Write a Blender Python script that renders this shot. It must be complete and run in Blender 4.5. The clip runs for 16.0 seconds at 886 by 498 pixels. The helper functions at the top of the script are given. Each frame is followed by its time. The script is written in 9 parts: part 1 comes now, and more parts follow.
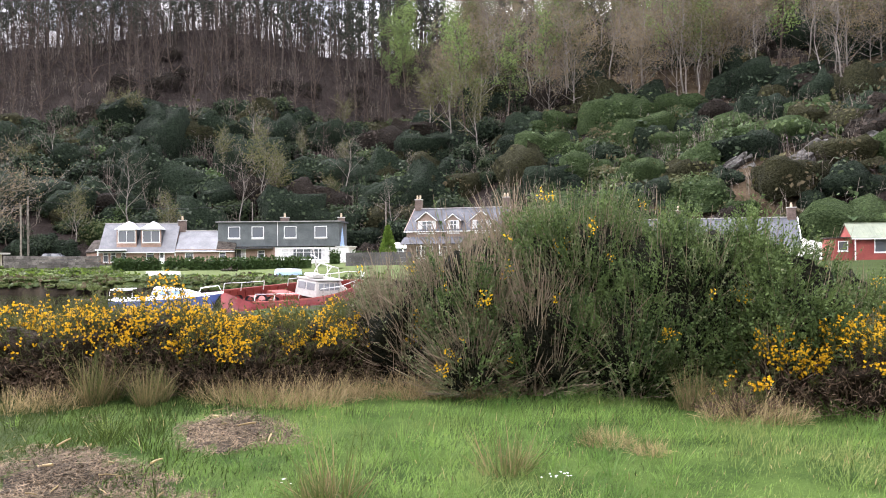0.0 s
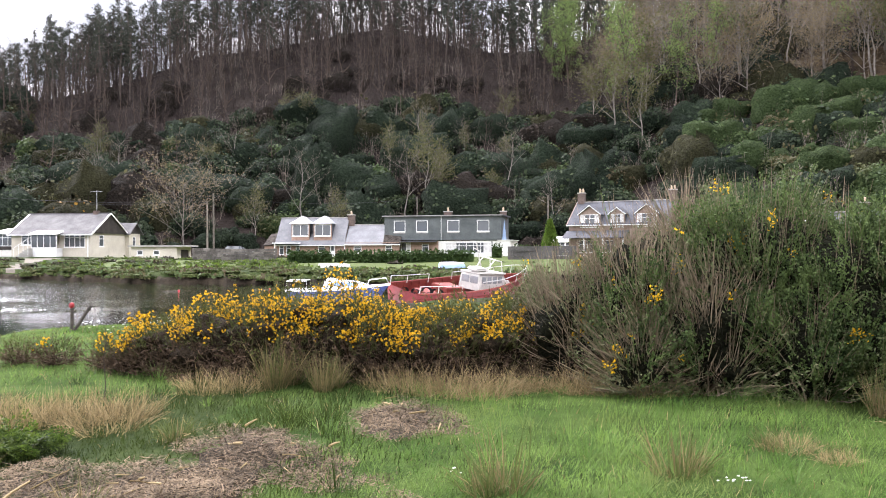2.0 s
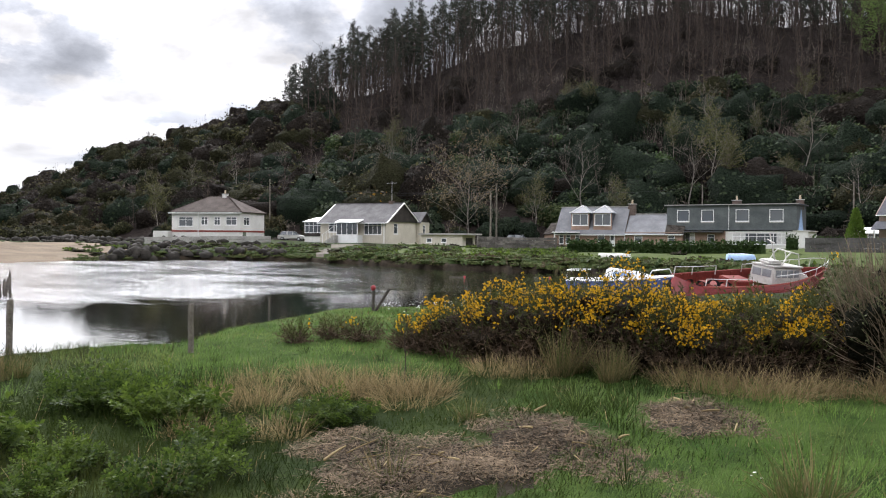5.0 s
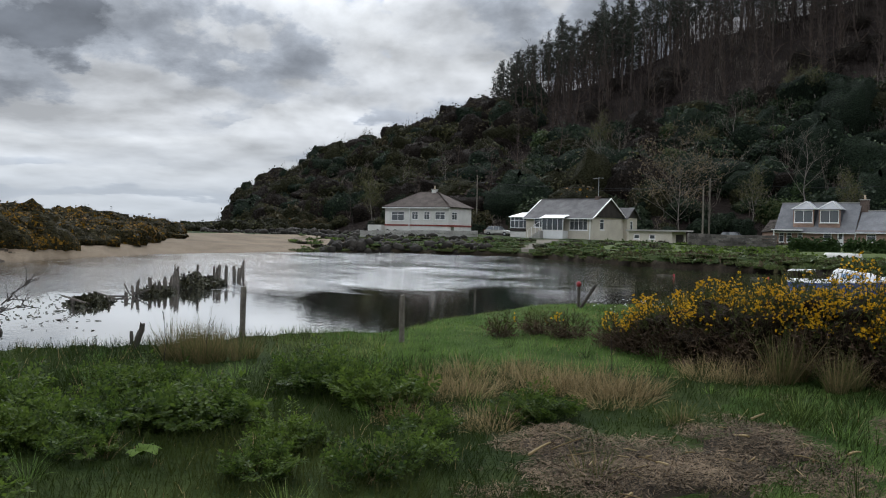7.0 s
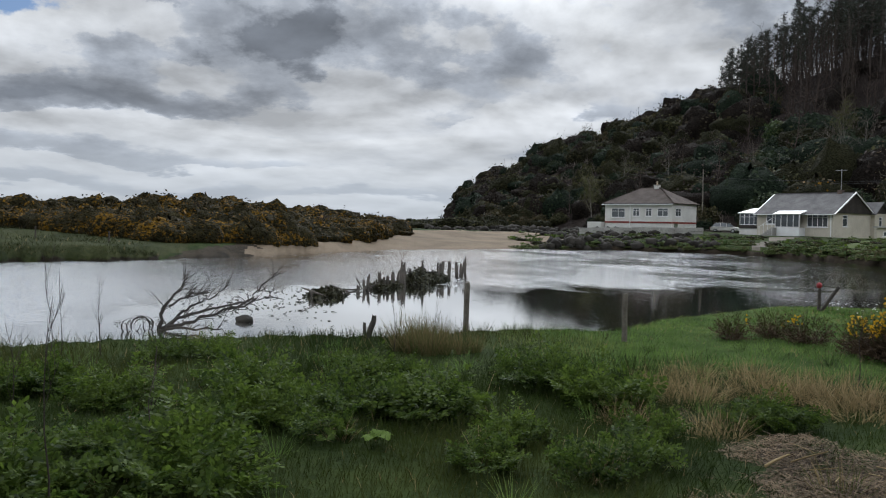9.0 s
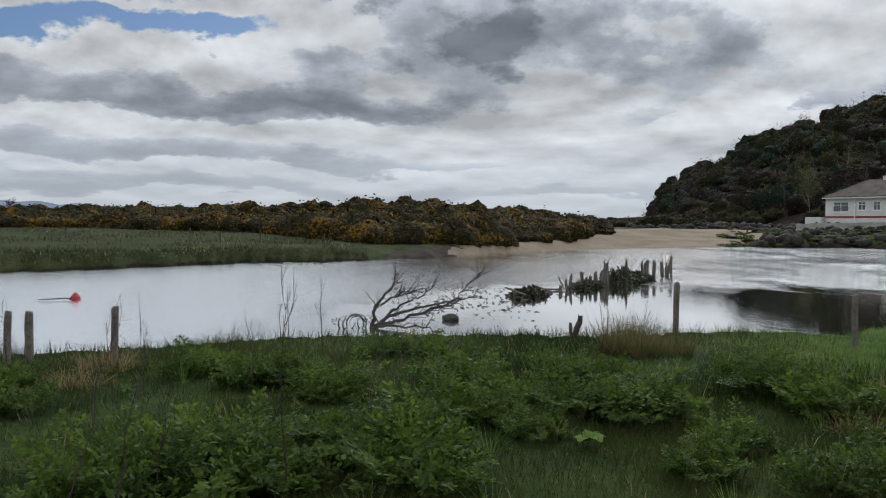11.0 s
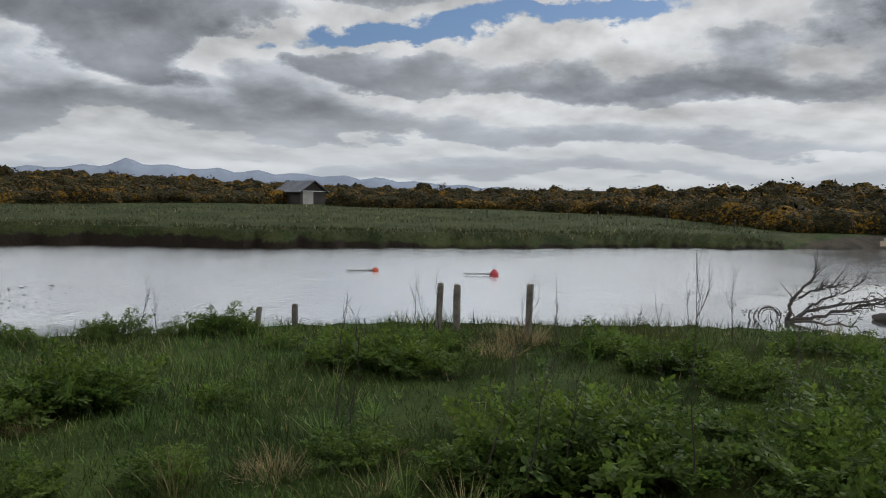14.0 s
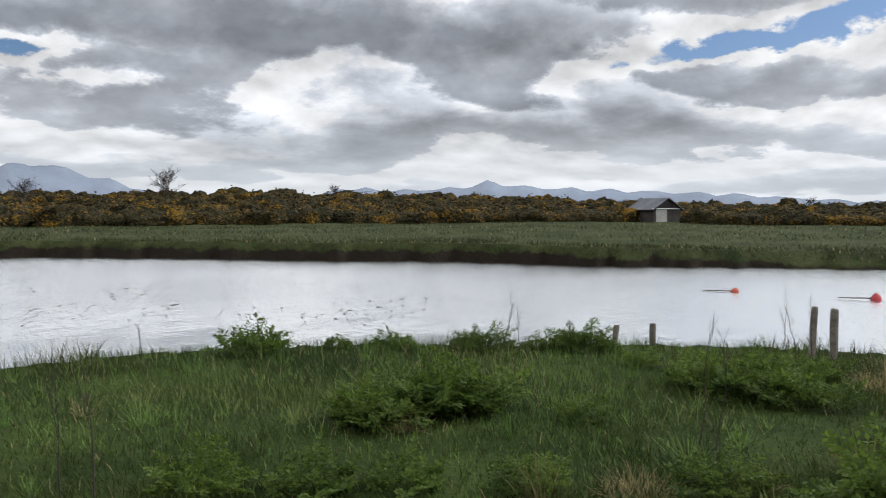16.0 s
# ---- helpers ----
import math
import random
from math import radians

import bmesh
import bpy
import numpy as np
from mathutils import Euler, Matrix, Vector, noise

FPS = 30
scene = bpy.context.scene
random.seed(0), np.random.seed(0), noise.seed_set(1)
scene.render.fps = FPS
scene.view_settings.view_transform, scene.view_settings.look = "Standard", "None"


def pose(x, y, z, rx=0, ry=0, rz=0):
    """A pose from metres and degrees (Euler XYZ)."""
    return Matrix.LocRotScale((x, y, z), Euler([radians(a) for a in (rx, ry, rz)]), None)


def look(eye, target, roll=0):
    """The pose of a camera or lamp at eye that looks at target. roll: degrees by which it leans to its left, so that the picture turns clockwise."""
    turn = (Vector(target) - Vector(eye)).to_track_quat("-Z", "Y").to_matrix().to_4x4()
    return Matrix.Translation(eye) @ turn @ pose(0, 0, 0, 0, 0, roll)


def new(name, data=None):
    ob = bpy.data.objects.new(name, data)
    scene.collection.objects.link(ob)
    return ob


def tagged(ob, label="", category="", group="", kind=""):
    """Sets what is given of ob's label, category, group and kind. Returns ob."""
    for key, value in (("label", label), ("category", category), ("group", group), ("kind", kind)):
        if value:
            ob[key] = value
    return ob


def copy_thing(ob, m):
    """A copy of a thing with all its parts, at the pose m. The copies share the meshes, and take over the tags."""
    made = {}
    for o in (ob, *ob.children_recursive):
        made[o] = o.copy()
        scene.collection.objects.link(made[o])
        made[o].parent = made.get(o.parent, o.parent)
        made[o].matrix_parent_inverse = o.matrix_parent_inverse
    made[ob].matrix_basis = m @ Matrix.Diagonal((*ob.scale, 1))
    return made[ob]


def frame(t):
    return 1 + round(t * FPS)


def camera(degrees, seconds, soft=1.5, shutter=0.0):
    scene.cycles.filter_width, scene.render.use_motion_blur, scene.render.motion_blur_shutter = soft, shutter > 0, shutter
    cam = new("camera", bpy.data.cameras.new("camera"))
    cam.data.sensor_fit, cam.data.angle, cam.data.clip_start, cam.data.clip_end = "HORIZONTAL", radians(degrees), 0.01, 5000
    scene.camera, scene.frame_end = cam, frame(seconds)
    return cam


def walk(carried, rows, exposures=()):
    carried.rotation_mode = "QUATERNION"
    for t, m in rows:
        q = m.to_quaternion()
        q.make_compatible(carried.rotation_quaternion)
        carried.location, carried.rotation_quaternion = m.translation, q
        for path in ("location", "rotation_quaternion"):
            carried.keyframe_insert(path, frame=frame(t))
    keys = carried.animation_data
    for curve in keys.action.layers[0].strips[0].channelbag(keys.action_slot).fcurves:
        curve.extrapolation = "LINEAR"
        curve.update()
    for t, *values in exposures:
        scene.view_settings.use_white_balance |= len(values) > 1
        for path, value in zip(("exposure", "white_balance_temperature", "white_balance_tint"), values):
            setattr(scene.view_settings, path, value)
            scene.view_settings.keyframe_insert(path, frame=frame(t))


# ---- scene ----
cam = camera(55.62, 16.0, soft=1.0, shutter=0.15)
# seconds and pose: a phone held at eye height, turned in place at arm's length
PATH = [
    (0.0, pose(0.209, 0.060, 1.6, 90.38, 0.40, 0.13)),
    (0.5, pose(0.191, 0.060, 1.6, 90.30, 0.19, 2.50)),
    (1.0, pose(0.175, 0.060, 1.6, 90.16, 0.05, 5.32)),
    (1.5, pose(0.163, 0.046, 1.6, 90.02, 0.02, 8.32)),
    (2.0, pose(0.155, 0.042, 1.6, 90.01, 0.16, 11.11)),
    (2.5, pose(0.137, 0.052, 1.6, 89.68, 0.36, 13.91)),
    (3.0, pose(0.123, 0.046, 1.6, 89.31, 0.36, 16.87)),
    (3.5, pose(0.112, 0.044, 1.6, 89.34, 0.25, 19.62)),
    (4.0, pose(0.099, 0.031, 1.6, 89.42, 0.09, 22.76)),
    (4.5, pose(0.071, 0.008, 1.6, 89.35, -0.17, 26.41)),
    (4.7, pose(0.067, 0.012, 1.6, 89.28, -0.25, 27.85)),
    (6.8, pose(0.025, 0.000, 1.6, 88.90, -1.28, 42.45)),
    (7.0, pose(0.032, 0.018, 1.6, 88.73, -1.06, 43.88)),
    (7.5, pose(0.030, 0.013, 1.6, 88.60, -1.42, 46.80)),
    (8.0, pose(0.019, -0.002, 1.6, 88.58, -1.19, 50.33)),
    (8.5, pose(0.011, -0.007, 1.6, 88.51, -0.97, 54.74)),
    (9.0, pose(0.004, -0.013, 1.6, 88.27, -0.97, 58.72)),
    (9.2, pose(0.007, -0.031, 1.6, 88.26, -0.93, 60.24)),
    (11.3, pose(-0.032, -0.116, 1.6, 88.06, -0.05, 74.70)),
    (11.5, pose(-0.048, -0.143, 1.6, 87.99, -0.11, 76.48)),
    (12.0, pose(-0.058, -0.153, 1.6, 87.73, -0.45, 80.79)),
    (12.5, pose(-0.071, -0.139, 1.6, 87.42, -0.84, 85.50)),
    (13.0, pose(-0.089, -0.143, 1.6, 87.01, -0.90, 90.46)),
    (13.5, pose(-0.084, -0.142, 1.6, 86.73, -0.93, 94.95)),
    (14.0, pose(-0.070, -0.138, 1.6, 86.86, -0.81, 99.40)),
    (14.5, pose(-0.077, -0.131, 1.6, 87.14, -1.21, 104.25)),
    (15.0, pose(-0.082, -0.123, 1.6, 87.22, -1.53, 109.91)),
    (15.5, pose(-0.065, -0.146, 1.6, 87.63, -0.59, 116.54)),
    (16.0, pose(-0.032, -0.210, 1.6, 87.89, -0.19, 123.03)),
]
EXPOSURES = [(0.0, 0.98, 6150, 19), (3.0, 0.66, 6150, 18), (4.7, -0.05, 6150, 15), (6.2, -0.6, 6150, 10), (7.0, -0.95, 5900, 9), (8.0, -0.82, 5900, 9), (9.0, -1.0, 5900, 9), (11.5, -1.05, 5950, 9), (13.0, -1.05, 6100, 9), (14.5, -0.95, 6150, 9), (16.0, -0.58, 6150, 10)]
walk(cam, PATH, EXPOSURES)

# ---------------------------------------------------------------- light
SUN_AZ, SUN_EL = 52.0, 38.0          # degrees left of +y, degrees up

sun = new("sun", bpy.data.lights.new("sun", "SUN"))
sun.data.energy, sun.data.angle, sun.data.color = 2.1, radians(9), (1.0, 0.95, 0.87)
sun.matrix_basis = look((0, 0, 60), (60 * math.sin(radians(SUN_AZ)), -60 * math.cos(radians(SUN_AZ)), 60 - 60 * math.tan(radians(SUN_EL))))


class Nodes:
    """Short hand for a node tree."""

    def __init__(self, tree):
        self.tree = tree
        tree.nodes.clear()

    def add(self, kind, values=(), **props):
        n = self.tree.nodes.new(kind)
        for k, v in props.items():
            setattr(n, k, v)
        for k, v in dict(values).items():
            sock = n.inputs[k]
            if isinstance(v, bpy.types.NodeSocket):
                self.tree.links.new(v, sock)
            else:
                sock.default_value = v
        return n

    def math(self, op, a, b=0.0, c=0.0, clamp=False):
        return self.add("ShaderNodeMath", {0: a, 1: b, 2: c}, operation=op, use_clamp=clamp).outputs[0]

    def noise(self, vec, scale, detail=4.0, rough=0.55, distort=0.0):
        return self.add("ShaderNodeTexNoise", {"Vector": vec, "Scale": scale, "Detail": detail, "Roughness": rough, "Distortion": distort}).outputs["Fac"]

    def step(self, x, lo, hi):
        return self.add("ShaderNodeMapRange", {0: x, 1: lo, 2: hi, 3: 0.0, 4: 1.0}, interpolation_type="SMOOTHSTEP").outputs[0]

    def mix(self, fac, a, b):
        return self.add("ShaderNodeMix", {0: fac, 6: a, 7: b}, data_type="RGBA").outputs[2]

    def ramp(self, fac, *stops):
        n = self.add("ShaderNodeValToRGB", {0: fac})
        while len(n.color_ramp.elements) < len(stops):
            n.color_ramp.elements.new(0.5)
        for e, (p, c) in zip(n.color_ramp.elements, stops):
            e.position, e.color = p, (*c, 1.0)
        return n.outputs[0]


def sky_world():
    world = bpy.data.worlds.new("sky")
    scene.world = world
    world.use_nodes = True
    w = Nodes(world.node_tree)
    way = w.add("ShaderNodeTexCoord").outputs["Generated"]
    sep = w.add("ShaderNodeSeparateXYZ", {0: way})
    x, y, z = sep.outputs
    up = w.math("MAXIMUM", z, 0.0)
    az = w.math("MULTIPLY", w.math("ARCTAN2", w.math("MULTIPLY", x, -1.0), y), 180 / math.pi)
    el = w.math("MULTIPLY", w.math("ARCSINE", z), 180 / math.pi)
    nish = w.add("ShaderNodeTexSky", sky_type="NISHITA", sun_disc=False, sun_elevation=radians(SUN_EL), sun_rotation=radians(-SUN_AZ), altitude=0.0).outputs[0]
    blue = w.add("ShaderNodeVectorMath", {0: nish, 1: (0.095, 0.108, 0.130)}, operation="MULTIPLY").outputs[0]

    def bank(a0, wa, e0, we, slope=0.0):
        """A soft oval bank of cloud round a direction."""
        da = w.math("DIVIDE", w.math("SUBTRACT", az, a0), wa)
        de = w.math("DIVIDE", w.math("SUBTRACT", w.math("SUBTRACT", el, e0), w.math("MULTIPLY", w.math("SUBTRACT", az, a0), slope)), we)
        r2 = w.math("ADD", w.math("MULTIPLY", da, da), w.math("MULTIPLY", de, de))
        return w.math("EXPONENT", w.math("MULTIPLY", r2, -1.0))

    # cloud banks flatten and shrink towards the horizon
    low = w.math("MULTIPLY", w.math("LOGARITHM", w.math("ADD", up, 0.070), math.e), 0.50)
    q = w.add("ShaderNodeCombineXYZ", {0: x, 1: y, 2: low}).outputs[0]
    q_over = w.add("ShaderNodeVectorMath", {0: q, 1: (0.0, 0.0, 0.040)}, operation="ADD").outputs[0]
    fold = w.noise(q, 2.7, 8.0, 0.52, 0.15)
    rim = w.math("SUBTRACT", fold, w.noise(q_over, 2.7, 8.0, 0.52, 0.15))
    # rows of heaped cloud: grey at the base, bright along the ragged top
    low = w.math("LOGARITHM", w.math("ADD", up, 0.070), math.e)
    row = w.math("MULTIPLY_ADD", low, 2.0, w.math("MULTIPLY", w.math("SUBTRACT", w.noise(q, 2.1, 3.0, 0.5), 0.5), 4.2))
    row = w.math("FRACT", w.math("MULTIPLY_ADD", w.math("SUBTRACT", w.noise(q, 7.0, 10.0, 0.60), 0.5), 1.5, row))
    lit = w.math("MULTIPLY", w.step(row, 0.10, 0.80), w.step(row, 1.0, 0.80))
    curl = w.noise(q, 11.0, 7.0, 0.62)
    az = w.math("ADD", az, w.math("MULTIPLY", w.math("SUBTRACT", w.noise(q, 4.5, 7.0, 0.6), 0.5), 30.0))
    el = w.math("ADD", el, w.math("MULTIPLY", w.math("SUBTRACT", w.noise(q, 6.0, 7.0, 0.6), 0.5), 7.5))
    thick = w.math("ADD", w.math("MULTIPLY", fold, 0.66), w.math("MULTIPLY", curl, 0.12))
    thick = w.math("ADD", thick, w.math("MULTIPLY_ADD", lit, -0.15, 0.145))
    for a0, wa, e0, we, k in ((64, 15, 11.8, 2.2, 0.17), (74, 12, 8.2, 1.1, 0.07), (87, 11, 7.8, 1.2, 0.11), (131, 16, 12.4, 2.2, 0.15), (118, 10, 7.4, 0.8, 0.05), (100, 10, 9.2, 0.8, 0.04)):
        thick = w.math("ADD", thick, w.math("MULTIPLY", bank(a0, wa, e0, we), k))
    for a0, wa, e0, we, k in ((90, 9, 12.5, 1.3, 0.50), (103, 8, 11.0, 0.9, 0.40), (149, 5, 10.4, 0.8, 0.36), (82, 4, 15.2, 1.2, 0.30), (45, 9, 12.5, 5.0, 0.13), (60, 3, 16.5, 1.0, 0.10)):
        thick = w.math("SUBTRACT", thick, w.math("MULTIPLY", bank(a0, wa, e0, we), k))
    # thick cloud is grey from below, thin cloud and upper rims are bright
    cloud = w.ramp(thick, (0.30, (1.36, 1.33, 1.28)), (0.455, (1.25, 1.23, 1.20)), (0.49, (0.90, 0.92, 0.955)), (0.54, (0.66, 0.68, 0.715)), (0.64, (0.40, 0.418, 0.45)))
    glow = w.add("ShaderNodeVectorMath", {0: way, 1: (-math.sin(radians(SUN_AZ)) * math.cos(radians(SUN_EL)), math.cos(radians(SUN_AZ)) * math.cos(radians(SUN_EL)), math.sin(radians(SUN_EL)))}, operation="DOT_PRODUCT").outputs["Value"]
    shine = w.math("ADD", 1.0, w.math("MULTIPLY", w.step(glow, 0.905, 1.0), 3.2))
    shine = w.math("MULTIPLY", shine, w.math("ADD", 1.0, w.math("MULTIPLY", w.step(z, 0.235, 0.38), 1.7)))
    # the cloud away from the sun is duller
    shine = w.math("MULTIPLY", shine, w.math("MULTIPLY_ADD", w.step(glow, -0.75, 0.05), 0.70, 0.30))
    shine = w.math("MULTIPLY", shine, w.math("MINIMUM", w.math("MAXIMUM", w.math("MULTIPLY_ADD", rim, 4.2, 1.0), 0.66), 1.45))
    cloud = w.add("ShaderNodeVectorMath", {0: cloud, 3: shine}, operation="SCALE").outputs[0]
    haze = w.step(z, 0.13, 0.0)
    cloud = w.mix(w.math("MULTIPLY", haze, 0.65), cloud, (1.12, 1.16, 1.18, 1))
    gap = w.step(w.math("ADD", thick, w.math("MULTIPLY", w.math("SUBTRACT", w.noise(q, 17.0, 6.0, 0.65), 0.5), 0.26)), 0.27, 0.14)
    sky = w.mix(gap, cloud, blue)
    bg = w.add("ShaderNodeBackground", {"Color": sky, "Strength": 1.0})
    w.add("ShaderNodeOutputWorld", {"Surface": bg.outputs[0]})


sky_world()

# ---------------------------------------------------------------- materials
MAT = {}


def surface(name, dark, light, scale=3.0, rough=0.8, detail_scale=30.0, bump=0.3, bump_scale=None, metal=0.0, spec=0.3, island=0.0, random_ob=0.0, coord="Object", extra=None, dist=0.02):
    """A two-scale mottled surface with relief. island / random_ob: how far pieces differ in brightness."""
    m = bpy.data.materials.new(name)
    m.use_nodes = True
    n = Nodes(m.node_tree)
    vec = n.add("ShaderNodeTexCoord").outputs[coord] if coord != "Position" else n.add("ShaderNodeNewGeometry").outputs["Position"]
    a = n.noise(vec, scale, 5.0, 0.6)
    b = n.noise(vec, detail_scale, 4.0, 0.65)
    fac = n.math("ADD", n.math("MULTIPLY", a, 0.6), n.math("MULTIPLY", b, 0.4))
    fac = n.step(fac, 0.33, 0.67)
    col = n.mix(fac, (*dark, 1), (*light, 1))
    if extra:
        col = extra(n, vec, col)
    if island or random_ob:
        rnd = n.add("ShaderNodeNewGeometry").outputs["Random Per Island"] if island else n.add("ShaderNodeObjectInfo").outputs["Random"]
        k = island or random_ob
        gain = n.math("MULTIPLY_ADD", rnd, 2 * k, 1 - k)
        col = n.add("ShaderNodeVectorMath", {0: col, 3: gain}, operation="SCALE").outputs[0]
    bs = n.add("ShaderNodeBsdfPrincipled", {"Base Color": col, "Roughness": rough, "Metallic": metal, "Specular IOR Level": spec})
    if bump:
        bn = n.noise(vec, bump_scale or detail_scale, 5.0, 0.6)
        nb = n.add("ShaderNodeBump", {"Strength": bump, "Distance": dist, "Height": bn})
        n.tree.links.new(nb.outputs[0], bs.inputs["Normal"])
    n.add("ShaderNodeOutputMaterial", {"Surface": bs.outputs[0]})
    MAT[name] = m
    return m


def water_material():
    m = bpy.data.materials.new("water")
    m.use_nodes = True
    n = Nodes(m.node_tree)
    pos = n.add("ShaderNodeNewGeometry").outputs["Position"]
    mp = n.add("ShaderNodeMapping", {"Vector": pos, "Rotation": (0, 0, radians(45)), "Scale": (0.95, 2.6, 1.0)}).outputs[0]
    r1 = n.noise(mp, 4.0, 3.0, 0.6)
    r2 = n.noise(mp, 1.0, 3.0, 0.6)
    h = n.math("ADD", n.math("MULTIPLY", r1, 0.040), n.math("MULTIPLY", r2, 0.052))
    # breeze over the open river; slick water in the lee of the near shore
    sep = n.add("ShaderNodeSeparateXYZ", {0: pos})
    px, py, _ = sep.outputs
    away = n.add("ShaderNodeVectorMath", {0: pos}, operation="LENGTH").outputs["Value"]
    az = n.math("MULTIPLY", n.math("ARCTAN2", n.math("MULTIPLY", px, -1.0), py), 180 / math.pi)
    lee = n.math("SUBTRACT", 36.0, n.math("MULTIPLY", n.math("MINIMUM", n.math("MAXIMUM", n.math("SUBTRACT", az, 28.0), 0.0), 24.0), 0.27))
    lee = n.math("SUBTRACT", lee, n.math("MULTIPLY", n.math("MINIMUM", n.math("MAXIMUM", n.math("SUBTRACT", az, 70.0), 0.0), 20.0), 0.7))
    away = n.math("ADD", n.math("SUBTRACT", away, lee), n.math("MULTIPLY", n.math("SUBTRACT", n.noise(mp, 0.30, 5.0, 0.65), 0.5), 14.0))
    open_water = n.step(away, -1.0, 3.5)
    patch = n.step(n.noise(mp, 0.10, 4.0, 0.6), 0.36, 0.60)
    wind = n.math("MULTIPLY_ADD", n.step(az, 28.0, 46.0), 0.48, 0.14)
    wind = n.math("MULTIPLY", wind, n.math("MULTIPLY_ADD", n.step(az, 58.0, 84.0), -0.45, 1.0))
    k = n.math("MULTIPLY_ADD", n.math("MULTIPLY", open_water, n.math("MULTIPLY_ADD", patch, 0.45, 0.55)), wind, n.math("MULTIPLY_ADD", n.step(az, 70.0, 90.0), 0.035, 0.04))
    nb = n.add("ShaderNodeBump", {"Strength": k, "Distance": 1.0, "Height": h})
    # the finest ripples only soften what the water mirrors
    fine = n.math("MULTIPLY", n.step(az, 66.0, 82.0), n.math("MULTIPLY_ADD", open_water, 0.07, 0.09))
    blur = n.math("ADD", 0.04, fine)
    bs = n.add("ShaderNodeBsdfPrincipled", {"Base Color": (0.95, 0.965, 0.97, 1), "Metallic": 1.0, "Roughness": blur, "Normal": nb.outputs[0]})
    n.add("ShaderNodeOutputMaterial", {"Surface": bs.outputs[0]})
    MAT["water"] = m


def leaf(name, dark, light, glow=0.35, rough=0.6, scale=0.35, tint=None, spread=0.35):
    """Leaves: colour differs from leaf to leaf and over the ground; light shines through them."""
    m = bpy.data.materials.new(name)
    m.use_nodes = True
    n = Nodes(m.node_tree)
    geo = n.add("ShaderNodeNewGeometry")
    a = n.noise(geo.outputs["Position"], scale, 3.0, 0.6)
    fac = n.math("ADD", n.math("MULTIPLY", n.step(a, 0.35, 0.65), 1.0 - spread), n.math("MULTIPLY", geo.outputs["Random Per Island"], spread))
    col = n.mix(fac, (*dark, 1), (*light, 1))
    if tint:
        patch = n.step(n.noise(geo.outputs["Position"], scale * 0.45, 2.0, 0.5), 0.5, 0.66)
        col = n.mix(patch, col, (*tint, 1))
    bs = n.add("ShaderNodeBsdfPrincipled", {"Base Color": col, "Roughness": rough, "Specular IOR Level": 0.12})
    tr = n.add("ShaderNodeBsdfTranslucent", {"Color": col})
    mix = n.add("ShaderNodeMixShader", {0: glow, 1: bs.outputs[0], 2: tr.outputs[0]})
    n.add("ShaderNodeOutputMaterial", {"Surface": mix.outputs[0]})
    MAT[name] = m
    return m



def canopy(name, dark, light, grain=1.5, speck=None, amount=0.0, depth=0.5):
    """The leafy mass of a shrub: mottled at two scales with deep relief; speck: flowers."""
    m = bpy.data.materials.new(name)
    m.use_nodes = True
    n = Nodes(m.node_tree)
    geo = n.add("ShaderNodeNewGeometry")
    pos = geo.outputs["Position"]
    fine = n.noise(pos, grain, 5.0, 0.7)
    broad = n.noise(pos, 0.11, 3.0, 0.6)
    # Low fine noise, also low relief, is dark: shade between tufts put into colour.
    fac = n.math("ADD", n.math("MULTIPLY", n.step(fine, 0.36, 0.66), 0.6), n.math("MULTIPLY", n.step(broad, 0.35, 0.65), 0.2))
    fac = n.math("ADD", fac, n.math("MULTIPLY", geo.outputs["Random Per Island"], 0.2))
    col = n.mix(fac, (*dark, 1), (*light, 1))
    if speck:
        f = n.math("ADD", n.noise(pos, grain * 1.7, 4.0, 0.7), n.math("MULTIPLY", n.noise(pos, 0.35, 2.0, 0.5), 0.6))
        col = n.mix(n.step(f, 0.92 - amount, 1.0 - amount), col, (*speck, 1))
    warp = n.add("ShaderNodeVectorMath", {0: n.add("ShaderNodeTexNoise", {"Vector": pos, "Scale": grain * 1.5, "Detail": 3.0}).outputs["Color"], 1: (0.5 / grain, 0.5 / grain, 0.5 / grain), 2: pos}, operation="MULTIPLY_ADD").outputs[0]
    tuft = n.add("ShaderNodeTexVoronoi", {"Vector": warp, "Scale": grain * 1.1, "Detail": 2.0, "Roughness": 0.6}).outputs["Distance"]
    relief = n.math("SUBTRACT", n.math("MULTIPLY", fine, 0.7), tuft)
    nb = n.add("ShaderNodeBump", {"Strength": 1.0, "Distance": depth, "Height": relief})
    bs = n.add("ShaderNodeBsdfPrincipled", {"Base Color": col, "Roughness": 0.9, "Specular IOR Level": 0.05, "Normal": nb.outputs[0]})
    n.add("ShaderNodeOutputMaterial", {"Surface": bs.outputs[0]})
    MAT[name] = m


water_material()
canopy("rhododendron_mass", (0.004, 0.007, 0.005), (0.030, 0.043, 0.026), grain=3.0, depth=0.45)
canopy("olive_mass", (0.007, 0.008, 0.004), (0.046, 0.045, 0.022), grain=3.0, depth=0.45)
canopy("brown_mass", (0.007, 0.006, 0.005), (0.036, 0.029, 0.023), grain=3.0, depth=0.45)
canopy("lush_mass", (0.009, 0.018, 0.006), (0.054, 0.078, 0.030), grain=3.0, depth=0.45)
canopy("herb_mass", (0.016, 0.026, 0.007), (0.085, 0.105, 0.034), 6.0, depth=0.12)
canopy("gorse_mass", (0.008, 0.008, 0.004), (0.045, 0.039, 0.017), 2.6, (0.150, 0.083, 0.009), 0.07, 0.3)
# Near-black filling of broom and gorse: the shade inside is in its colour.
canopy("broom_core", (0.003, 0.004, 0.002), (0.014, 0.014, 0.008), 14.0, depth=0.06)
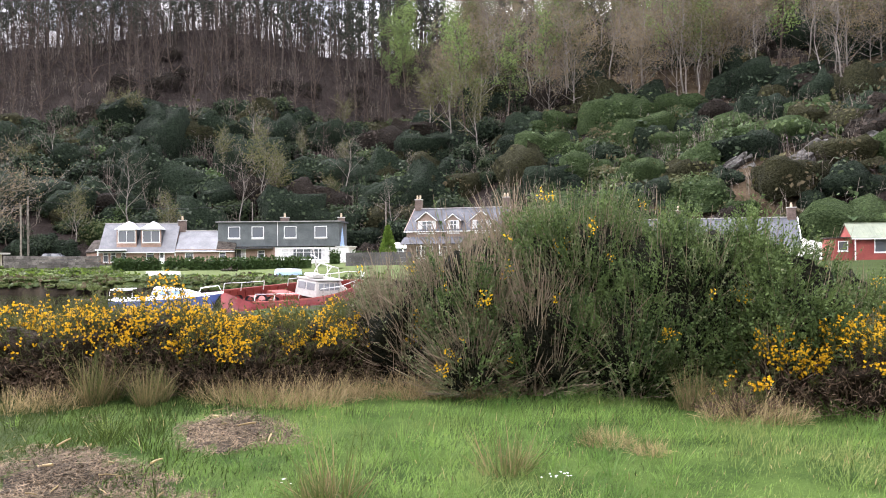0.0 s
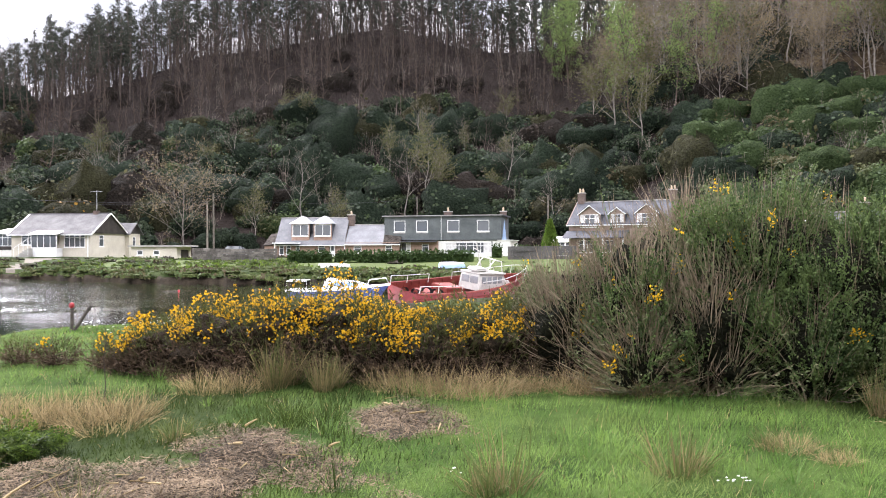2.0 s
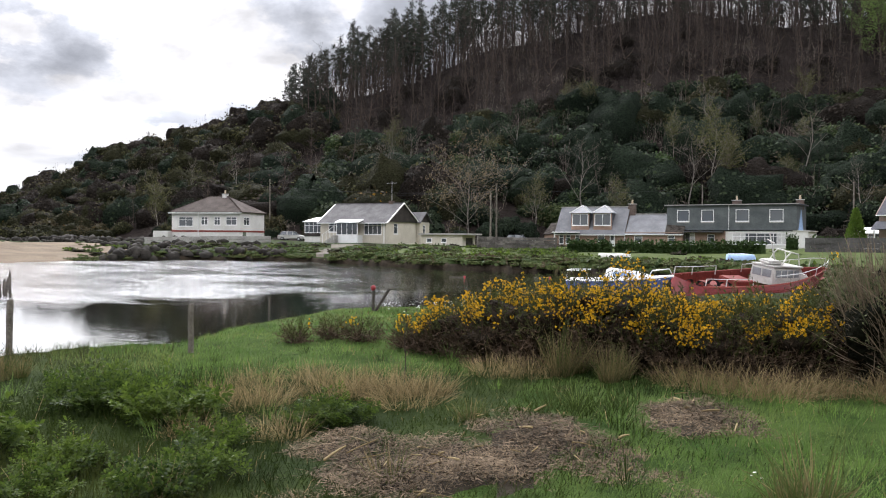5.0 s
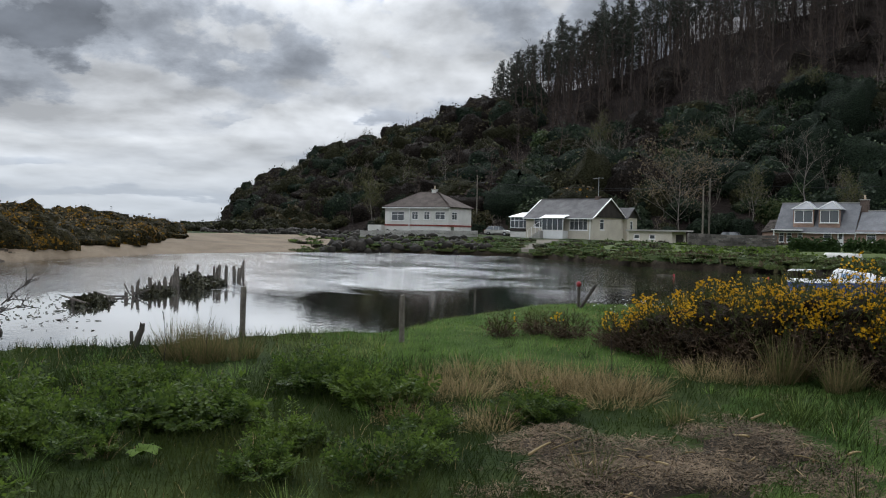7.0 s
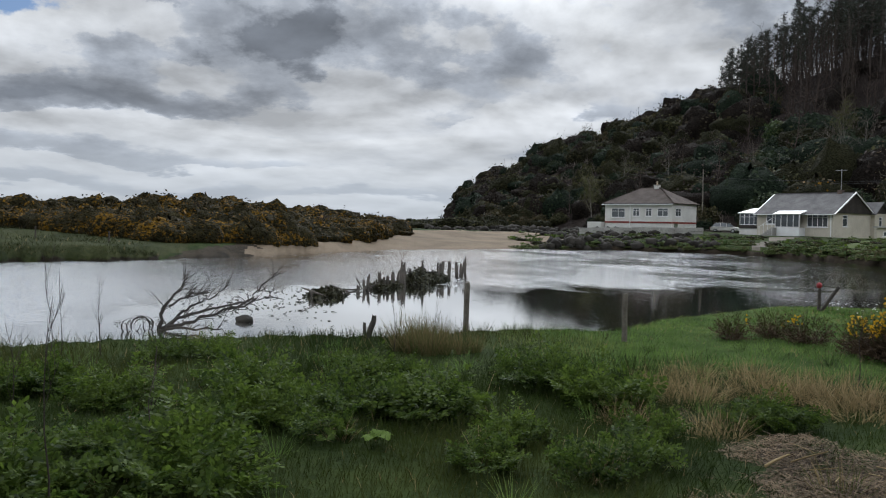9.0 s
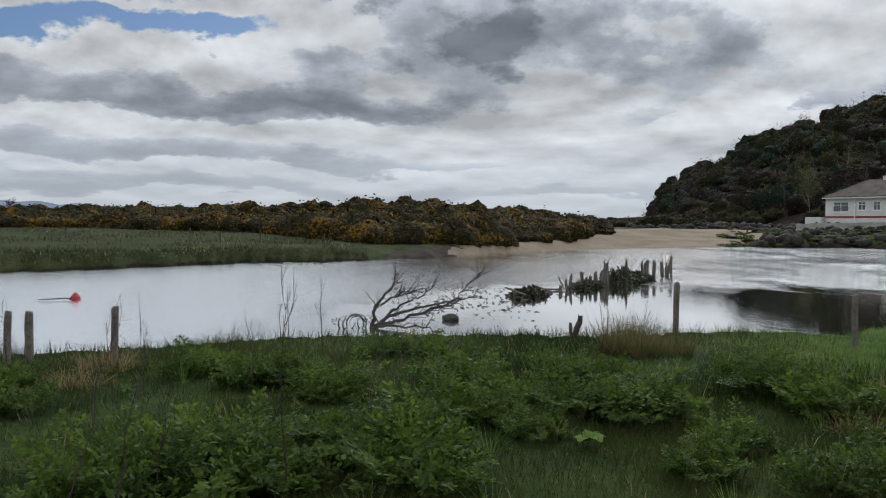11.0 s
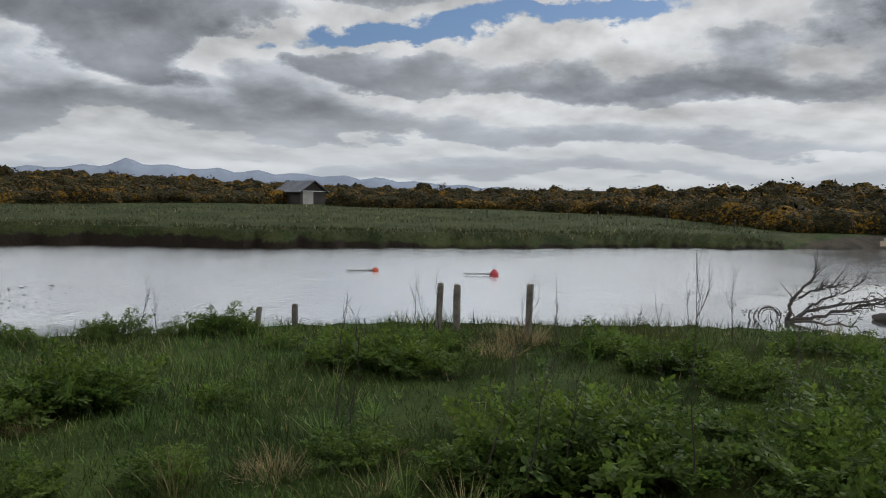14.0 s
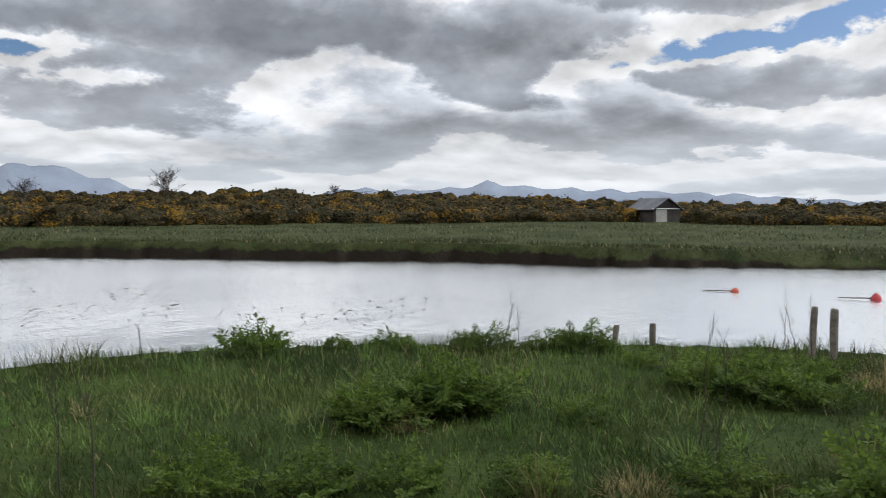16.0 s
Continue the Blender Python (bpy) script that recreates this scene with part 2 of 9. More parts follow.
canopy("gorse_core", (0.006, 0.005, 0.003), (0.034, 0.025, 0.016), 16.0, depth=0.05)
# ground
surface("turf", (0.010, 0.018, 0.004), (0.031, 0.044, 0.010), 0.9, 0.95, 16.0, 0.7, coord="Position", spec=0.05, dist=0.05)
surface("lawn", (0.030, 0.048, 0.011), (0.068, 0.086, 0.022), 0.5, 0.95, 9.0, 0.5, coord="Position", spec=0.1, dist=0.05)
surface("sward", (0.018, 0.036, 0.008), (0.070, 0.108, 0.026), 1.4, 0.95, 55.0, 1.0, coord="Position", spec=0.03, dist=0.04)


def earth_bank(n, vec, col):
    """Bare wet earth where the turf breaks off above the water; the bank is higher upstream."""
    _, y, z = n.add("ShaderNodeSeparateXYZ", {0: vec}).outputs
    top = n.math("MULTIPLY_ADD", n.step(y, -5.0, -20.0), 0.42, -0.58)
    ragged_top = n.math("MULTIPLY_ADD", n.math("SUBTRACT", n.noise(vec, 0.9, 4.0, 0.6), 0.5), 0.9, top)
    return n.mix(n.step(n.math("SUBTRACT", z, ragged_top), 0.10, -0.06), col, (0.014, 0.011, 0.008, 1))


surface("marsh", (0.013, 0.019, 0.006), (0.040, 0.045, 0.017), 0.35, 0.95, 5.0, 0.8, coord="Position", spec=0.05, dist=0.15, extra=earth_bank)
surface("sand", (0.092, 0.070, 0.047), (0.172, 0.134, 0.093), 0.25, 0.95, 7.0, 0.4, coord="Position", spec=0.1, dist=0.05)
surface("mud", (0.010, 0.008, 0.006), (0.038, 0.030, 0.020), 0.8, 0.9, 7.0, 0.8, coord="Position", dist=0.08, spec=0.05)
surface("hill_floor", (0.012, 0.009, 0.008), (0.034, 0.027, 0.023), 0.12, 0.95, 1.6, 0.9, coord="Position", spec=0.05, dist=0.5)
surface("bracken", (0.030, 0.022, 0.014), (0.090, 0.066, 0.042), 0.25, 0.95, 2.5, 1.0, coord="Position", spec=0.03, dist=0.4)
surface("path_gravel", (0.050, 0.042, 0.031), (0.105, 0.088, 0.066), 0.4, 0.95, 6.0, 0.4, coord="Position")
# plants
leaf("grass_bright", (0.033, 0.080, 0.014), (0.155, 0.235, 0.055), 0.4, 0.6, 1.1, (0.135, 0.165, 0.050))
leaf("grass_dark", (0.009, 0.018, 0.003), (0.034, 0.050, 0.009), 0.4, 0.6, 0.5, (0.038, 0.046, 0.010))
leaf("straw", (0.12, 0.085, 0.040), (0.37, 0.29, 0.155), 0.3, 0.8, 1.0, spread=0.8)
leaf("litter", (0.010, 0.008, 0.005), (0.215, 0.160, 0.104), 0.05, 0.9, 1.6, spread=0.62)
leaf("rush", (0.085, 0.072, 0.030), (0.235, 0.180, 0.092), 0.25, 0.7, 1.0, spread=0.8)
leaf("rush_green", (0.045, 0.065, 0.016), (0.11, 0.12, 0.04), 0.25, 0.7, 1.0, spread=0.8)
leaf("fern", (0.014, 0.032, 0.006), (0.108, 0.156, 0.025), 0.52, 0.6, 1.6, spread=0.65)
leaf("broad_leaf", (0.045, 0.085, 0.012), (0.10, 0.15, 0.025), 0.4, 0.85, 0.8, spread=0.6)
leaf("broom_shoot", (0.012, 0.026, 0.008), (0.112, 0.155, 0.050), 0.3, 0.6, 3.0, spread=0.5)
leaf("broom_grey", (0.055, 0.070, 0.030), (0.155, 0.160, 0.085), 0.25, 0.7, 1.2, spread=0.6)
leaf("broom_dead", (0.085, 0.066, 0.046), (0.26, 0.205, 0.145), 0.1, 0.8, 1.0, spread=0.8)
leaf("gorse_spine", (0.024, 0.032, 0.009), (0.080, 0.086, 0.026), 0.15, 0.7, 0.8, spread=0.7)
leaf("gorse_dead", (0.040, 0.028, 0.018), (0.110, 0.075, 0.050), 0.05, 0.85, 0.8, spread=0.8)
leaf("gorse_flower", (0.40, 0.22, 0.005), (0.66, 0.42, 0.012), 0.3, 0.6, 1.5, spread=0.8)
leaf("rhododendron", (0.007, 0.013, 0.008), (0.046, 0.064, 0.034), 0.15, 0.75, 0.10, (0.036, 0.050, 0.022), spread=0.65)
# Lightened for distance haze, which is put into the leaf colour here.
leaf("olive_shrub", (0.026, 0.029, 0.012), (0.082, 0.080, 0.033), 0.2, 0.8, 0.10, (0.062, 0.050, 0.027), spread=0.6)
leaf("brown_shrub", (0.020, 0.015, 0.012), (0.056, 0.043, 0.034), 0.1, 0.8, 0.10, (0.048, 0.040, 0.022), spread=0.6)
leaf("lush_shrub", (0.024, 0.046, 0.015), (0.068, 0.098, 0.034), 0.25, 0.6, 0.12, (0.065, 0.060, 0.026), spread=0.5)
leaf("bud_leaf", (0.048, 0.053, 0.020), (0.115, 0.113, 0.044), 0.35, 0.7, 0.2, spread=0.6)
leaf("ochre_leaf", (0.105, 0.080, 0.043), (0.235, 0.185, 0.105), 0.3, 0.7, 0.2, spread=0.6)
leaf("larch_leaf", (0.070, 0.115, 0.034), (0.190, 0.250, 0.080), 0.35, 0.7, 0.2, spread=0.6)
# Needles half as bright again: distance haze put into their colour.
leaf("pine_needle", (0.018, 0.023, 0.017), (0.055, 0.060, 0.042), 0.1, 0.7, 0.1, spread=0.7)
leaf("marsh_blade", (0.018, 0.026, 0.009), (0.060, 0.068, 0.028), 0.3, 0.8, 0.3, spread=0.6)
leaf("cypress_leaf", (0.060, 0.110, 0.016), (0.125, 0.185, 0.032), 0.2, 0.7, 1.0, spread=0.7)
leaf("hedge_leaf", (0.014, 0.030, 0.008), (0.042, 0.070, 0.018), 0.15, 0.6, 0.8, spread=0.7)
leaf("far_gorse", (0.013, 0.012, 0.006), (0.052, 0.041, 0.018), 0.1, 0.8, 0.15, spread=0.6)
leaf("far_flower", (0.085, 0.045, 0.005), (0.170, 0.096, 0.009), 0.2, 0.7, 0.3, spread=0.7)
leaf("twig", (0.070, 0.059, 0.049), (0.20, 0.172, 0.142), 0.0, 0.9, 0.3, spread=0.6)
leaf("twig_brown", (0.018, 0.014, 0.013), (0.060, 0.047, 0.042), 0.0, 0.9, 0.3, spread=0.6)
surface("bark_grey", (0.075, 0.067, 0.058), (0.26, 0.232, 0.204), 1.2, 0.9, 9.0, 0.8)
surface("bark_brown", (0.030, 0.022, 0.017), (0.085, 0.062, 0.048), 1.2, 0.9, 9.0, 0.8)
# Lightened for the same haze as the needles.
surface("bark_pine", (0.038, 0.031, 0.026), (0.10, 0.078, 0.064), 0.8, 0.9, 6.0, 0.8)
surface("weathered_wood", (0.030, 0.026, 0.022), (0.110, 0.095, 0.080), 2.5, 0.85, 24.0, 0.9, dist=0.01, random_ob=0.25)
surface("post_wood", (0.060, 0.052, 0.042), (0.19, 0.17, 0.14), 2.5, 0.85, 30.0, 0.8, dist=0.006, random_ob=0.3)
surface("drift_wood", (0.014, 0.011, 0.009), (0.050, 0.041, 0.033), 3.0, 0.6, 25.0, 0.8, dist=0.008)
surface("weed", (0.012, 0.014, 0.006), (0.045, 0.042, 0.016), 4.0, 0.55, 22.0, 1.0, dist=0.02)
surface("rock", (0.012, 0.011, 0.009), (0.042, 0.038, 0.032), 0.6, 0.9, 5.0, 0.9, island=0.35, dist=0.05, spec=0.1)
surface("outcrop", (0.035, 0.032, 0.029), (0.165, 0.157, 0.148), 0.8, 0.9, 3.5, 1.0, island=0.25, dist=0.25, spec=0.08)
# buildings and boats
surface("white_render", (0.56, 0.55, 0.515), (0.71, 0.70, 0.665), 0.5, 0.85, 5.0, 0.2)
surface("cream_render", (0.46, 0.42, 0.345), (0.60, 0.555, 0.465), 0.5, 0.85, 5.0, 0.2)
surface("pink_stone", (0.20, 0.130, 0.098), (0.33, 0.225, 0.175), 0.9, 0.85, 6.0, 0.4)
surface("sandstone", (0.185, 0.130, 0.105), (0.30, 0.225, 0.185), 0.9, 0.85, 6.0, 0.4)
# Paler than slate: sky reflected off the cottage roof, put into the colour.
surface("light_slate", (0.13, 0.132, 0.14), (0.22, 0.222, 0.232), 0.7, 0.7, 7.0, 0.3, random_ob=0.10, spec=0.15)
surface("pale_lead", (0.26, 0.265, 0.28), (0.36, 0.365, 0.375), 0.9, 0.6, 8.0, 0.2, spec=0.2)
surface("slate", (0.052, 0.054, 0.062), (0.102, 0.105, 0.117), 0.7, 0.75, 7.0, 0.3, random_ob=0.12, spec=0.12)
surface("mossy_slate", (0.012, 0.010, 0.009), (0.085, 0.075, 0.065), 1.8, 0.95, 7.0, 0.5, random_ob=0.2, spec=0.03)
surface("brown_tile", (0.055, 0.045, 0.040), (0.105, 0.088, 0.078), 0.9, 0.9, 7.0, 0.4, random_ob=0.12, spec=0.08)
surface("grey_tile", (0.075, 0.072, 0.073), (0.135, 0.132, 0.132), 0.9, 0.85, 7.0, 0.3, random_ob=0.10, spec=0.1)
surface("hung_slate", (0.062, 0.071, 0.073), (0.120, 0.133, 0.136), 0.8, 0.6, 7.0, 0.3, random_ob=0.10)
surface("white_paint", (0.70, 0.70, 0.69), (0.82, 0.82, 0.81), 1.2, 0.45, 12.0, 0.05)
surface("dark_timber", (0.020, 0.017, 0.015), (0.055, 0.046, 0.040), 1.2, 0.7, 14.0, 0.4, random_ob=0.15)
surface("red_paint", (0.16, 0.034, 0.028), (0.26, 0.060, 0.048), 0.8, 0.6, 8.0, 0.2, random_ob=0.08)
surface("car_blue", (0.015, 0.022, 0.035), (0.030, 0.042, 0.060), 0.8, 0.3, 9.0, 0.0, spec=0.5)
surface("boat_white", (0.33, 0.32, 0.295), (0.48, 0.47, 0.44), 1.4, 0.5, 10.0, 0.1)
surface("hull_red", (0.085, 0.008, 0.009), (0.165, 0.017, 0.018), 0.9, 0.5, 9.0, 0.2)
surface("deck_red", (0.105, 0.016, 0.012), (0.18, 0.034, 0.024), 1.2, 0.7, 9.0, 0.2)
surface("hull_blue", (0.020, 0.035, 0.11), (0.045, 0.07, 0.19), 1.2, 0.4, 9.0, 0.1)
surface("green_tin", (0.095, 0.112, 0.078), (0.150, 0.170, 0.118), 0.7, 0.6, 9.0, 0.2)
surface("chimney_brick", (0.075, 0.055, 0.048), (0.16, 0.12, 0.10), 1.5, 0.9, 9.0, 0.5)
surface("clay_pot", (0.36, 0.27, 0.18), (0.52, 0.42, 0.31), 2.0, 0.8, 14.0, 0.2)
surface("block_wall", (0.055, 0.052, 0.050), (0.115, 0.110, 0.105), 0.8, 0.9, 7.0, 0.5)
surface("cabin_glazing", (0.16, 0.17, 0.18), (0.25, 0.26, 0.27), 1.5, 0.12, 5.0, 0.0, spec=0.6)
surface("concrete", (0.26, 0.25, 0.23), (0.42, 0.41, 0.38), 0.8, 0.9, 9.0, 0.3)
surface("dry_stone", (0.06, 0.055, 0.05), (0.17, 0.155, 0.14), 1.0, 0.9, 7.0, 0.8, island=0.35, dist=0.05)
surface("interior_dark", (0.015, 0.016, 0.018), (0.05, 0.05, 0.052), 0.8, 0.6, 5.0, 0.0)
surface("curtain", (0.42, 0.41, 0.40), (0.62, 0.61, 0.60), 2.0, 0.8, 9.0, 0.1)
surface("black_rubber", (0.008, 0.008, 0.009), (0.025, 0.025, 0.027), 4.0, 0.7, 20.0, 0.3)
surface("rail_steel", (0.38, 0.38, 0.38), (0.58, 0.58, 0.58), 4.0, 0.4, 20.0, 0.1, metal=0.7)
surface("buoy_orange", (0.24, 0.035, 0.018), (0.34, 0.065, 0.03), 3.0, 0.5, 20.0, 0.1)
surface("buoy_pink", (0.19, 0.014, 0.018), (0.28, 0.028, 0.032), 3.0, 0.5, 20.0, 0.1)
surface("rope", (0.05, 0.045, 0.035), (0.13, 0.115, 0.09), 4.0, 0.8, 30.0, 0.3)
surface("blue_cover", (0.20, 0.30, 0.48), (0.33, 0.45, 0.64), 1.5, 0.7, 9.0, 0.2)
# Pale blue-grey is distance haze, painted into the colour of the far hills.
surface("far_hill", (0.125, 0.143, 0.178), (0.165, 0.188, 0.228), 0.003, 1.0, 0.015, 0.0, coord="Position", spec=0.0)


def glass_material():
    m = bpy.data.materials.new("pane_glass")
    m.use_nodes = True
    n = Nodes(m.node_tree)
    # Base colour lightened to grey in place of sky reflected by the panes.
    bs = n.add("ShaderNodeBsdfPrincipled", {"Base Color": (0.085, 0.093, 0.10, 1), "Roughness": 0.06, "IOR": 1.5, "Specular IOR Level": 0.9})
    n.add("ShaderNodeOutputMaterial", {"Surface": bs.outputs[0]})
    MAT["pane_glass"] = m


glass_material()

# ---------------------------------------------------------------- the lie of the land
WATER = -0.7


def az_of(x, y):
    return np.degrees(np.arctan2(-x, y))


def at(az, d, z=0.0):
    a = radians(az)
    return Vector((-d * math.sin(a), d * math.cos(a), z))


def track(*pairs):
    a = np.array(pairs, float)
    return lambda az: np.interp(az, a[:, 0], a[:, 1])


near_shore = track((-180, 30), (3, 40), (8, 33), (12, 29), (20, 25), (28, 22), (34, 20.5), (40, 17.5), (47, 13.2), (56, 12.8), (63, 11.8), (75, 12), (85, 12.2), (95, 11.8), (104, 11.8), (113, 11.3), (118, 11.1), (128, 11.1), (138, 11.0), (150, 10.4), (165, 10), (180, 30))
far_shore = track((-180, 30), (3, 40), (8, 45), (12, 49), (18, 52), (22, 57), (31, 63), (39, 78), (47, 84), (52, 82), (58, 74), (64, 67), (73, 53), (80, 48), (84, 48), (95, 43), (104, 42), (113, 40.5), (122, 44), (132, 45), (150, 53), (165, 52), (180, 30))
ridge_el = track((-60, 15), (-22, 16), (-5, 15.2), (2.5, 13.2), (8.5, 13.5), (14.5, 14.3), (20, 13.6), (27, 12.7), (32, 10.4), (36, 9.3), (40, 8.1), (42.3, 7.75), (44.4, 7.05), (46, 6.45), (47.8, 5.8), (50.8, 4.95), (53.6, 3.7), (55.9, 2.4), (57.3, 1.9), (57.8, 0.6), (58.4, 0.0), (62, 0.0), (180, 0.0))
foot = track((-60, 108), (-10, 112), (0, 126), (38, 130), (48, 145), (57, 175), (60, 400), (180, 400))
shoulder = track((-60, 24), (-20, 23), (-10, 13), (0, 9), (40, 4), (180, 0))
RIDGE = 232.0
gorse_front = track((-180, 300), (60.5, 300), (61.5, 86), (63, 81), (66, 70), (70, 61.5), (77, 56.5), (82, 65), (87, 74), (95, 79), (112, 80), (125, 76), (140, 74), (155, 74), (170, 74))


def ragged(az, k):
    a = np.asarray(az)
    return (np.sin(a * 1.9 + k) + 0.7 * np.sin(a * 4.3 + 2 * k) + 0.5 * np.sin(a * 9.7 + k) + 0.3 * np.sin(a * 21.0)) / 2.5


def shores(az):
    n, f = near_shore(az), far_shore(az)
    k = np.clip((f - n) / 6.0, 0, 1)
    return n + 0.22 * k * ragged(az, 0.3), f + 0.9 * k * ragged(az, 1.9)


def wobble(x, y, s, k=0.0):
    return (np.sin(x / s + 1.3 * np.sin(y / s * 0.7 + k)) + np.sin(y / s * 1.13 + 1.7 * np.sin(x / s * 0.63 + 2.1 + k)) + np.sin((x + y) / s * 0.61 + k * 1.7)) / 3.0


def height(x, y):
    x, y = np.asarray(x, float), np.asarray(y, float)
    d, az = np.hypot(x, y), az_of(x, y)
    n, f = shores(az)
    # near meadow
    z = 0.06 * wobble(x, y, 1.7) + 0.03 * wobble(x, y, 0.6, 2.0) + 0.10 * wobble(x, y, 6.0, 4.0) * np.clip(d / 8, 0, 1)
    z = z - 0.25 * np.clip((d - 14) / 10, 0, 1)
    # far side
    sand = np.interp(az, (50, 54, 62, 66), (0, 1, 1, 0.08)) * np.interp(az, (76, 80), (1, 0))
    step_w = np.interp(az, (98, 116), (1.4, 0.5)) + 24 * sand
    bank = np.interp(az, (62, 66, 76, 80, 100, 116), (0.75, 0.55, 0.55, 0.75, 0.75, 0.95)) + 0.45 * sand
    e = d - f
    rise = np.clip(e / step_w, 0, 1)
    fz = WATER - 0.1 + (bank + 0.1) * rise ** np.where(sand > 0.5, 0.8, 0.6)
    lift = np.interp(az, (-60, 0, 30, 40, 46, 52, 60, 66, 80, 180), (0.9, 0.5, 0.55, 0.9, 1.3, 0.5, 0.3, 0.9, 1.15, 1.0))
    fz = fz + lift * np.clip((e - 1.0) / 38.0, 0, 1) + 0.10 * wobble(x, y, 2.3, 3.0) * np.clip(e / 2, 0, 1)
    fz = fz + np.interp(az, (60, 66, 74, 91, 104, 118, 126, 137, 147, 180), (0, 1.0, 1.4, 1.4, 1.3, 2.1, 2.4, 2.9, 2.1, 1.9)) * np.clip((d - gorse_front(az) - 4) / 28.0, 0, 1)
    open_water = f - n > 1.5
    bed = WATER - 0.7
    edge = np.clip((d - n) / 0.9, 0, 1)
    inner = z + (bed - z) * edge ** 0.8
    shelf = np.clip((f - d) / 1.0, 0, 1)
    outer = fz + (bed - fz) * shelf
    z = np.where(open_water, np.where(d < n, z, np.where(d > f, fz, np.maximum(inner, outer))), np.where(d < n, z, fz + (z - fz) * np.clip(1 - (d - n) / 15, 0, 1)))
    # the wooded hill
    top = 1.6 + RIDGE * np.tan(np.radians(ridge_el(az)))
    ft, sh = foot(az), shoulder(az)
    u = np.clip((d - ft) / np.maximum(RIDGE - ft, 1), 0, 1.0)
    s = np.clip((d - ft) / 38.0, 0, 1)
    hill = np.maximum(top * u ** 1.08, sh * s ** 0.75)
    hill = hill * (1 + 0.05 * wobble(x, y, 13.0, 1.0)) - 0.12 * top * np.clip((d - RIDGE - 6) / 120, 0, 1)
    z = np.where(ridge_el(az) > 0.05, z + hill * np.clip((d - ft + 1) / 8, 0, 1), z)
    # out to sea
    sea = np.interp(az, (-75, -62, 57.6, 58.6, 61.5, 63.5, 160, 180), (1, 0, 0, 1, 1, 0, 0, 1)) * np.clip((d - 175) / 40, 0, 1)
    sea = np.maximum(sea, np.clip((d - 420) / 80, 0, 1))
    return z * (1 - sea) + (WATER - 2.0) * sea


def gz(x, y):
    return float(height(x, y))


def on(az, d, dz=0.0):
    p = at(az, d)
    p.z = gz(p.x, p.y) + dz
    return p


def mesh_object(name, verts, faces, mats, parent=None, smooth=False, mat_index=None):
    me = bpy.data.meshes.new(name)
    me.from_pydata(verts, [], faces)
    for m in mats if isinstance(mats, (list, tuple)) else [mats]:
        me.materials.append(m)
    if smooth:
        me.polygons.foreach_set("use_smooth", np.ones(len(me.polygons), bool))
    if mat_index is not None:
        me.polygons.foreach_set("material_index", np.asarray(mat_index, np.int32))
    ob = new(name, me)
    if parent is not None:
        ob.parent = parent
    return ob


def quick_mesh(name, verts, quads, mats, mat_index=None, smooth=False):
    """A mesh from a verts array (n, 3) and a faces array (m, 3 or 4)."""
    me = bpy.data.meshes.new(name)
    k = quads.shape[1]
    me.vertices.add(len(verts))
    me.vertices.foreach_set("co", np.ascontiguousarray(verts, np.float32).ravel())
    me.loops.add(quads.size)
    me.loops.foreach_set("vertex_index", np.ascontiguousarray(quads, np.int32).ravel())
    me.polygons.add(len(quads))
    me.polygons.foreach_set("loop_start", np.arange(0, quads.size, k, dtype=np.int32))
    for m in mats if isinstance(mats, (list, tuple)) else [mats]:
        me.materials.append(m)
    if mat_index is not None:
        me.polygons.foreach_set("material_index", np.asarray(mat_index, np.int32))
    if smooth:
        me.polygons.foreach_set("use_smooth", np.ones(len(quads), bool))
    me.update(calc_edges=True)
    me.validate()
    return me


LITTER = ((29, 5.9, 12.5, 1.15), (23, 6.7, 6.0, 0.75), (13.2, 7.7, 4.6, 1.15), (36, 6.5, 5.0, 0.6))


def litter_mask(az, d):
    m = np.zeros_like(az)
    for a, r, wa, wr in LITTER:
        m = np.maximum(m, 1.15 - np.hypot((az - a) / wa, (d - r) / wr))
    return m


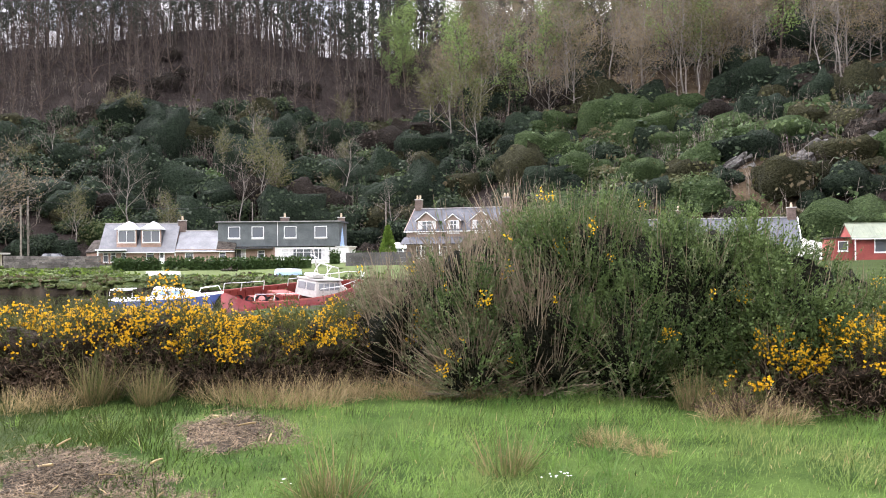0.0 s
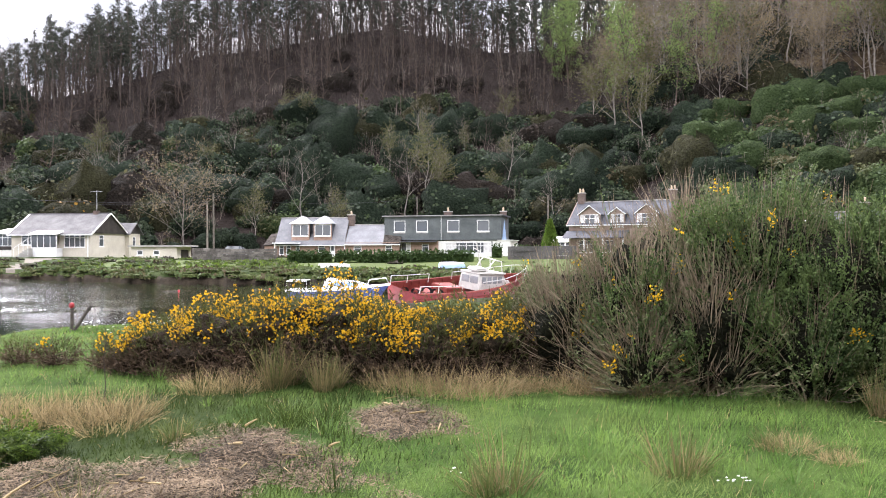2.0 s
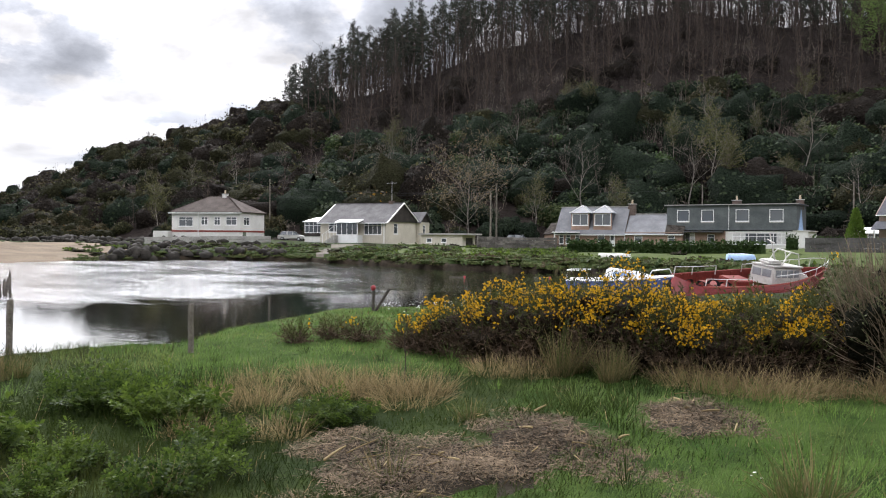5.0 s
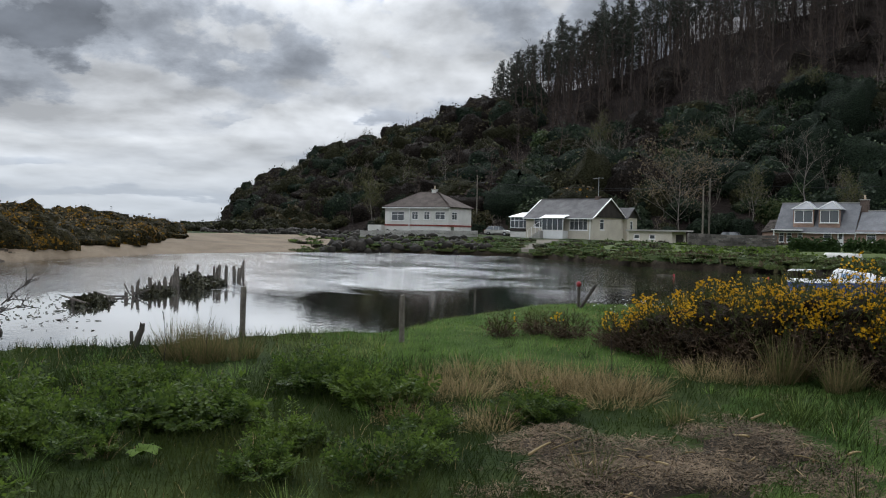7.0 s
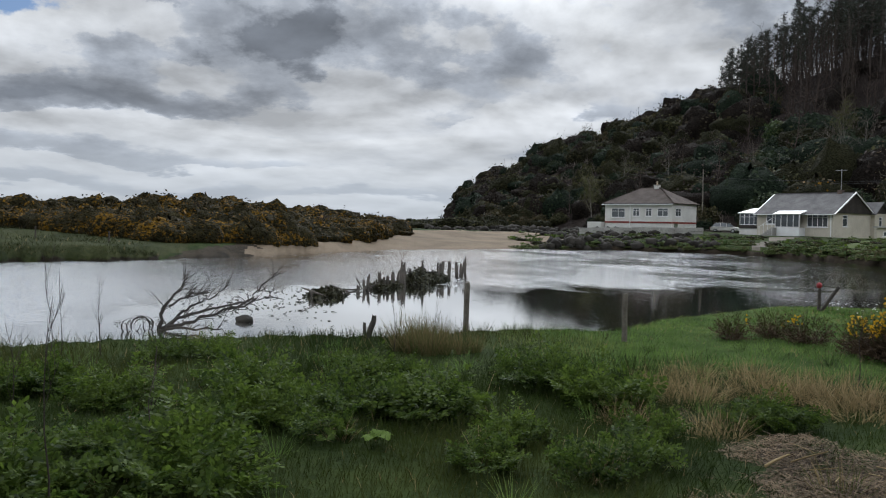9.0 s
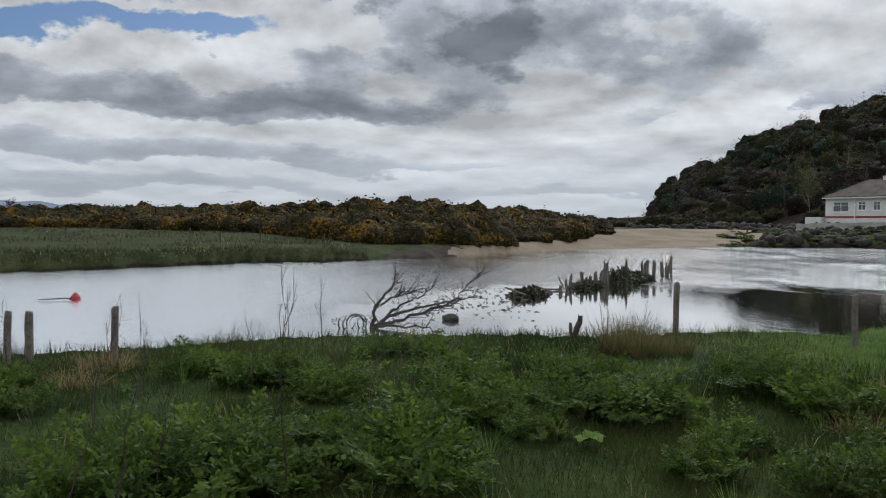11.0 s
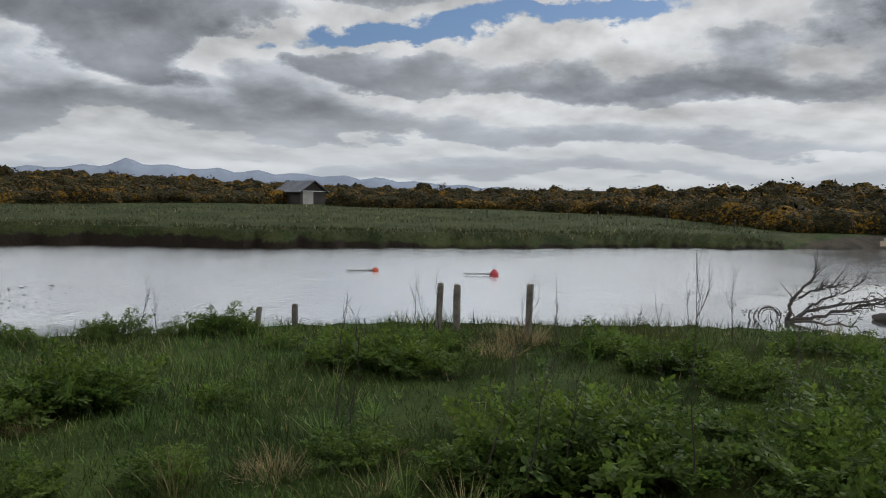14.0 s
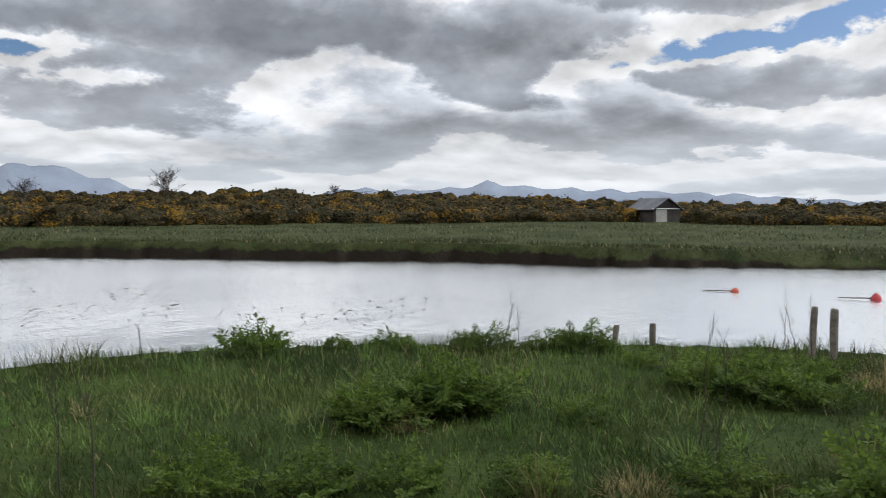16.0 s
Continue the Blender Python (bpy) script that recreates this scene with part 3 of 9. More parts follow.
def build_ground():
    az = np.concatenate([np.arange(-34, 60, 0.5), np.arange(60, 90, 0.2), np.arange(90, 155, 0.5), np.arange(155, 326, 3.0)])
    saz = np.where(az > 180, az - 360, az)
    n, f = shores(saz)
    ft = np.clip(foot(saz), f + 12, 240)

    def span(a, b, k, power=1.0):
        s = (np.arange(k) / k) ** power
        return a[:, None] + (b - a)[:, None] * s[None]

    one = np.ones_like(az)
    rad = np.hstack([span(0.02 * one, n - 0.05, 70), span(n - 0.05, n + 1.0, 9), span(n + 1.0, np.maximum(f - 1.0, n + 1.2), 10), span(np.maximum(f - 1.0, n + 1.2), np.maximum(f + 0.0, n + 1.4), 7), span(np.maximum(f, n + 1.4), f + 2.2, 13), span(f + 2.2, ft, 62, 1.8),
                     span(ft, np.maximum(ft + 20, 262), 56), span(np.maximum(ft + 20, 262), 4800 * one, 26, 3.0), 4800 * one[:, None]])
    rad = np.maximum.accumulate(rad, 1)
    a = np.radians(az)[:, None] + 0 * rad
    r = rad
    x, y = -r * np.sin(a), r * np.cos(a)
    z = height(x, y)
    na, nr = a.shape
    verts = np.stack([x, y, z], -1).reshape(-1, 3)
    i, j = np.meshgrid(np.arange(na), np.arange(nr - 1), indexing="ij")
    i2 = (i + 1) % na
    quads = np.stack([i * nr + j, i * nr + j + 1, i2 * nr + j + 1, i2 * nr + j], -1).reshape(-1, 4)
    mid = verts[quads].mean(1)
    mx, my, mz = mid.T
    d, az = np.hypot(mx, my), az_of(mx, my)
    n, f = shores(az)
    j = wobble(mx, my, 2.1, 0.5) + 0.6 * wobble(mx, my, 0.5, 1.5)
    kind = np.zeros(len(quads), int)
    beyond = d > f - 0.6
    kind[beyond & (az > 76 + 2 * j)] = 2
    kind[beyond & (az > 2) & (az < 33) & (d > f + 9 + 2 * j) & (d < 118)] = 1
    ft = foot(az)
    kind[(d > ft + 3 * j) & (ridge_el(az) > 0.05)] = 5
    kind[(d > ft - 6 + 3 * j) & (az < -13 + 4 * wobble(mx, my, 7.0, 2.0) + 2 * j) & (d < 152 + 10 * wobble(mx, my, 6.0)) & (wobble(mx, my, 5.0, 6.0) + 0.3 * j > -0.35)] = 6
    kind[(az < -4 + 2 * j) & (d > 160) & (d < 300) & (wobble(mx, my, 6.0, 3.0) + 0.4 * j > -0.2)] = 6
    kind[beyond & (az > 50.5 + 1.2 * j) & (az < 66 + 1.5 * j) & (d < 104 + 4 * j)] = 3
    kind[beyond & (az > 64) & (az < 71 + 1.5 * j) & (d < gorse_front(az) - 0.3)] = 3
    kind[beyond & (az > 71 + 1.5 * j) & (az < 79) & (d < np.minimum(gorse_front(az) - 0.3, f + np.interp(az, (65, 70, 75, 77), (8, 4.5, 2.0, 0)) * (1 + 0.3 * j)))] = 4
    kind[beyond & (az > 66) & (az < 80 + j) & (d > gorse_front(az))] = 2
    kind[(mz < np.where(beyond & (az > 76), -9.0, -0.28) + 0.12 * j) & (kind != 3) & (d < 130)] = 4
    kind[beyond & (np.abs(az - 38.0 + 0.05 * (d - 80)) < 0.55 + 0.35 * j) & (d > f + 0.6) & (d < 108)] = 7
    kind[(d > 320) & (az > 60)] = 2
    kind[(d < 12) & (litter_mask(az, d) + 0.1 * j > 0.62)] = 4
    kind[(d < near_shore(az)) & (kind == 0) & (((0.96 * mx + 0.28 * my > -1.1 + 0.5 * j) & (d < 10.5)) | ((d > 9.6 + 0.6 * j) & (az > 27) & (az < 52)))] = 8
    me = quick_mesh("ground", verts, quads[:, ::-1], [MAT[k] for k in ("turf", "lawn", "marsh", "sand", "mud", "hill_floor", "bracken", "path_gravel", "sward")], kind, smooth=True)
    ob = new("ground", me)
    tagged(ob, "rough grassy shore, earth banks and a steep hillside", "ground", kind="structure")
    return ob


build_ground()


def build_water():
    s = 4700.0
    ob = mesh_object("water", [(-s, -s, WATER), (s, -s, WATER), (s, s, WATER), (-s, s, WATER)], [(0, 1, 2, 3)], MAT["water"])
    tagged(ob, "calm grey tidal river water with fine ripples", "water", kind="structure")


build_water()

# ---------------------------------------------------------------- plants: tools
def tubes(P, R, sides=3):
    """Tapered tubes along lines: P (n, k, 3), R (n, k)."""
    n, k, _ = P.shape
    t = P[:, -1] - P[:, 0]
    t /= np.linalg.norm(t, axis=1, keepdims=True) + 1e-9
    ref = np.where(np.abs(t[:, 2:3]) > 0.9, np.array([[1.0, 0, 0]]), np.array([[0, 0, 1.0]]))
    u = np.cross(t, ref)
    u /= np.linalg.norm(u, axis=1, keepdims=True) + 1e-9
    v = np.cross(t, u)
    a = np.arange(sides) * 2 * np.pi / sides
    ring = u[:, None, :] * np.cos(a)[None, :, None] + v[:, None, :] * np.sin(a)[None, :, None]
    V = P[:, :, None, :] + R[:, :, None, None] * ring[:, None, :, :]
    i, j, s = np.meshgrid(np.arange(n), np.arange(k - 1), np.arange(sides), indexing="ij")
    b = (i * k + j) * sides
    s2 = (s + 1) % sides
    F = np.stack([b + s, b + s2, b + sides + s2, b + sides + s], -1).reshape(-1, 4)
    return V.reshape(-1, 3), F


def ribbons(P, W, side):
    """Flat blades along lines: P (n, k, 3), W (n, k) half widths, side (n, 3)."""
    n, k, _ = P.shape
    off = side[:, None, :] * W[:, :, None]
    V = np.stack([P - off, P + off], 2)
    i, j = np.meshgrid(np.arange(n), np.arange(k - 1), indexing="ij")
    b = (i * k + j) * 2
    F = np.stack([b, b + 1, b + 3, b + 2], -1).reshape(-1, 4)
    return V.reshape(-1, 3), F


def unit(v):
    return v / (np.linalg.norm(v, axis=-1, keepdims=True) + 1e-9)


def diamonds(C, way, L, W, rng):
    """Leaves: at C, pointing along way, length L, half width W, turned at random about their length."""
    way = unit(way)
    side = unit(np.cross(way, rng.normal(size=C.shape)))
    L, W = np.asarray(L)[..., None], np.asarray(W)[..., None]
    V = np.stack([C, C + way * L * 0.5 + side * W, C + way * L, C + way * L * 0.5 - side * W], 1)
    F = np.arange(len(C) * 4).reshape(-1, 4)
    return V.reshape(-1, 3), F


def joined(pieces):
    """(verts, faces, material number) pieces as one set of arrays."""
    V, F, M, o = [], [], [], 0
    for v, f, m in pieces:
        V.append(v), F.append(f + o), M.append(np.full(len(f), m))
        o += len(v)
    return np.vstack(V), np.vstack(F), np.concatenate(M)


def part_mesh(name, pieces, mats, parent):
    v, f, m = joined(pieces)
    ob = new(name, quick_mesh(name, v, f, [MAT[k] for k in mats], m))
    ob.parent = parent
    if name in ("crown", "foliage", "blossom", "twig_mass", "weed_mound", "stalk"):
        ob["kind"] = "stuff"
    return ob


def stuff(name, pieces, mats, label, category):
    v, f, m = joined(pieces)
    ob = new(name, quick_mesh(name, v, f, [MAT[k] for k in mats], m))
    return tagged(ob, label, category, kind="stuff")


def arcs(base, way, length, k, sag, rng, curl=0.0):
    """Lines from base along way that bend down by sag and wander by curl."""
    n = len(base)
    s = np.linspace(0, 1, k)[None, :, None]
    way = unit(way)
    L = np.asarray(length).reshape(-1, 1, 1)
    P = base[:, None, :] + way[:, None, :] * s * L
    P = P + np.array([0, 0, -1.0]) * (s ** 2) * L * np.asarray(sag).reshape(-1, 1, 1)
    if curl:
        P = P + rng.normal(size=(n, 1, 3)) * curl * L * s * (s - 0.3)
    return P


def branching(rng, H, counts, reach=0.45, lean=0.9, bole=0.35, r0=0.14, twig=0.02, upturn=0.25):
    """Levels of lines of a tree: trunk, limbs, branches, twigs."""
    levels = []
    P = np.zeros((1, 6, 3))
    P[0, :, 2] = np.linspace(0, H, 6)
    P[0, 1:, :2] += np.cumsum(rng.normal(size=(5, 2)) * 0.02 * H, 0)
    R = np.linspace(r0, r0 * 0.18, 6)[None]
    levels.append((P, R))
    L = H * reach
    for depth, c in enumerate(counts):
        n, k, _ = P.shape
        lo = bole if depth == 0 else 0.25
        f = lo + (1 - lo) * (np.arange(c)[None] + rng.random((n, c))) / c
        f = np.clip(f, 0, 0.999) * (k - 1)
        i0 = f.astype(int)
        w = (f - i0)[..., None]
        idx = np.arange(n)[:, None]
        base = P[idx, i0] * (1 - w) + P[idx, i0 + 1] * w
        rad = R[idx, i0] * (1 - w[..., 0]) + R[idx, i0 + 1] * w[..., 0]
        along = unit(P[idx, i0 + 1] - P[idx, i0])
        out = unit(rng.normal(size=(n, c, 3)) * np.array([1, 1, 0.6]))
        way = unit(along * (1.0 - 0.35 * lean) + out * lean + np.array([0, 0, upturn]))
        ln = L * (0.55 + 0.6 * rng.random((n, c))) * (1.15 - 0.55 * (f / (k - 1)) if depth == 0 else 1.0)
        base, way, ln, rad = base.reshape(-1, 3), way.reshape(-1, 3), ln.ravel(), rad.ravel()
        K = 4 if depth < 2 else 3
        P2 = arcs(base, way, ln, K, -0.12 * np.ones(len(ln)), rng, 0.16)
        r = np.maximum(rad * 0.55, twig)
        R2 = r[:, None] * np.linspace(1, 0.35, K)[None]
        R2 = np.maximum(R2, twig * 0.6)
        levels.append((P2, R2))
        P, R = P2, R2
        L *= 0.5
    return levels


def polar(az, d):
    return -d * np.sin(np.radians(az)), d * np.cos(np.radians(az))


def thing(name, label, category, group="", m=None):
    ob = new(name)
    ob.empty_display_size = 0.2
    tagged(ob, label, category, group)
    if m is not None:
        ob.matrix_basis = m
    return ob


def place(ob, az, d, scale=1.0, turn=0.0, sink=0.0):
    p = on(az, d)
    ob.matrix_basis = pose(p.x, p.y, p.z - sink, 0, 0, turn) @ Matrix.Scale(scale, 4)
    return ob


def copy_at(ob, az, d, scale, turn, sink=0.0):
    p = on(az, d)
    c = copy_thing(ob, pose(p.x, p.y, p.z - sink, 0, 0, turn))
    c.scale = (scale, scale, scale)
    return c


# ---------------------------------------------------------------- trees
def bare_tree(seed, H, bark, twig, leaf_mat=None, n_leaf=0, label="", counts=(8, 5, 4), reach=0.42, bole=0.3, leaf_size=0.23, name="bare_tree", lean=0.9):
    rng = np.random.default_rng(seed)
    t = thing(name, label, "tree")
    lv = branching(rng, H, counts, reach, lean, bole, r0=0.0115 * H, twig=0.017)
    part_mesh("trunk", [(*tubes(lv[0][0], lv[0][1], 7), 0)] + [(*tubes(lv[1][0], lv[1][1], 5), 0)], [bark], t)
    pieces = [(*tubes(lv[2][0], lv[2][1], 3), 0)] if len(lv) > 3 else []
    for p, r in lv[3 if len(lv) > 3 else 2:]:
        pieces.append((*ribbons(p, r * 1.15, unit(np.cross(p[:, -1] - p[:, 0], rng.normal(size=(len(p), 3))))), 0))
    mats = [twig]
    if leaf_mat:
        P = np.concatenate([lv[-1][0].reshape(-1, 3), lv[-2][0][:, 1:].reshape(-1, 3)])
        C = P[rng.integers(0, len(P), n_leaf)] + rng.normal(size=(n_leaf, 3)) * 0.25
        pieces.append((*diamonds(C, rng.normal(size=(n_leaf, 3)), leaf_size * (0.6 + 0.8 * rng.random(n_leaf)), leaf_size * 0.42 * np.ones(n_leaf), rng), 1))
        mats.append(leaf_mat)
    part_mesh("crown", pieces, mats, t)
    return t


def pine_tree(seed, H, thin):
    rng = np.random.default_rng(seed)
    t = thing("pine_tree", "tall slender dark pine with a bare lower trunk", "tree", "pines along the ridge")
    P = np.zeros((1, 6, 3))
    P[0, :, 2] = np.linspace(-0.5, H, 6)
    P[0, 1:, :2] += np.cumsum(rng.normal(size=(5, 2)) * 0.008 * H, 0)
    part_mesh("trunk", [(*tubes(P, np.linspace(0.20, 0.04, 6)[None], 6), 0)], ["bark_pine"], t)
    nb = 46 if not thin else 36
    h = H * (0.22 + 0.77 * (np.arange(nb) + rng.random(nb)) / nb)
    a = rng.random(nb) * 6.283
    ln = (0.4 + 2.0 * np.clip((H - h) / (0.6 * H), 0, 1) ** 0.8) * (0.6 + 0.6 * rng.random(nb))
    base = np.stack([np.interp(h, P[0, :, 2], P[0, :, 0]), np.interp(h, P[0, :, 2], P[0, :, 1]), h], -1)
    way = np.stack([np.cos(a), np.sin(a), 0.15 + 0.3 * rng.random(nb)], -1)
    B = arcs(base, way, ln, 3, 0.12 * np.ones(nb), rng, 0.1)
    pieces = [(*tubes(B, np.repeat([[0.05, 0.035, 0.02]], nb, 0), 3), 0)]
    live = np.nonzero(h > H * (0.30 if not thin else 0.42))[0]
    nl = 560 if not thin else 400
    pick = live[rng.integers(0, len(live), nl)]
    f = 0.35 + 0.65 * rng.random(nl)
    C = B[pick, 0] * (1 - f)[:, None] + B[pick, 2] * f[:, None] + rng.normal(size=(nl, 3)) * np.array([0.22, 0.22, 0.15])
    w = rng.normal(size=(nl, 3)) + np.array([0, 0, 0.4])
    pieces.append((*diamonds(C, w, 0.42 + 0.48 * rng.random(nl), 0.06 + 0.06 * rng.random(nl), rng), 1))
    part_mesh("crown", pieces, ["bark_pine", "pine_needle"], t)
    return t


def build_pines():
    rng = np.random.default_rng(5)
    kinds = [pine_tree(11, 19.0, False), pine_tree(12, 18.0, True), pine_tree(13, 20.0, False), pine_tree(14, 17.0, True), pine_tree(15, 16.0, False)]
    spots = []
    for row, d in enumerate((212, 219, 226, 232, 238, 245, 253)):
        az = 0.5 + row * 0.2
        while az < 40.5:
            if not (row < 2 and rng.random() < 0.6):
                spots.append((az + rng.normal() * 0.15, d + rng.normal() * 1.8))
            az += 0.84 * (0.7 + 0.7 * rng.random())
    for d in (205, 216, 228):
        for az in np.arange(-31, 1, 1.9):
            if rng.random() < 0.75:
                spots.append((az + rng.normal() * 0.6, d + rng.normal() * 4))
    for i in range(34):
        spots.append((31.5 + 9.0 * rng.random(), 220 + 30 * rng.random()))
    for i, (az, d) in enumerate(spots):
        s = (0.85 + 0.3 * rng.random()) * float(np.interp(az, (0, 28, 37, 41), (1.3, 1.2, 1.0, 0.6)))
        k = kinds[int(rng.integers(0, 5))]
        if i < 5:
            place(kinds[i], az, d, s, rng.random() * 360, 0.3)
        else:
            copy_at(k, az, d, s, rng.random() * 360, 0.3)


build_pines()


def build_wood():
    rng = np.random.default_rng(8)
    kinds = {
        "grey": [bare_tree(s, 11, "bark_grey", "twig", label="bare grey tree with fine twigs on the hillside") for s in (21, 22, 23)],
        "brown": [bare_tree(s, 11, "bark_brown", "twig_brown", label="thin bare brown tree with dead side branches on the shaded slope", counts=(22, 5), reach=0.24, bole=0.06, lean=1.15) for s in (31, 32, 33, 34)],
        "bud": [bare_tree(s, 10, "bark_grey", "twig", "bud_leaf", 1300, label="tree in yellow-green bud on the hillside", name="budding_tree", counts=(10, 6, 3)) for s in (41, 42)],
        "ochre": [bare_tree(s, 7.5, "bark_grey", "twig", "ochre_leaf", 2300, label="spreading tree with ochre buds on the hillside", name="budding_tree", counts=(14, 6, 4), reach=0.95, bole=0.12, lean=1.2, leaf_size=0.16) for s in (51, 52)],
        "larch": [bare_tree(s, 14, "bark_brown", "twig_brown", "larch_leaf", 1900, label="tall tree in fresh bright green leaf", name="leafy_tree", counts=(14, 5, 3), reach=0.26, bole=0.25) for s in (61, 62)],
    }
    used = set()

    def plant(kind, az, d, s):
        k = kinds[kind][int(rng.integers(0, len(kinds[kind])))]
        if k.name in used:
            copy_at(k, az, d, s, rng.random() * 360, 0.2)
        else:
            used.add(k.name)
            place(k, az, d, s, rng.random() * 360, 0.2)

    # trees that stand out above the houses
    for kind, az, d, s in (("ochre", 28.2, 134, 1.25), ("grey", 20.4, 136, 1.05), ("bud", 23.6, 134, 0.75), ("grey", 13.6, 138, 1.05), ("bud", 12.2, 142, 1.25), ("bud", 11.0, 138, 1.05),
                           ("bud", 18.2, 133, 0.7), ("bud", -0.6, 165, 1.5), ("bud", -2.4, 158, 1.3), ("bud", 0.9, 172, 1.35), ("grey", 6.6, 150, 0.95), ("grey", 3.6, 134, 0.7),
                           ("grey", -6.0, 170, 1.6), ("grey", -8.6, 176, 1.6), ("grey", 12.9, 158, 1.0), ("grey", -3.2, 186, 1.7), ("brown", 36.2, 168, 1.1), ("grey", 33.5, 150, 0.8),
                           ("brown", 38.6, 150, 1.1), ("brown", 40.6, 148, 1.0), ("brown", 43.0, 160, 1.0), ("brown", 30.6, 150, 0.8), ("ochre", -2.5, 205, 1.6), ("ochre", -4.5, 212, 1.7), ("ochre", -27.0, 178, 1.2), ("bud", -28.6, 176, 1.2)):
        plant(kind, az, d, s)
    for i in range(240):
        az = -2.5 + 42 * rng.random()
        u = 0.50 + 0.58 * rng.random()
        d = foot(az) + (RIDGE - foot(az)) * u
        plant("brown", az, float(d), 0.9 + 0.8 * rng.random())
    for i in range(135):
        az = -31 + 31 * rng.random()
        d = 168 + 55 * rng.random()
        kind = rng.choice(["grey", "grey", "bud", "ochre", "ochre", "larch"])
        plant(str(kind), az, d, 1.2 + 0.6 * rng.random())
    for i in range(60):
        plant("larch", -30 + 34 * rng.random(), 196 + 34 * rng.random(), 1.0 + 0.35 * rng.random())
    for i in range(34):
        plant(str(rng.choice(["grey", "brown", "bud"])), 2 + 52 * rng.random(), 140 + 40 * rng.random(), 0.5 + 0.35 * rng.random())


build_wood()


# ---------------------------------------------------------------- thickets
def domes(X, Y, R, Hs, per, leaf_len, rng, zoff=0.0):
    """Lumpy leafy domes: leaf cards over each and a low shell inside. Returns leaf arrays, owner of each leaf, and shell arrays."""
    n = len(X)
    Z = height(X, Y) + zoff
    own = np.repeat(np.arange(n), per)
    m = n * per
    w = rng.normal(size=(m, 3))
    w[:, 2] = np.abs(w[:, 2]) * 0.9 - 0.12
    w = unit(w)
    ph = rng.random((n, 3))[own] * 6.28
    lump = 0.86 + 0.13 * np.sin(w[:, 0] * 5 + ph[:, 0]) + 0.13 * np.sin(w[:, 1] * 5 + ph[:, 1]) + 0.10 * np.sin(w[:, 2] * 6 + ph[:, 2]) + rng.normal(size=m) * 0.05
    C = np.stack([X[own], Y[own], Z[own]], -1) + w * np.stack([R[own], R[own], Hs[own]], -1) * lump[:, None]
    # leaf sprays lie on the form of the dome, a little ruffled
    nrm = unit(w + 0.42 * rng.normal(size=(m, 3)))
    way = unit(np.cross(nrm, rng.normal(size=(m, 3))))
    side = np.cross(nrm, way)
    L = (leaf_len * (0.6 + 0.8 * rng.random(m)) * np.clip(R[own] / R.mean(), 0.6, 1.4))[:, None]
    V = np.stack([C, C + way * L * 0.5 + side * L * 0.36, C + way * L, C + way * L * 0.5 - side * L * 0.36], 1).reshape(-1, 3)
    F = np.arange(m * 4).reshape(-1, 4)
    # the mass inside: a lumpy shell
    A, B = 15, 6
    a = np.arange(A) * 2 * np.pi / A
    prof = np.array([(0.84, -0.30), (0.93, 0.06), (0.90, 0.34), (0.72, 0.60), (0.42, 0.78), (0.10, 0.85)])
    ring = np.stack([prof[:, 0][:, None] * np.cos(a), prof[:, 0][:, None] * np.sin(a), np.repeat(prof[:, 1][:, None], A, 1)], -1)
    ph = rng.random((n, 3))[:, :, None, None] * 6.28
    lump = 1 + 0.14 * np.sin(ring[None, ..., 0] * 5 + ph[:, 0]) + 0.14 * np.sin(ring[None, ..., 1] * 5 + ph[:, 1]) + 0.09 * np.sin(ring[None, ..., 2] * 6 + ph[:, 2]) + 0.085 * rng.normal(size=(n, B, A))
    SV = np.stack([X, Y, Z], -1)[:, None, None, :] + ring[None] * lump[..., None] * np.stack([R, R, Hs], -1)[:, None, None, :] * 0.93
    i, j, s = np.meshgrid(np.arange(n), np.arange(B - 1), np.arange(A), indexing="ij")
    b = (i * B + j) * A
    SF = np.stack([b + s, b + (s + 1) % A, b + A + (s + 1) % A, b + A + s], -1).reshape(-1, 4)
    return V, F, own, SV.reshape(-1, 3), SF


SHELL = 75


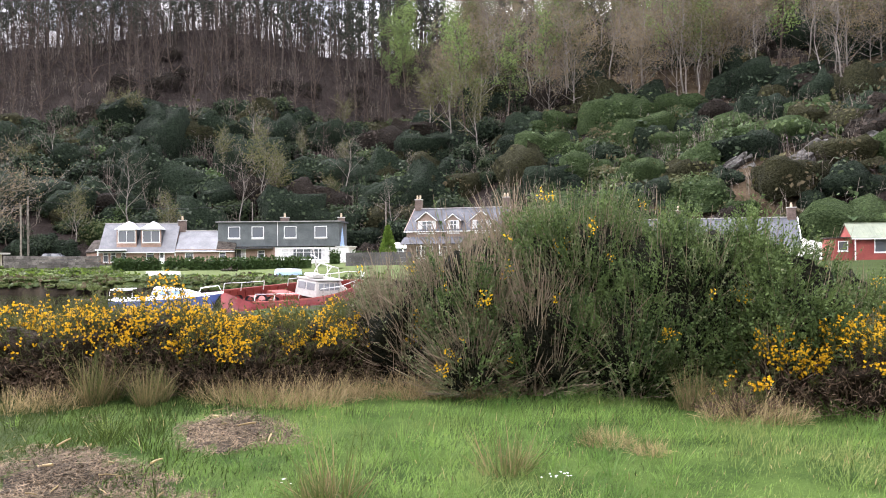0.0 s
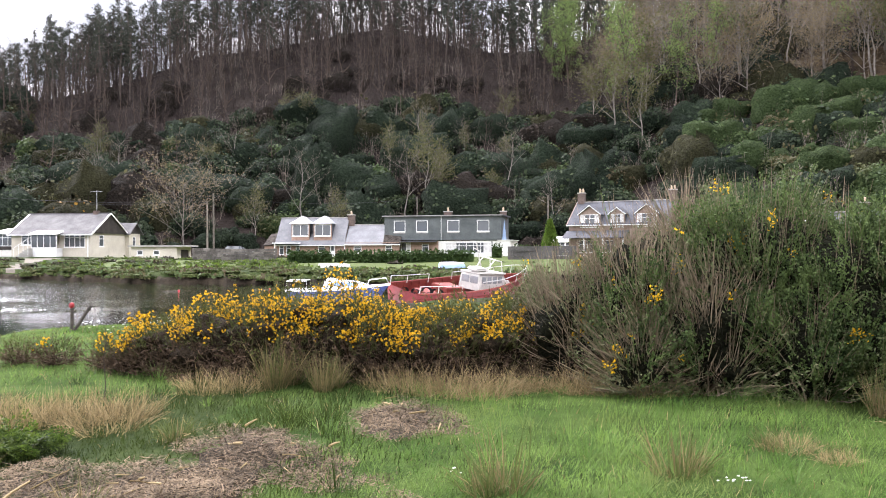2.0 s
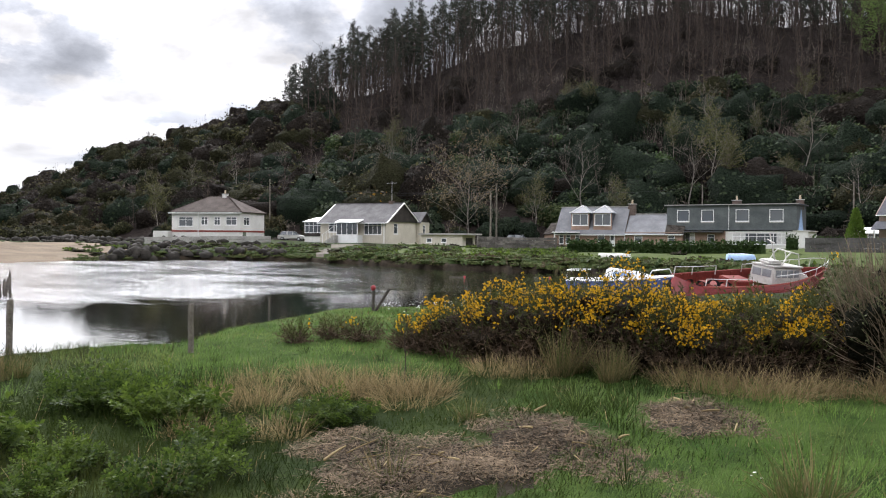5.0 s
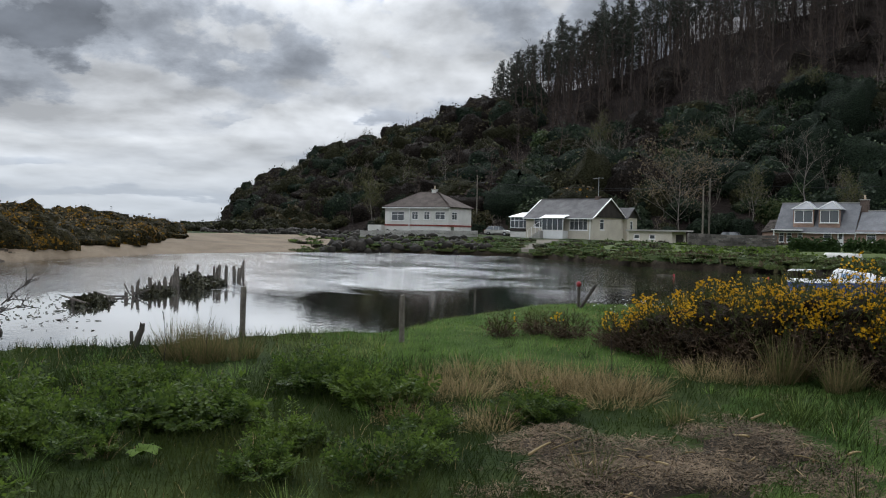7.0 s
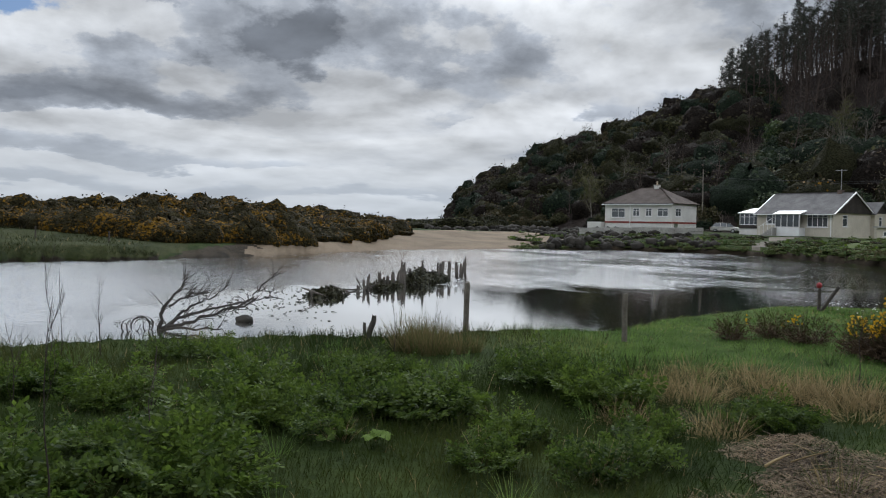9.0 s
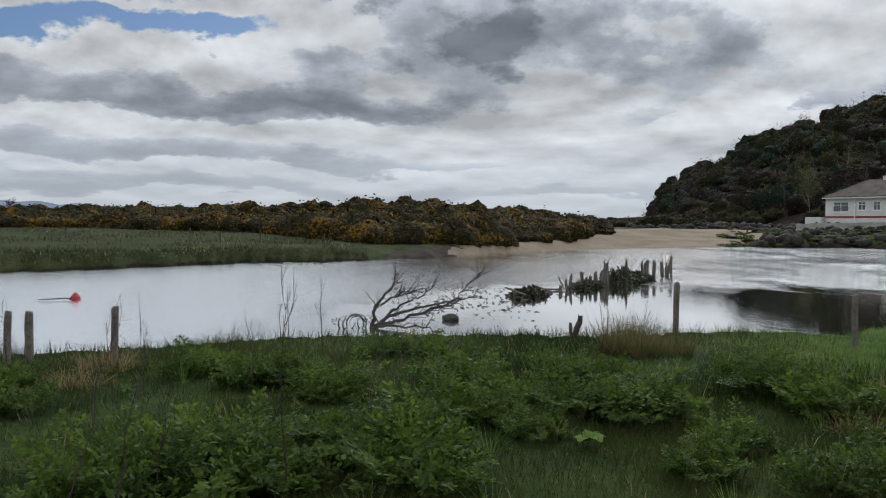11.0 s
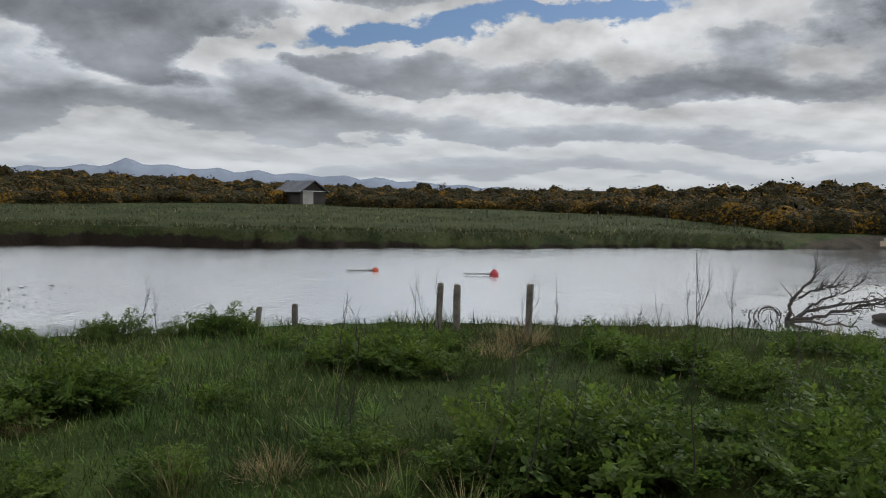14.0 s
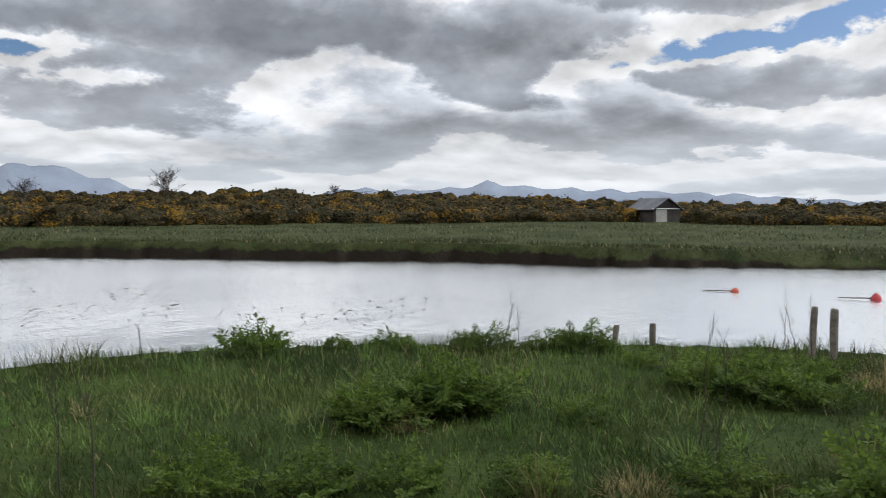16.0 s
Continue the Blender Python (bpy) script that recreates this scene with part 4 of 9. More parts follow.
def build_hillside():
    rng = np.random.default_rng(17)
    n = 5600
    az = -33 + 91 * rng.random(n)
    ft = foot(az)
    d = ft + 1 + (RIDGE + 4 - ft) * rng.random(n) ** 0.9
    x, y = -d * np.sin(np.radians(az)), d * np.cos(np.radians(az))
    u = (d - ft) / (RIDGE - ft)
    clump = wobble(x, y, 9.0, 2.0) + 0.7 * wobble(x, y, 4.0, 5.0)
    keep = ridge_el(az) > 0.3
    brown_zone = (az > -2) & (az < 38) & (u > 0.52 + 0.06 * clump)
    knoll = (az < -6) & (d < 150)
    keep &= ~(brown_zone & (rng.random(n) < 0.90))
    keep &= ~(knoll & (rng.random(n) < 0.15))
    keep &= ~((az < -5) & (d > 175) & (rng.random(n) < 0.55))
    keep &= rng.random(n) < np.where(knoll, 0.55, 0.31)
    keep &= ~((az > -28) & (az < -18) & (d > 119) & (d < 134) & (rng.random(n) < 0.8))
    keep &= ~(brown_zone & (u > 0.88))
    keep &= ~((az > -6) & (az < 38) & ~brown_zone & (rng.random(n) < 0.5))
    az, d, x, y, u, clump, brown_zone, knoll = (q[keep] for q in (az, d, x, y, u, clump, brown_zone, knoll))
    n = len(x)
    R = (2.4 + 4.6 * rng.random(n) ** 1.6) * np.where(brown_zone, 0.7, 1.0) * np.where(knoll, 0.42 + 0.50 * rng.random(n), 1.0) * np.where((u < 0.08) & (az > 0), 0.6, 1.0) * np.interp(az, (38, 46), (1.0, 0.6))
    Hs = R * (0.75 + 0.5 * rng.random(n)) * np.where(knoll, 0.8, 1.0)
    V, F, own, SV, SF = domes(x, y, R, Hs, 150, 0.46, rng)
    kind = np.zeros(n, int)
    rr = rng.random(n)
    kind[rr < 0.22] = 1
    kind[(rr > 0.88)] = 2
    kind[(az > 36) & (rr > 0.45)] = 1
    kind[(az > 34) & (rr > 0.66)] = 2
    kind[brown_zone] = 2
    kind[knoll & (rr < 0.45)] = 3
    kind[knoll & (rr > 0.45) & (rr < 0.66)] = 1
    kind[(az > -16) & (az < -6) & (d < 165)] = np.where(rr < 0.7, 3, 0)[(az > -16) & (az < -6) & (d < 165)]
    kind[(az > 34) & (u < 0.15) & (rr < 0.25)] = 4
    kind[knoll & (rr < 0.04)] = 4
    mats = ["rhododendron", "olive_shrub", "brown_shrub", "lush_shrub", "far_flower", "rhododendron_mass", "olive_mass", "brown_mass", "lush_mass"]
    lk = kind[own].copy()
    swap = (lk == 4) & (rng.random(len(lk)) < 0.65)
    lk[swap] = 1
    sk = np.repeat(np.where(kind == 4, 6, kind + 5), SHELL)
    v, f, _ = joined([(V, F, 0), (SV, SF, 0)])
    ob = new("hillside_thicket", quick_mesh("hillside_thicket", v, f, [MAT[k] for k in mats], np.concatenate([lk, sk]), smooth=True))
    tagged(ob, "dense evergreen rhododendron and scrub over the steep hillside", "shrubs", kind="stuff")


build_hillside()


def leafy_mound(seed, leaf_mat, mass_mat, label, cards):
    """A big rounded evergreen of several lobes, of radius one: leaf sprays over a dark inside."""
    rng = np.random.default_rng(seed)
    t = thing("evergreen_bush", label, "shrub", "evergreen bushes on the hillside")
    k = 9
    a = np.arange(k) * 2.4 + rng.random(k)
    c = np.stack([0.55 * np.cos(a), 0.55 * np.sin(a), 0.12 + 0.50 * rng.random(k)], -1) * (0.75 + 0.4 * rng.random((k, 1)))
    c[0] = (0, 0, 0.40)
    r = 0.30 + 0.20 * rng.random(k)
    r[0] = 0.62
    own = rng.choice(k, cards, p=r ** 2 / (r ** 2).sum())
    w = rng.normal(size=(cards, 3))
    w[:, 2] += 0.35
    w = unit(w)
    C = c[own] + w * (r[own] * (0.95 + 0.10 * rng.normal(size=cards)))[:, None]
    gap = np.linalg.norm(C[:, None] - c[None], axis=2) < 0.86 * r[None]
    keep = ~gap.any(1) & (C[:, 2] > -0.1)
    C, w = C[keep], w[keep]
    n = len(C)
    nrm = unit(w + 0.55 * rng.normal(size=(n, 3)))
    way = unit(np.cross(nrm, rng.normal(size=(n, 3))))
    side = np.cross(nrm, way)
    L = 0.080 + 0.065 * rng.random((n, 1))
    V = np.stack([C, C + way * L * 0.5 + side * L * 0.36, C + way * L, C + way * L * 0.5 - side * L * 0.36], 1).reshape(-1, 3)
    part_mesh("foliage", [(V, np.arange(len(V)).reshape(-1, 4), 0)], [leaf_mat], t)
    bm = bmesh.new()
    bmesh.ops.create_icosphere(bm, subdivisions=2, radius=1.0)
    bv = np.array([v.co[:] for v in bm.verts])
    bf = np.array([[v.index for v in f.verts] for f in bm.faces])
    bm.free()
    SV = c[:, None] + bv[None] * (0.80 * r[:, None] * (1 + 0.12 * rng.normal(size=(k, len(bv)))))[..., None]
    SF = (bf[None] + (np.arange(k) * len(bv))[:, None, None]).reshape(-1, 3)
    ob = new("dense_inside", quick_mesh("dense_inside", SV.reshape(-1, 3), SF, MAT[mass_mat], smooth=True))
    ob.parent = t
    return t


def build_mounds():
    rng = np.random.default_rng(77)
    dark = [leafy_mound(201 + i, "rhododendron", "rhododendron_mass", "large rounded dark green rhododendron on the steep slope", 3200) for i in range(3)]
    lush = [leafy_mound(211 + i, "lush_shrub", "lush_mass", "rounded fresh green evergreen bush on the slope", 3100) for i in range(2)]
    olive = [leafy_mound(221 + i, "olive_shrub", "olive_mass", "rounded olive-green bush on the headland", 2600) for i in range(2)]
    used, spots = set(), []

    def put(kinds, az, d, R):
        x, y = polar(az, d)
        if any(math.hypot(x - a, y - b) < 0.72 * (R + q) for a, b, q in spots):
            return False
        spots.append((x, y, R))
        k = kinds[int(rng.integers(0, len(kinds)))]
        if k.name in used:
            copy_at(k, az, d, R, rng.random() * 360, 0.25 * R)
        else:
            used.add(k.name)
            place(k, az, d, R, rng.random() * 360, 0.25 * R)
        return True

    n = 0
    for i in range(1500):
        az = -6 + 44 * rng.random()
        u = 0.04 + 0.50 * rng.random()
        n += put(dark + dark + lush[:1], az, float(foot(az) + (RIDGE - foot(az)) * u), 2.4 + 3.2 * rng.random())
        if n > 165:
            break
    n = 0
    for i in range(500):
        az = -19 + 12.5 * rng.random()
        d = 124 + 30 * rng.random()
        if az < -16.5 and d < 140:
            continue
        n += put(lush + dark[:1] + lush, az, d, 1.8 + 2.6 * rng.random())
        if n > 48:
            break
    n = 0
    for i in range(900):
        az = 37 + 20 * rng.random()
        u = 0.05 + 0.95 * rng.random()
        n += put(olive + olive + dark[:2], az, float(foot(az) + (RIDGE - foot(az)) * u), 1.7 + 1.9 * rng.random())
        if n > 80:
            break


build_mounds()


def build_gorse_heath():
    rng = np.random.default_rng(23)
    n = 1500
    az = 61.5 + 96 * rng.random(n)
    g = gorse_front(az)
    back = np.where(az < 82, 40, 34) * rng.random(n) ** 1.6
    d = g + back
    x, y = -d * np.sin(np.radians(az)), d * np.cos(np.radians(az))
    hut = (np.abs(az - 108.8) < 2.2) & (d < 90)
    keep = ~hut
    az, d, x, y, back = (q[keep] for q in (az, d, x, y, back))
    n = len(x)
    R = 1.1 + 1.0 * rng.random(n)
    Hs = R * (0.62 + 0.30 * rng.random(n)) * np.interp(az, (62, 66, 72, 82, 90, 160), (0.8, 1.0, 1.25, 1.1, 0.85, 0.95))
    V, F, own, SV, SF = domes(x, y, R, Hs, 44, 0.27, rng)
    bloom = np.clip(0.34 + 0.45 * wobble(x, y, 5.0, 3.0) + 0.2 * rng.normal(size=n), 0.02, 0.8)[own]
    lk = (rng.random(len(own)) < bloom * 0.55).astype(int)
    v, f, _ = joined([(V, F, 0), (SV, SF, 0)])
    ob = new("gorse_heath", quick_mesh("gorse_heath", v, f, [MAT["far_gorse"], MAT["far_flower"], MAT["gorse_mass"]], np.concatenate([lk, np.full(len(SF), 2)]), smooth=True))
    tagged(ob, "broad belt of dark gorse with dull yellow flowers", "gorse", kind="stuff")


build_gorse_heath()


def build_point_scrub():
    """Low dark bushes where the headland runs down to the sand bar."""
    rng = np.random.default_rng(24)
    n = 120
    az = 54.5 + 7.0 * rng.random(n) ** 0.8
    d = 132 + 38 * rng.random(n)
    x, y = polar(az, d)
    R = 1.0 + 1.5 * rng.random(n)
    V, F, own, SV, SF = domes(x, y, R, R * np.interp(az, (54, 58, 62), (1.1, 0.85, 0.5)), 60, 0.34, rng)
    v, f, _ = joined([(V, F, 0), (SV, SF, 0)])
    ob = new("point_scrub", quick_mesh("point_scrub", v, f, [MAT["olive_shrub"], MAT["olive_mass"]], np.concatenate([np.zeros(len(F), int), np.ones(len(SF), int)]), smooth=True))
    tagged(ob, "low dark scrub along the point below the headland", "shrubs", kind="stuff")


build_point_scrub()


def build_brush():
    """Leafless undergrowth: bundles of thin upright stems over the shaded slope, thinner among the evergreens."""
    rng = np.random.default_rng(29)
    n = 5000
    az = -33 + 90 * rng.random(n)
    ft = foot(az)
    d = ft + 2 + (RIDGE + 6 - ft) * rng.random(n) ** 0.8
    crest = (rng.random(n) < 0.12) & (az > -3) & (az < 38)
    d = np.where(crest, RIDGE - 16 + 22 * rng.random(n), d)
    u = (d - ft) / (RIDGE - ft)
    x, y = polar(az, d)
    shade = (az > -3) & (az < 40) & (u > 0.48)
    keep = (ridge_el(az) > 0.3) & (shade | (rng.random(n) < 0.50))
    az, d, u, x, y, shade = (q[keep] for q in (az, d, u, x, y, shade))
    n, per = len(x), 9
    own = np.repeat(np.arange(n), per)
    m = n * per
    a = rng.random(m) * 6.283
    base = np.stack([x[own] + 0.8 * rng.normal(size=m), y[own] + 0.8 * rng.normal(size=m), 0 * a], -1)
    base[:, 2] = height(base[:, 0], base[:, 1]) - 0.2
    lean = 0.32 * rng.random(m)
    way = np.stack([np.cos(a) * lean, np.sin(a) * lean, np.ones(m)], -1)
    L = ((2.2 + 4.4 * rng.random(n) ** 1.6) * np.where(u > 0.86, 2.1, 1.0) * np.interp(az, (35, 40), (1.0, 0.4)))[own] * (0.5 + 0.6 * rng.random(m))
    S = arcs(base, way, L, 3, np.zeros(m), rng, 0.12)
    W = (0.022 + 0.030 * rng.random(m))[:, None] * np.array([[1, 0.8, 0.3]])
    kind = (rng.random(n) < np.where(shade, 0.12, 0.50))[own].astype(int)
    V, F = ribbons(S, W, unit(np.cross(way, rng.normal(size=(m, 3)))))
    # fine spray of twigs at the tips
    t = np.repeat(np.arange(m), 2)
    f = 0.35 + 0.65 * rng.random(len(t))[:, None]
    C = S[t, 0] * (1 - f) + S[t, 2] * f
    DV, DF = diamonds(C, way[t] + 0.9 * rng.normal(size=C.shape), 0.7 + 0.7 * rng.random(len(t)), 0.035 + 0.02 * rng.random(len(t)), rng)
    v, fc, _ = joined([(V, F, 0), (DV, DF, 0)])
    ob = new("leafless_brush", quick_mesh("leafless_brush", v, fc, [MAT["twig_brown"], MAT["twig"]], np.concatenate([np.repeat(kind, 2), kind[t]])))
    tagged(ob, "leafless brown and grey undergrowth on the hillside", "undergrowth", kind="stuff")


build_brush()


def build_bank_plants():
    """Rough herbs, rushes and tussocks along the far banks."""
    rng = np.random.default_rng(37)
    n = 2600
    az = 4 + 50 * rng.random(n)
    f = shores(az)[1]
    back = 44 * rng.random(n) ** 1.7
    d = f + 0.4 + back
    x, y = polar(az, d)
    clump = wobble(x, y, 4.0, 1.0) + 0.6 * wobble(x, y, 1.7, 2.0)
    edge = back < 3.0
    lawn = (az < 21) & (d > f + 9)
    keep = (d < 103) & (rng.random(n) < np.clip(0.55 + 0.35 * clump + 0.4 * edge, 0.1, 1)) & ~(lawn & (rng.random(n) < 0.9)) & (np.abs(az - 38.0 + 0.05 * (d - 80)) > 0.7)
    az, d, x, y, back, edge = (q[keep] for q in (az, d, x, y, back, edge))
    n = len(x)
    R = 0.30 + 0.55 * rng.random(n) ** 1.8
    Hs = R * (0.16 + 0.26 * rng.random(n))
    V, F, own, SV, SF = domes(x, y, R, Hs, 22, 0.20, rng)
    bright = (az > 19) & (az < 29) & (back > 5) & (back < 30)
    kind = np.where(edge, np.where(rng.random(n) < 0.6, 1, 0), rng.choice([0, 0, 3, 3, 1, 2], n))
    kind = np.where(bright & (rng.random(n) < 0.8), 3, kind)
    v, fc, _ = joined([(V, F, 0), (SV, SF, 0)])
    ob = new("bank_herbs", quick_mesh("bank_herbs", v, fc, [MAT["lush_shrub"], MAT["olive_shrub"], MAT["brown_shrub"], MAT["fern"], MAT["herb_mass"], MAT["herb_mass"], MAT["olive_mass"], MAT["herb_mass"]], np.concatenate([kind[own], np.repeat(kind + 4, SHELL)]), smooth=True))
    tagged(ob, "rough green and brown herbs along the far bank", "plants", kind="stuff")
    # marsh grass across the river
    m = 42000
    az = 77.5 + 80.5 * rng.random(m)
    f = shores(az)[1]
    g = gorse_front(az)
    s = rng.random(m)
    s = np.where(rng.random(m) < 0.35, s * 0.06, s)
    d = f + 0.5 + (g - f) * s
    x, y = polar(az, d)
    tuft = wobble(x, y, 1.6, 1.0) + 0.7 * wobble(x, y, 0.7, 3.0)
    keep = (tuft + 0.6 * rng.normal(size=m) > -0.1) & (rng.random(m) < np.clip((az - 74.5) / 6, 0, 1))
    az, d, x, y, s = (q[keep] for q in (az, d, x, y, s))
    m = len(x)
    a = rng.random(m) * 6.283
    way = np.stack([0.5 * np.cos(a), 0.5 * np.sin(a), np.ones(m)], -1)
    S = arcs(np.stack([x, y, height(x, y) - 0.02], -1), way, 0.16 + 0.26 * rng.random(m), 3, 0.3 * np.ones(m), rng)
    W = (0.010 + 0.012 * rng.random(m))[:, None] * np.array([[1, 0.8, 0.2]])
    V, F = ribbons(S, W, unit(np.stack([-np.sin(a), np.cos(a), 0 * a], -1)))
    pale = rng.random(m) < 0.05
    ob = new("marsh_grass", quick_mesh("marsh_grass", V, F, [MAT["marsh_blade"], MAT["straw"]], np.repeat(pale.astype(int), 2)))
    tagged(ob, "tussocky dull green saltmarsh grass across the river", "grass", kind="stuff")


build_bank_plants()


def build_rocks():
    """The dark boulder shore below the headland, and the outcrop on the knoll."""
    rng = np.random.default_rng(43)
    bm = bmesh.new()
    bmesh.ops.create_icosphere(bm, subdivisions=1, radius=1.0)
    bv = np.array([v.co[:] for v in bm.verts])
    bf = np.array([[v.index for v in f.verts] for f in bm.faces])
    bm.free()
    n = 620
    az = 40.5 + 19.5 * rng.random(n) ** 0.85
    f = shores(az)[1]
    d = np.where(rng.random(n) < 0.35, f + 2.5 * rng.random(n), f + 62 * rng.random(n) ** 1.1)
    d = np.where(az > 52, 104 + 66 * rng.random(n), d)
    x, y = polar(az, d)
    keep = (az > 47) | (rng.random(n) < 0.45)
    x, y = x[keep], y[keep]
    n = len(x)
    r = 0.22 + 0.60 * rng.random(n) ** 2.4
    k = 1 + 0.28 * rng.normal(size=(n, len(bv), 1)).clip(-1, 1)
    V = bv[None] * k * (r[:, None] * np.stack([np.ones(n), 0.75 + 0.4 * rng.random(n), 0.5 + 0.4 * rng.random(n)], -1))[:, None, :]
    V = V + np.stack([x, y, height(x, y) + 0.15 * r], -1)[:, None, :]
    F = (bf[None] + (np.arange(n) * len(bv))[:, None, None]).reshape(-1, 3)
    ob = new("boulder_shore", quick_mesh("boulder_shore", V.reshape(-1, 3), F, MAT["rock"]))
    tagged(ob, "dark tumbled boulders along the foreshore", "rocks", kind="stuff")


build_rocks()


def rock_slab(seed, az, d, w, h, tilt, lab, mat="outcrop"):
    """Tilted beds of rock that break out of the slope: broken plates one above another."""
    rng = random.Random(seed)
    t = thing("rock_outcrop", lab, "rock", "bare rock on the hillside")
    n = 9
    for i in range(n):
        bm = bmesh.new()
        bmesh.ops.create_icosphere(bm, subdivisions=3, radius=1.0)
        off = Vector((seed * 2.3 + i * 5.1, seed, i))
        sx, sz = w * rng.uniform(0.18, 0.42), h * rng.uniform(0.07, 0.15)
        for v in bm.verts:
            c = v.co.copy()
            q = Vector([math.copysign(abs(e) ** 0.35, e) for e in c])
            k = 1 + 0.55 * noise.noise(c * 1.4 + off) + 0.25 * noise.noise(c * 4.0 + off)
            v.co = Vector((q.x * sx * k, q.y * w * 0.22 * k, q.z * sz * (1 + 0.5 * noise.noise(c * 3.0 - off))))
        ob = part("slab", bm, mat, t)
        f = i / (n - 1)
        ob.matrix_basis = pose(w * rng.uniform(-0.42, 0.42), rng.uniform(0.2, 1.2) + 0.35 * h * f, h * (f * 0.75 - 0.15) + rng.uniform(-0.1, 0.1), rng.uniform(-25, -5), -tilt + rng.uniform(-8, 8), rng.uniform(-12, 12))
    place(t, az, d, 1, az)


# ---------------------------------------------------------------- buildings
def part(name, bm, material, parent, label="", smooth=False):
    me = bpy.data.meshes.new(name)
    bm.to_mesh(me)
    bm.free()
    me.materials.append(MAT[material])
    if smooth:
        me.polygons.foreach_set("use_smooth", np.ones(len(me.polygons), bool))
    ob = new(name, me)
    ob.parent = parent
    if label:
        ob["label"] = label
    return ob


def add_box(bm, x0, x1, y0, y1, z0, z1):
    v = [bm.verts.new(p) for p in ((x0, y0, z0), (x1, y0, z0), (x1, y1, z0), (x0, y1, z0), (x0, y0, z1), (x1, y0, z1), (x1, y1, z1), (x0, y1, z1))]
    for f in ((0, 3, 2, 1), (4, 5, 6, 7), (0, 1, 5, 4), (1, 2, 6, 5), (2, 3, 7, 6), (3, 0, 4, 7)):
        bm.faces.new([v[i] for i in f])
    return v


def box(name, x0, x1, y0, y1, z0, z1, mat, parent, label="", bevel=0.0):
    bm = bmesh.new()
    add_box(bm, x0, x1, y0, y1, z0, z1)
    if bevel:
        bmesh.ops.bevel(bm, geom=bm.edges[:], offset=bevel, segments=2, affect="EDGES")
    return part(name, bm, mat, parent, label)


def add_solid(bm, pts, thick):
    """A slab from a planar polygon, thickened along its normal."""
    pts = [Vector(p) for p in pts]
    n = (pts[1] - pts[0]).cross(pts[2] - pts[0]).normalized() * thick
    a = [bm.verts.new(p) for p in pts]
    b = [bm.verts.new(p - n) for p in pts]
    bm.faces.new(a)
    bm.faces.new(b[::-1])
    for i in range(len(a)):
        j = (i + 1) % len(a)
        bm.faces.new((a[i], b[i], b[j], a[j]))


def holed_wall(name, u0, u1, z0, z1, thick, holes, mat, parent, side=False, at_y=0.0):
    """A wall with real openings. holes: (u0, u1, z0, z1). side: the wall runs along y at x = at_y."""
    us = sorted({u0, u1, *[h[0] for h in holes], *[h[1] for h in holes]})
    zs = sorted({z0, z1, *[h[2] for h in holes], *[h[3] for h in holes]})
    bm = bmesh.new()
    cols, rows = len(us) - 1, len(zs) - 1

    def solid(i, j):
        if not (0 <= i < cols and 0 <= j < rows):
            return False
        m = ((us[i] + us[i + 1]) / 2, (zs[j] + zs[j + 1]) / 2)
        return not any(h[0] < m[0] < h[1] and h[2] < m[1] < h[3] for h in holes)

    corner = {}

    def vert(i, j, k):
        if (i, j, k) not in corner:
            t = thick if k else 0.0
            corner[i, j, k] = bm.verts.new((at_y - thick + t, us[i], zs[j]) if side else (us[i], at_y + t, zs[j]))
        return corner[i, j, k]

    for i in range(cols):
        for j in range(rows):
            if not solid(i, j):
                continue
            for k in (0, 1):
                bm.faces.new([vert(i + a, j + b, k) for a, b in ((0, 0), (1, 0), (1, 1), (0, 1))])
            for di, dj, e in ((-1, 0, ((0, 0), (0, 1))), (1, 0, ((1, 0), (1, 1))), (0, -1, ((0, 0), (1, 0))), (0, 1, ((0, 1), (1, 1)))):
                if not solid(i + di, j + dj):
                    (a, b), (c, d) = e
                    bm.faces.new([vert(i + a, j + b, 0), vert(i + c, j + d, 0), vert(i + c, j + d, 1), vert(i + a, j + b, 1)])
    bmesh.ops.recalc_face_normals(bm, faces=bm.faces[:])
    return part(name, bm, mat, parent)


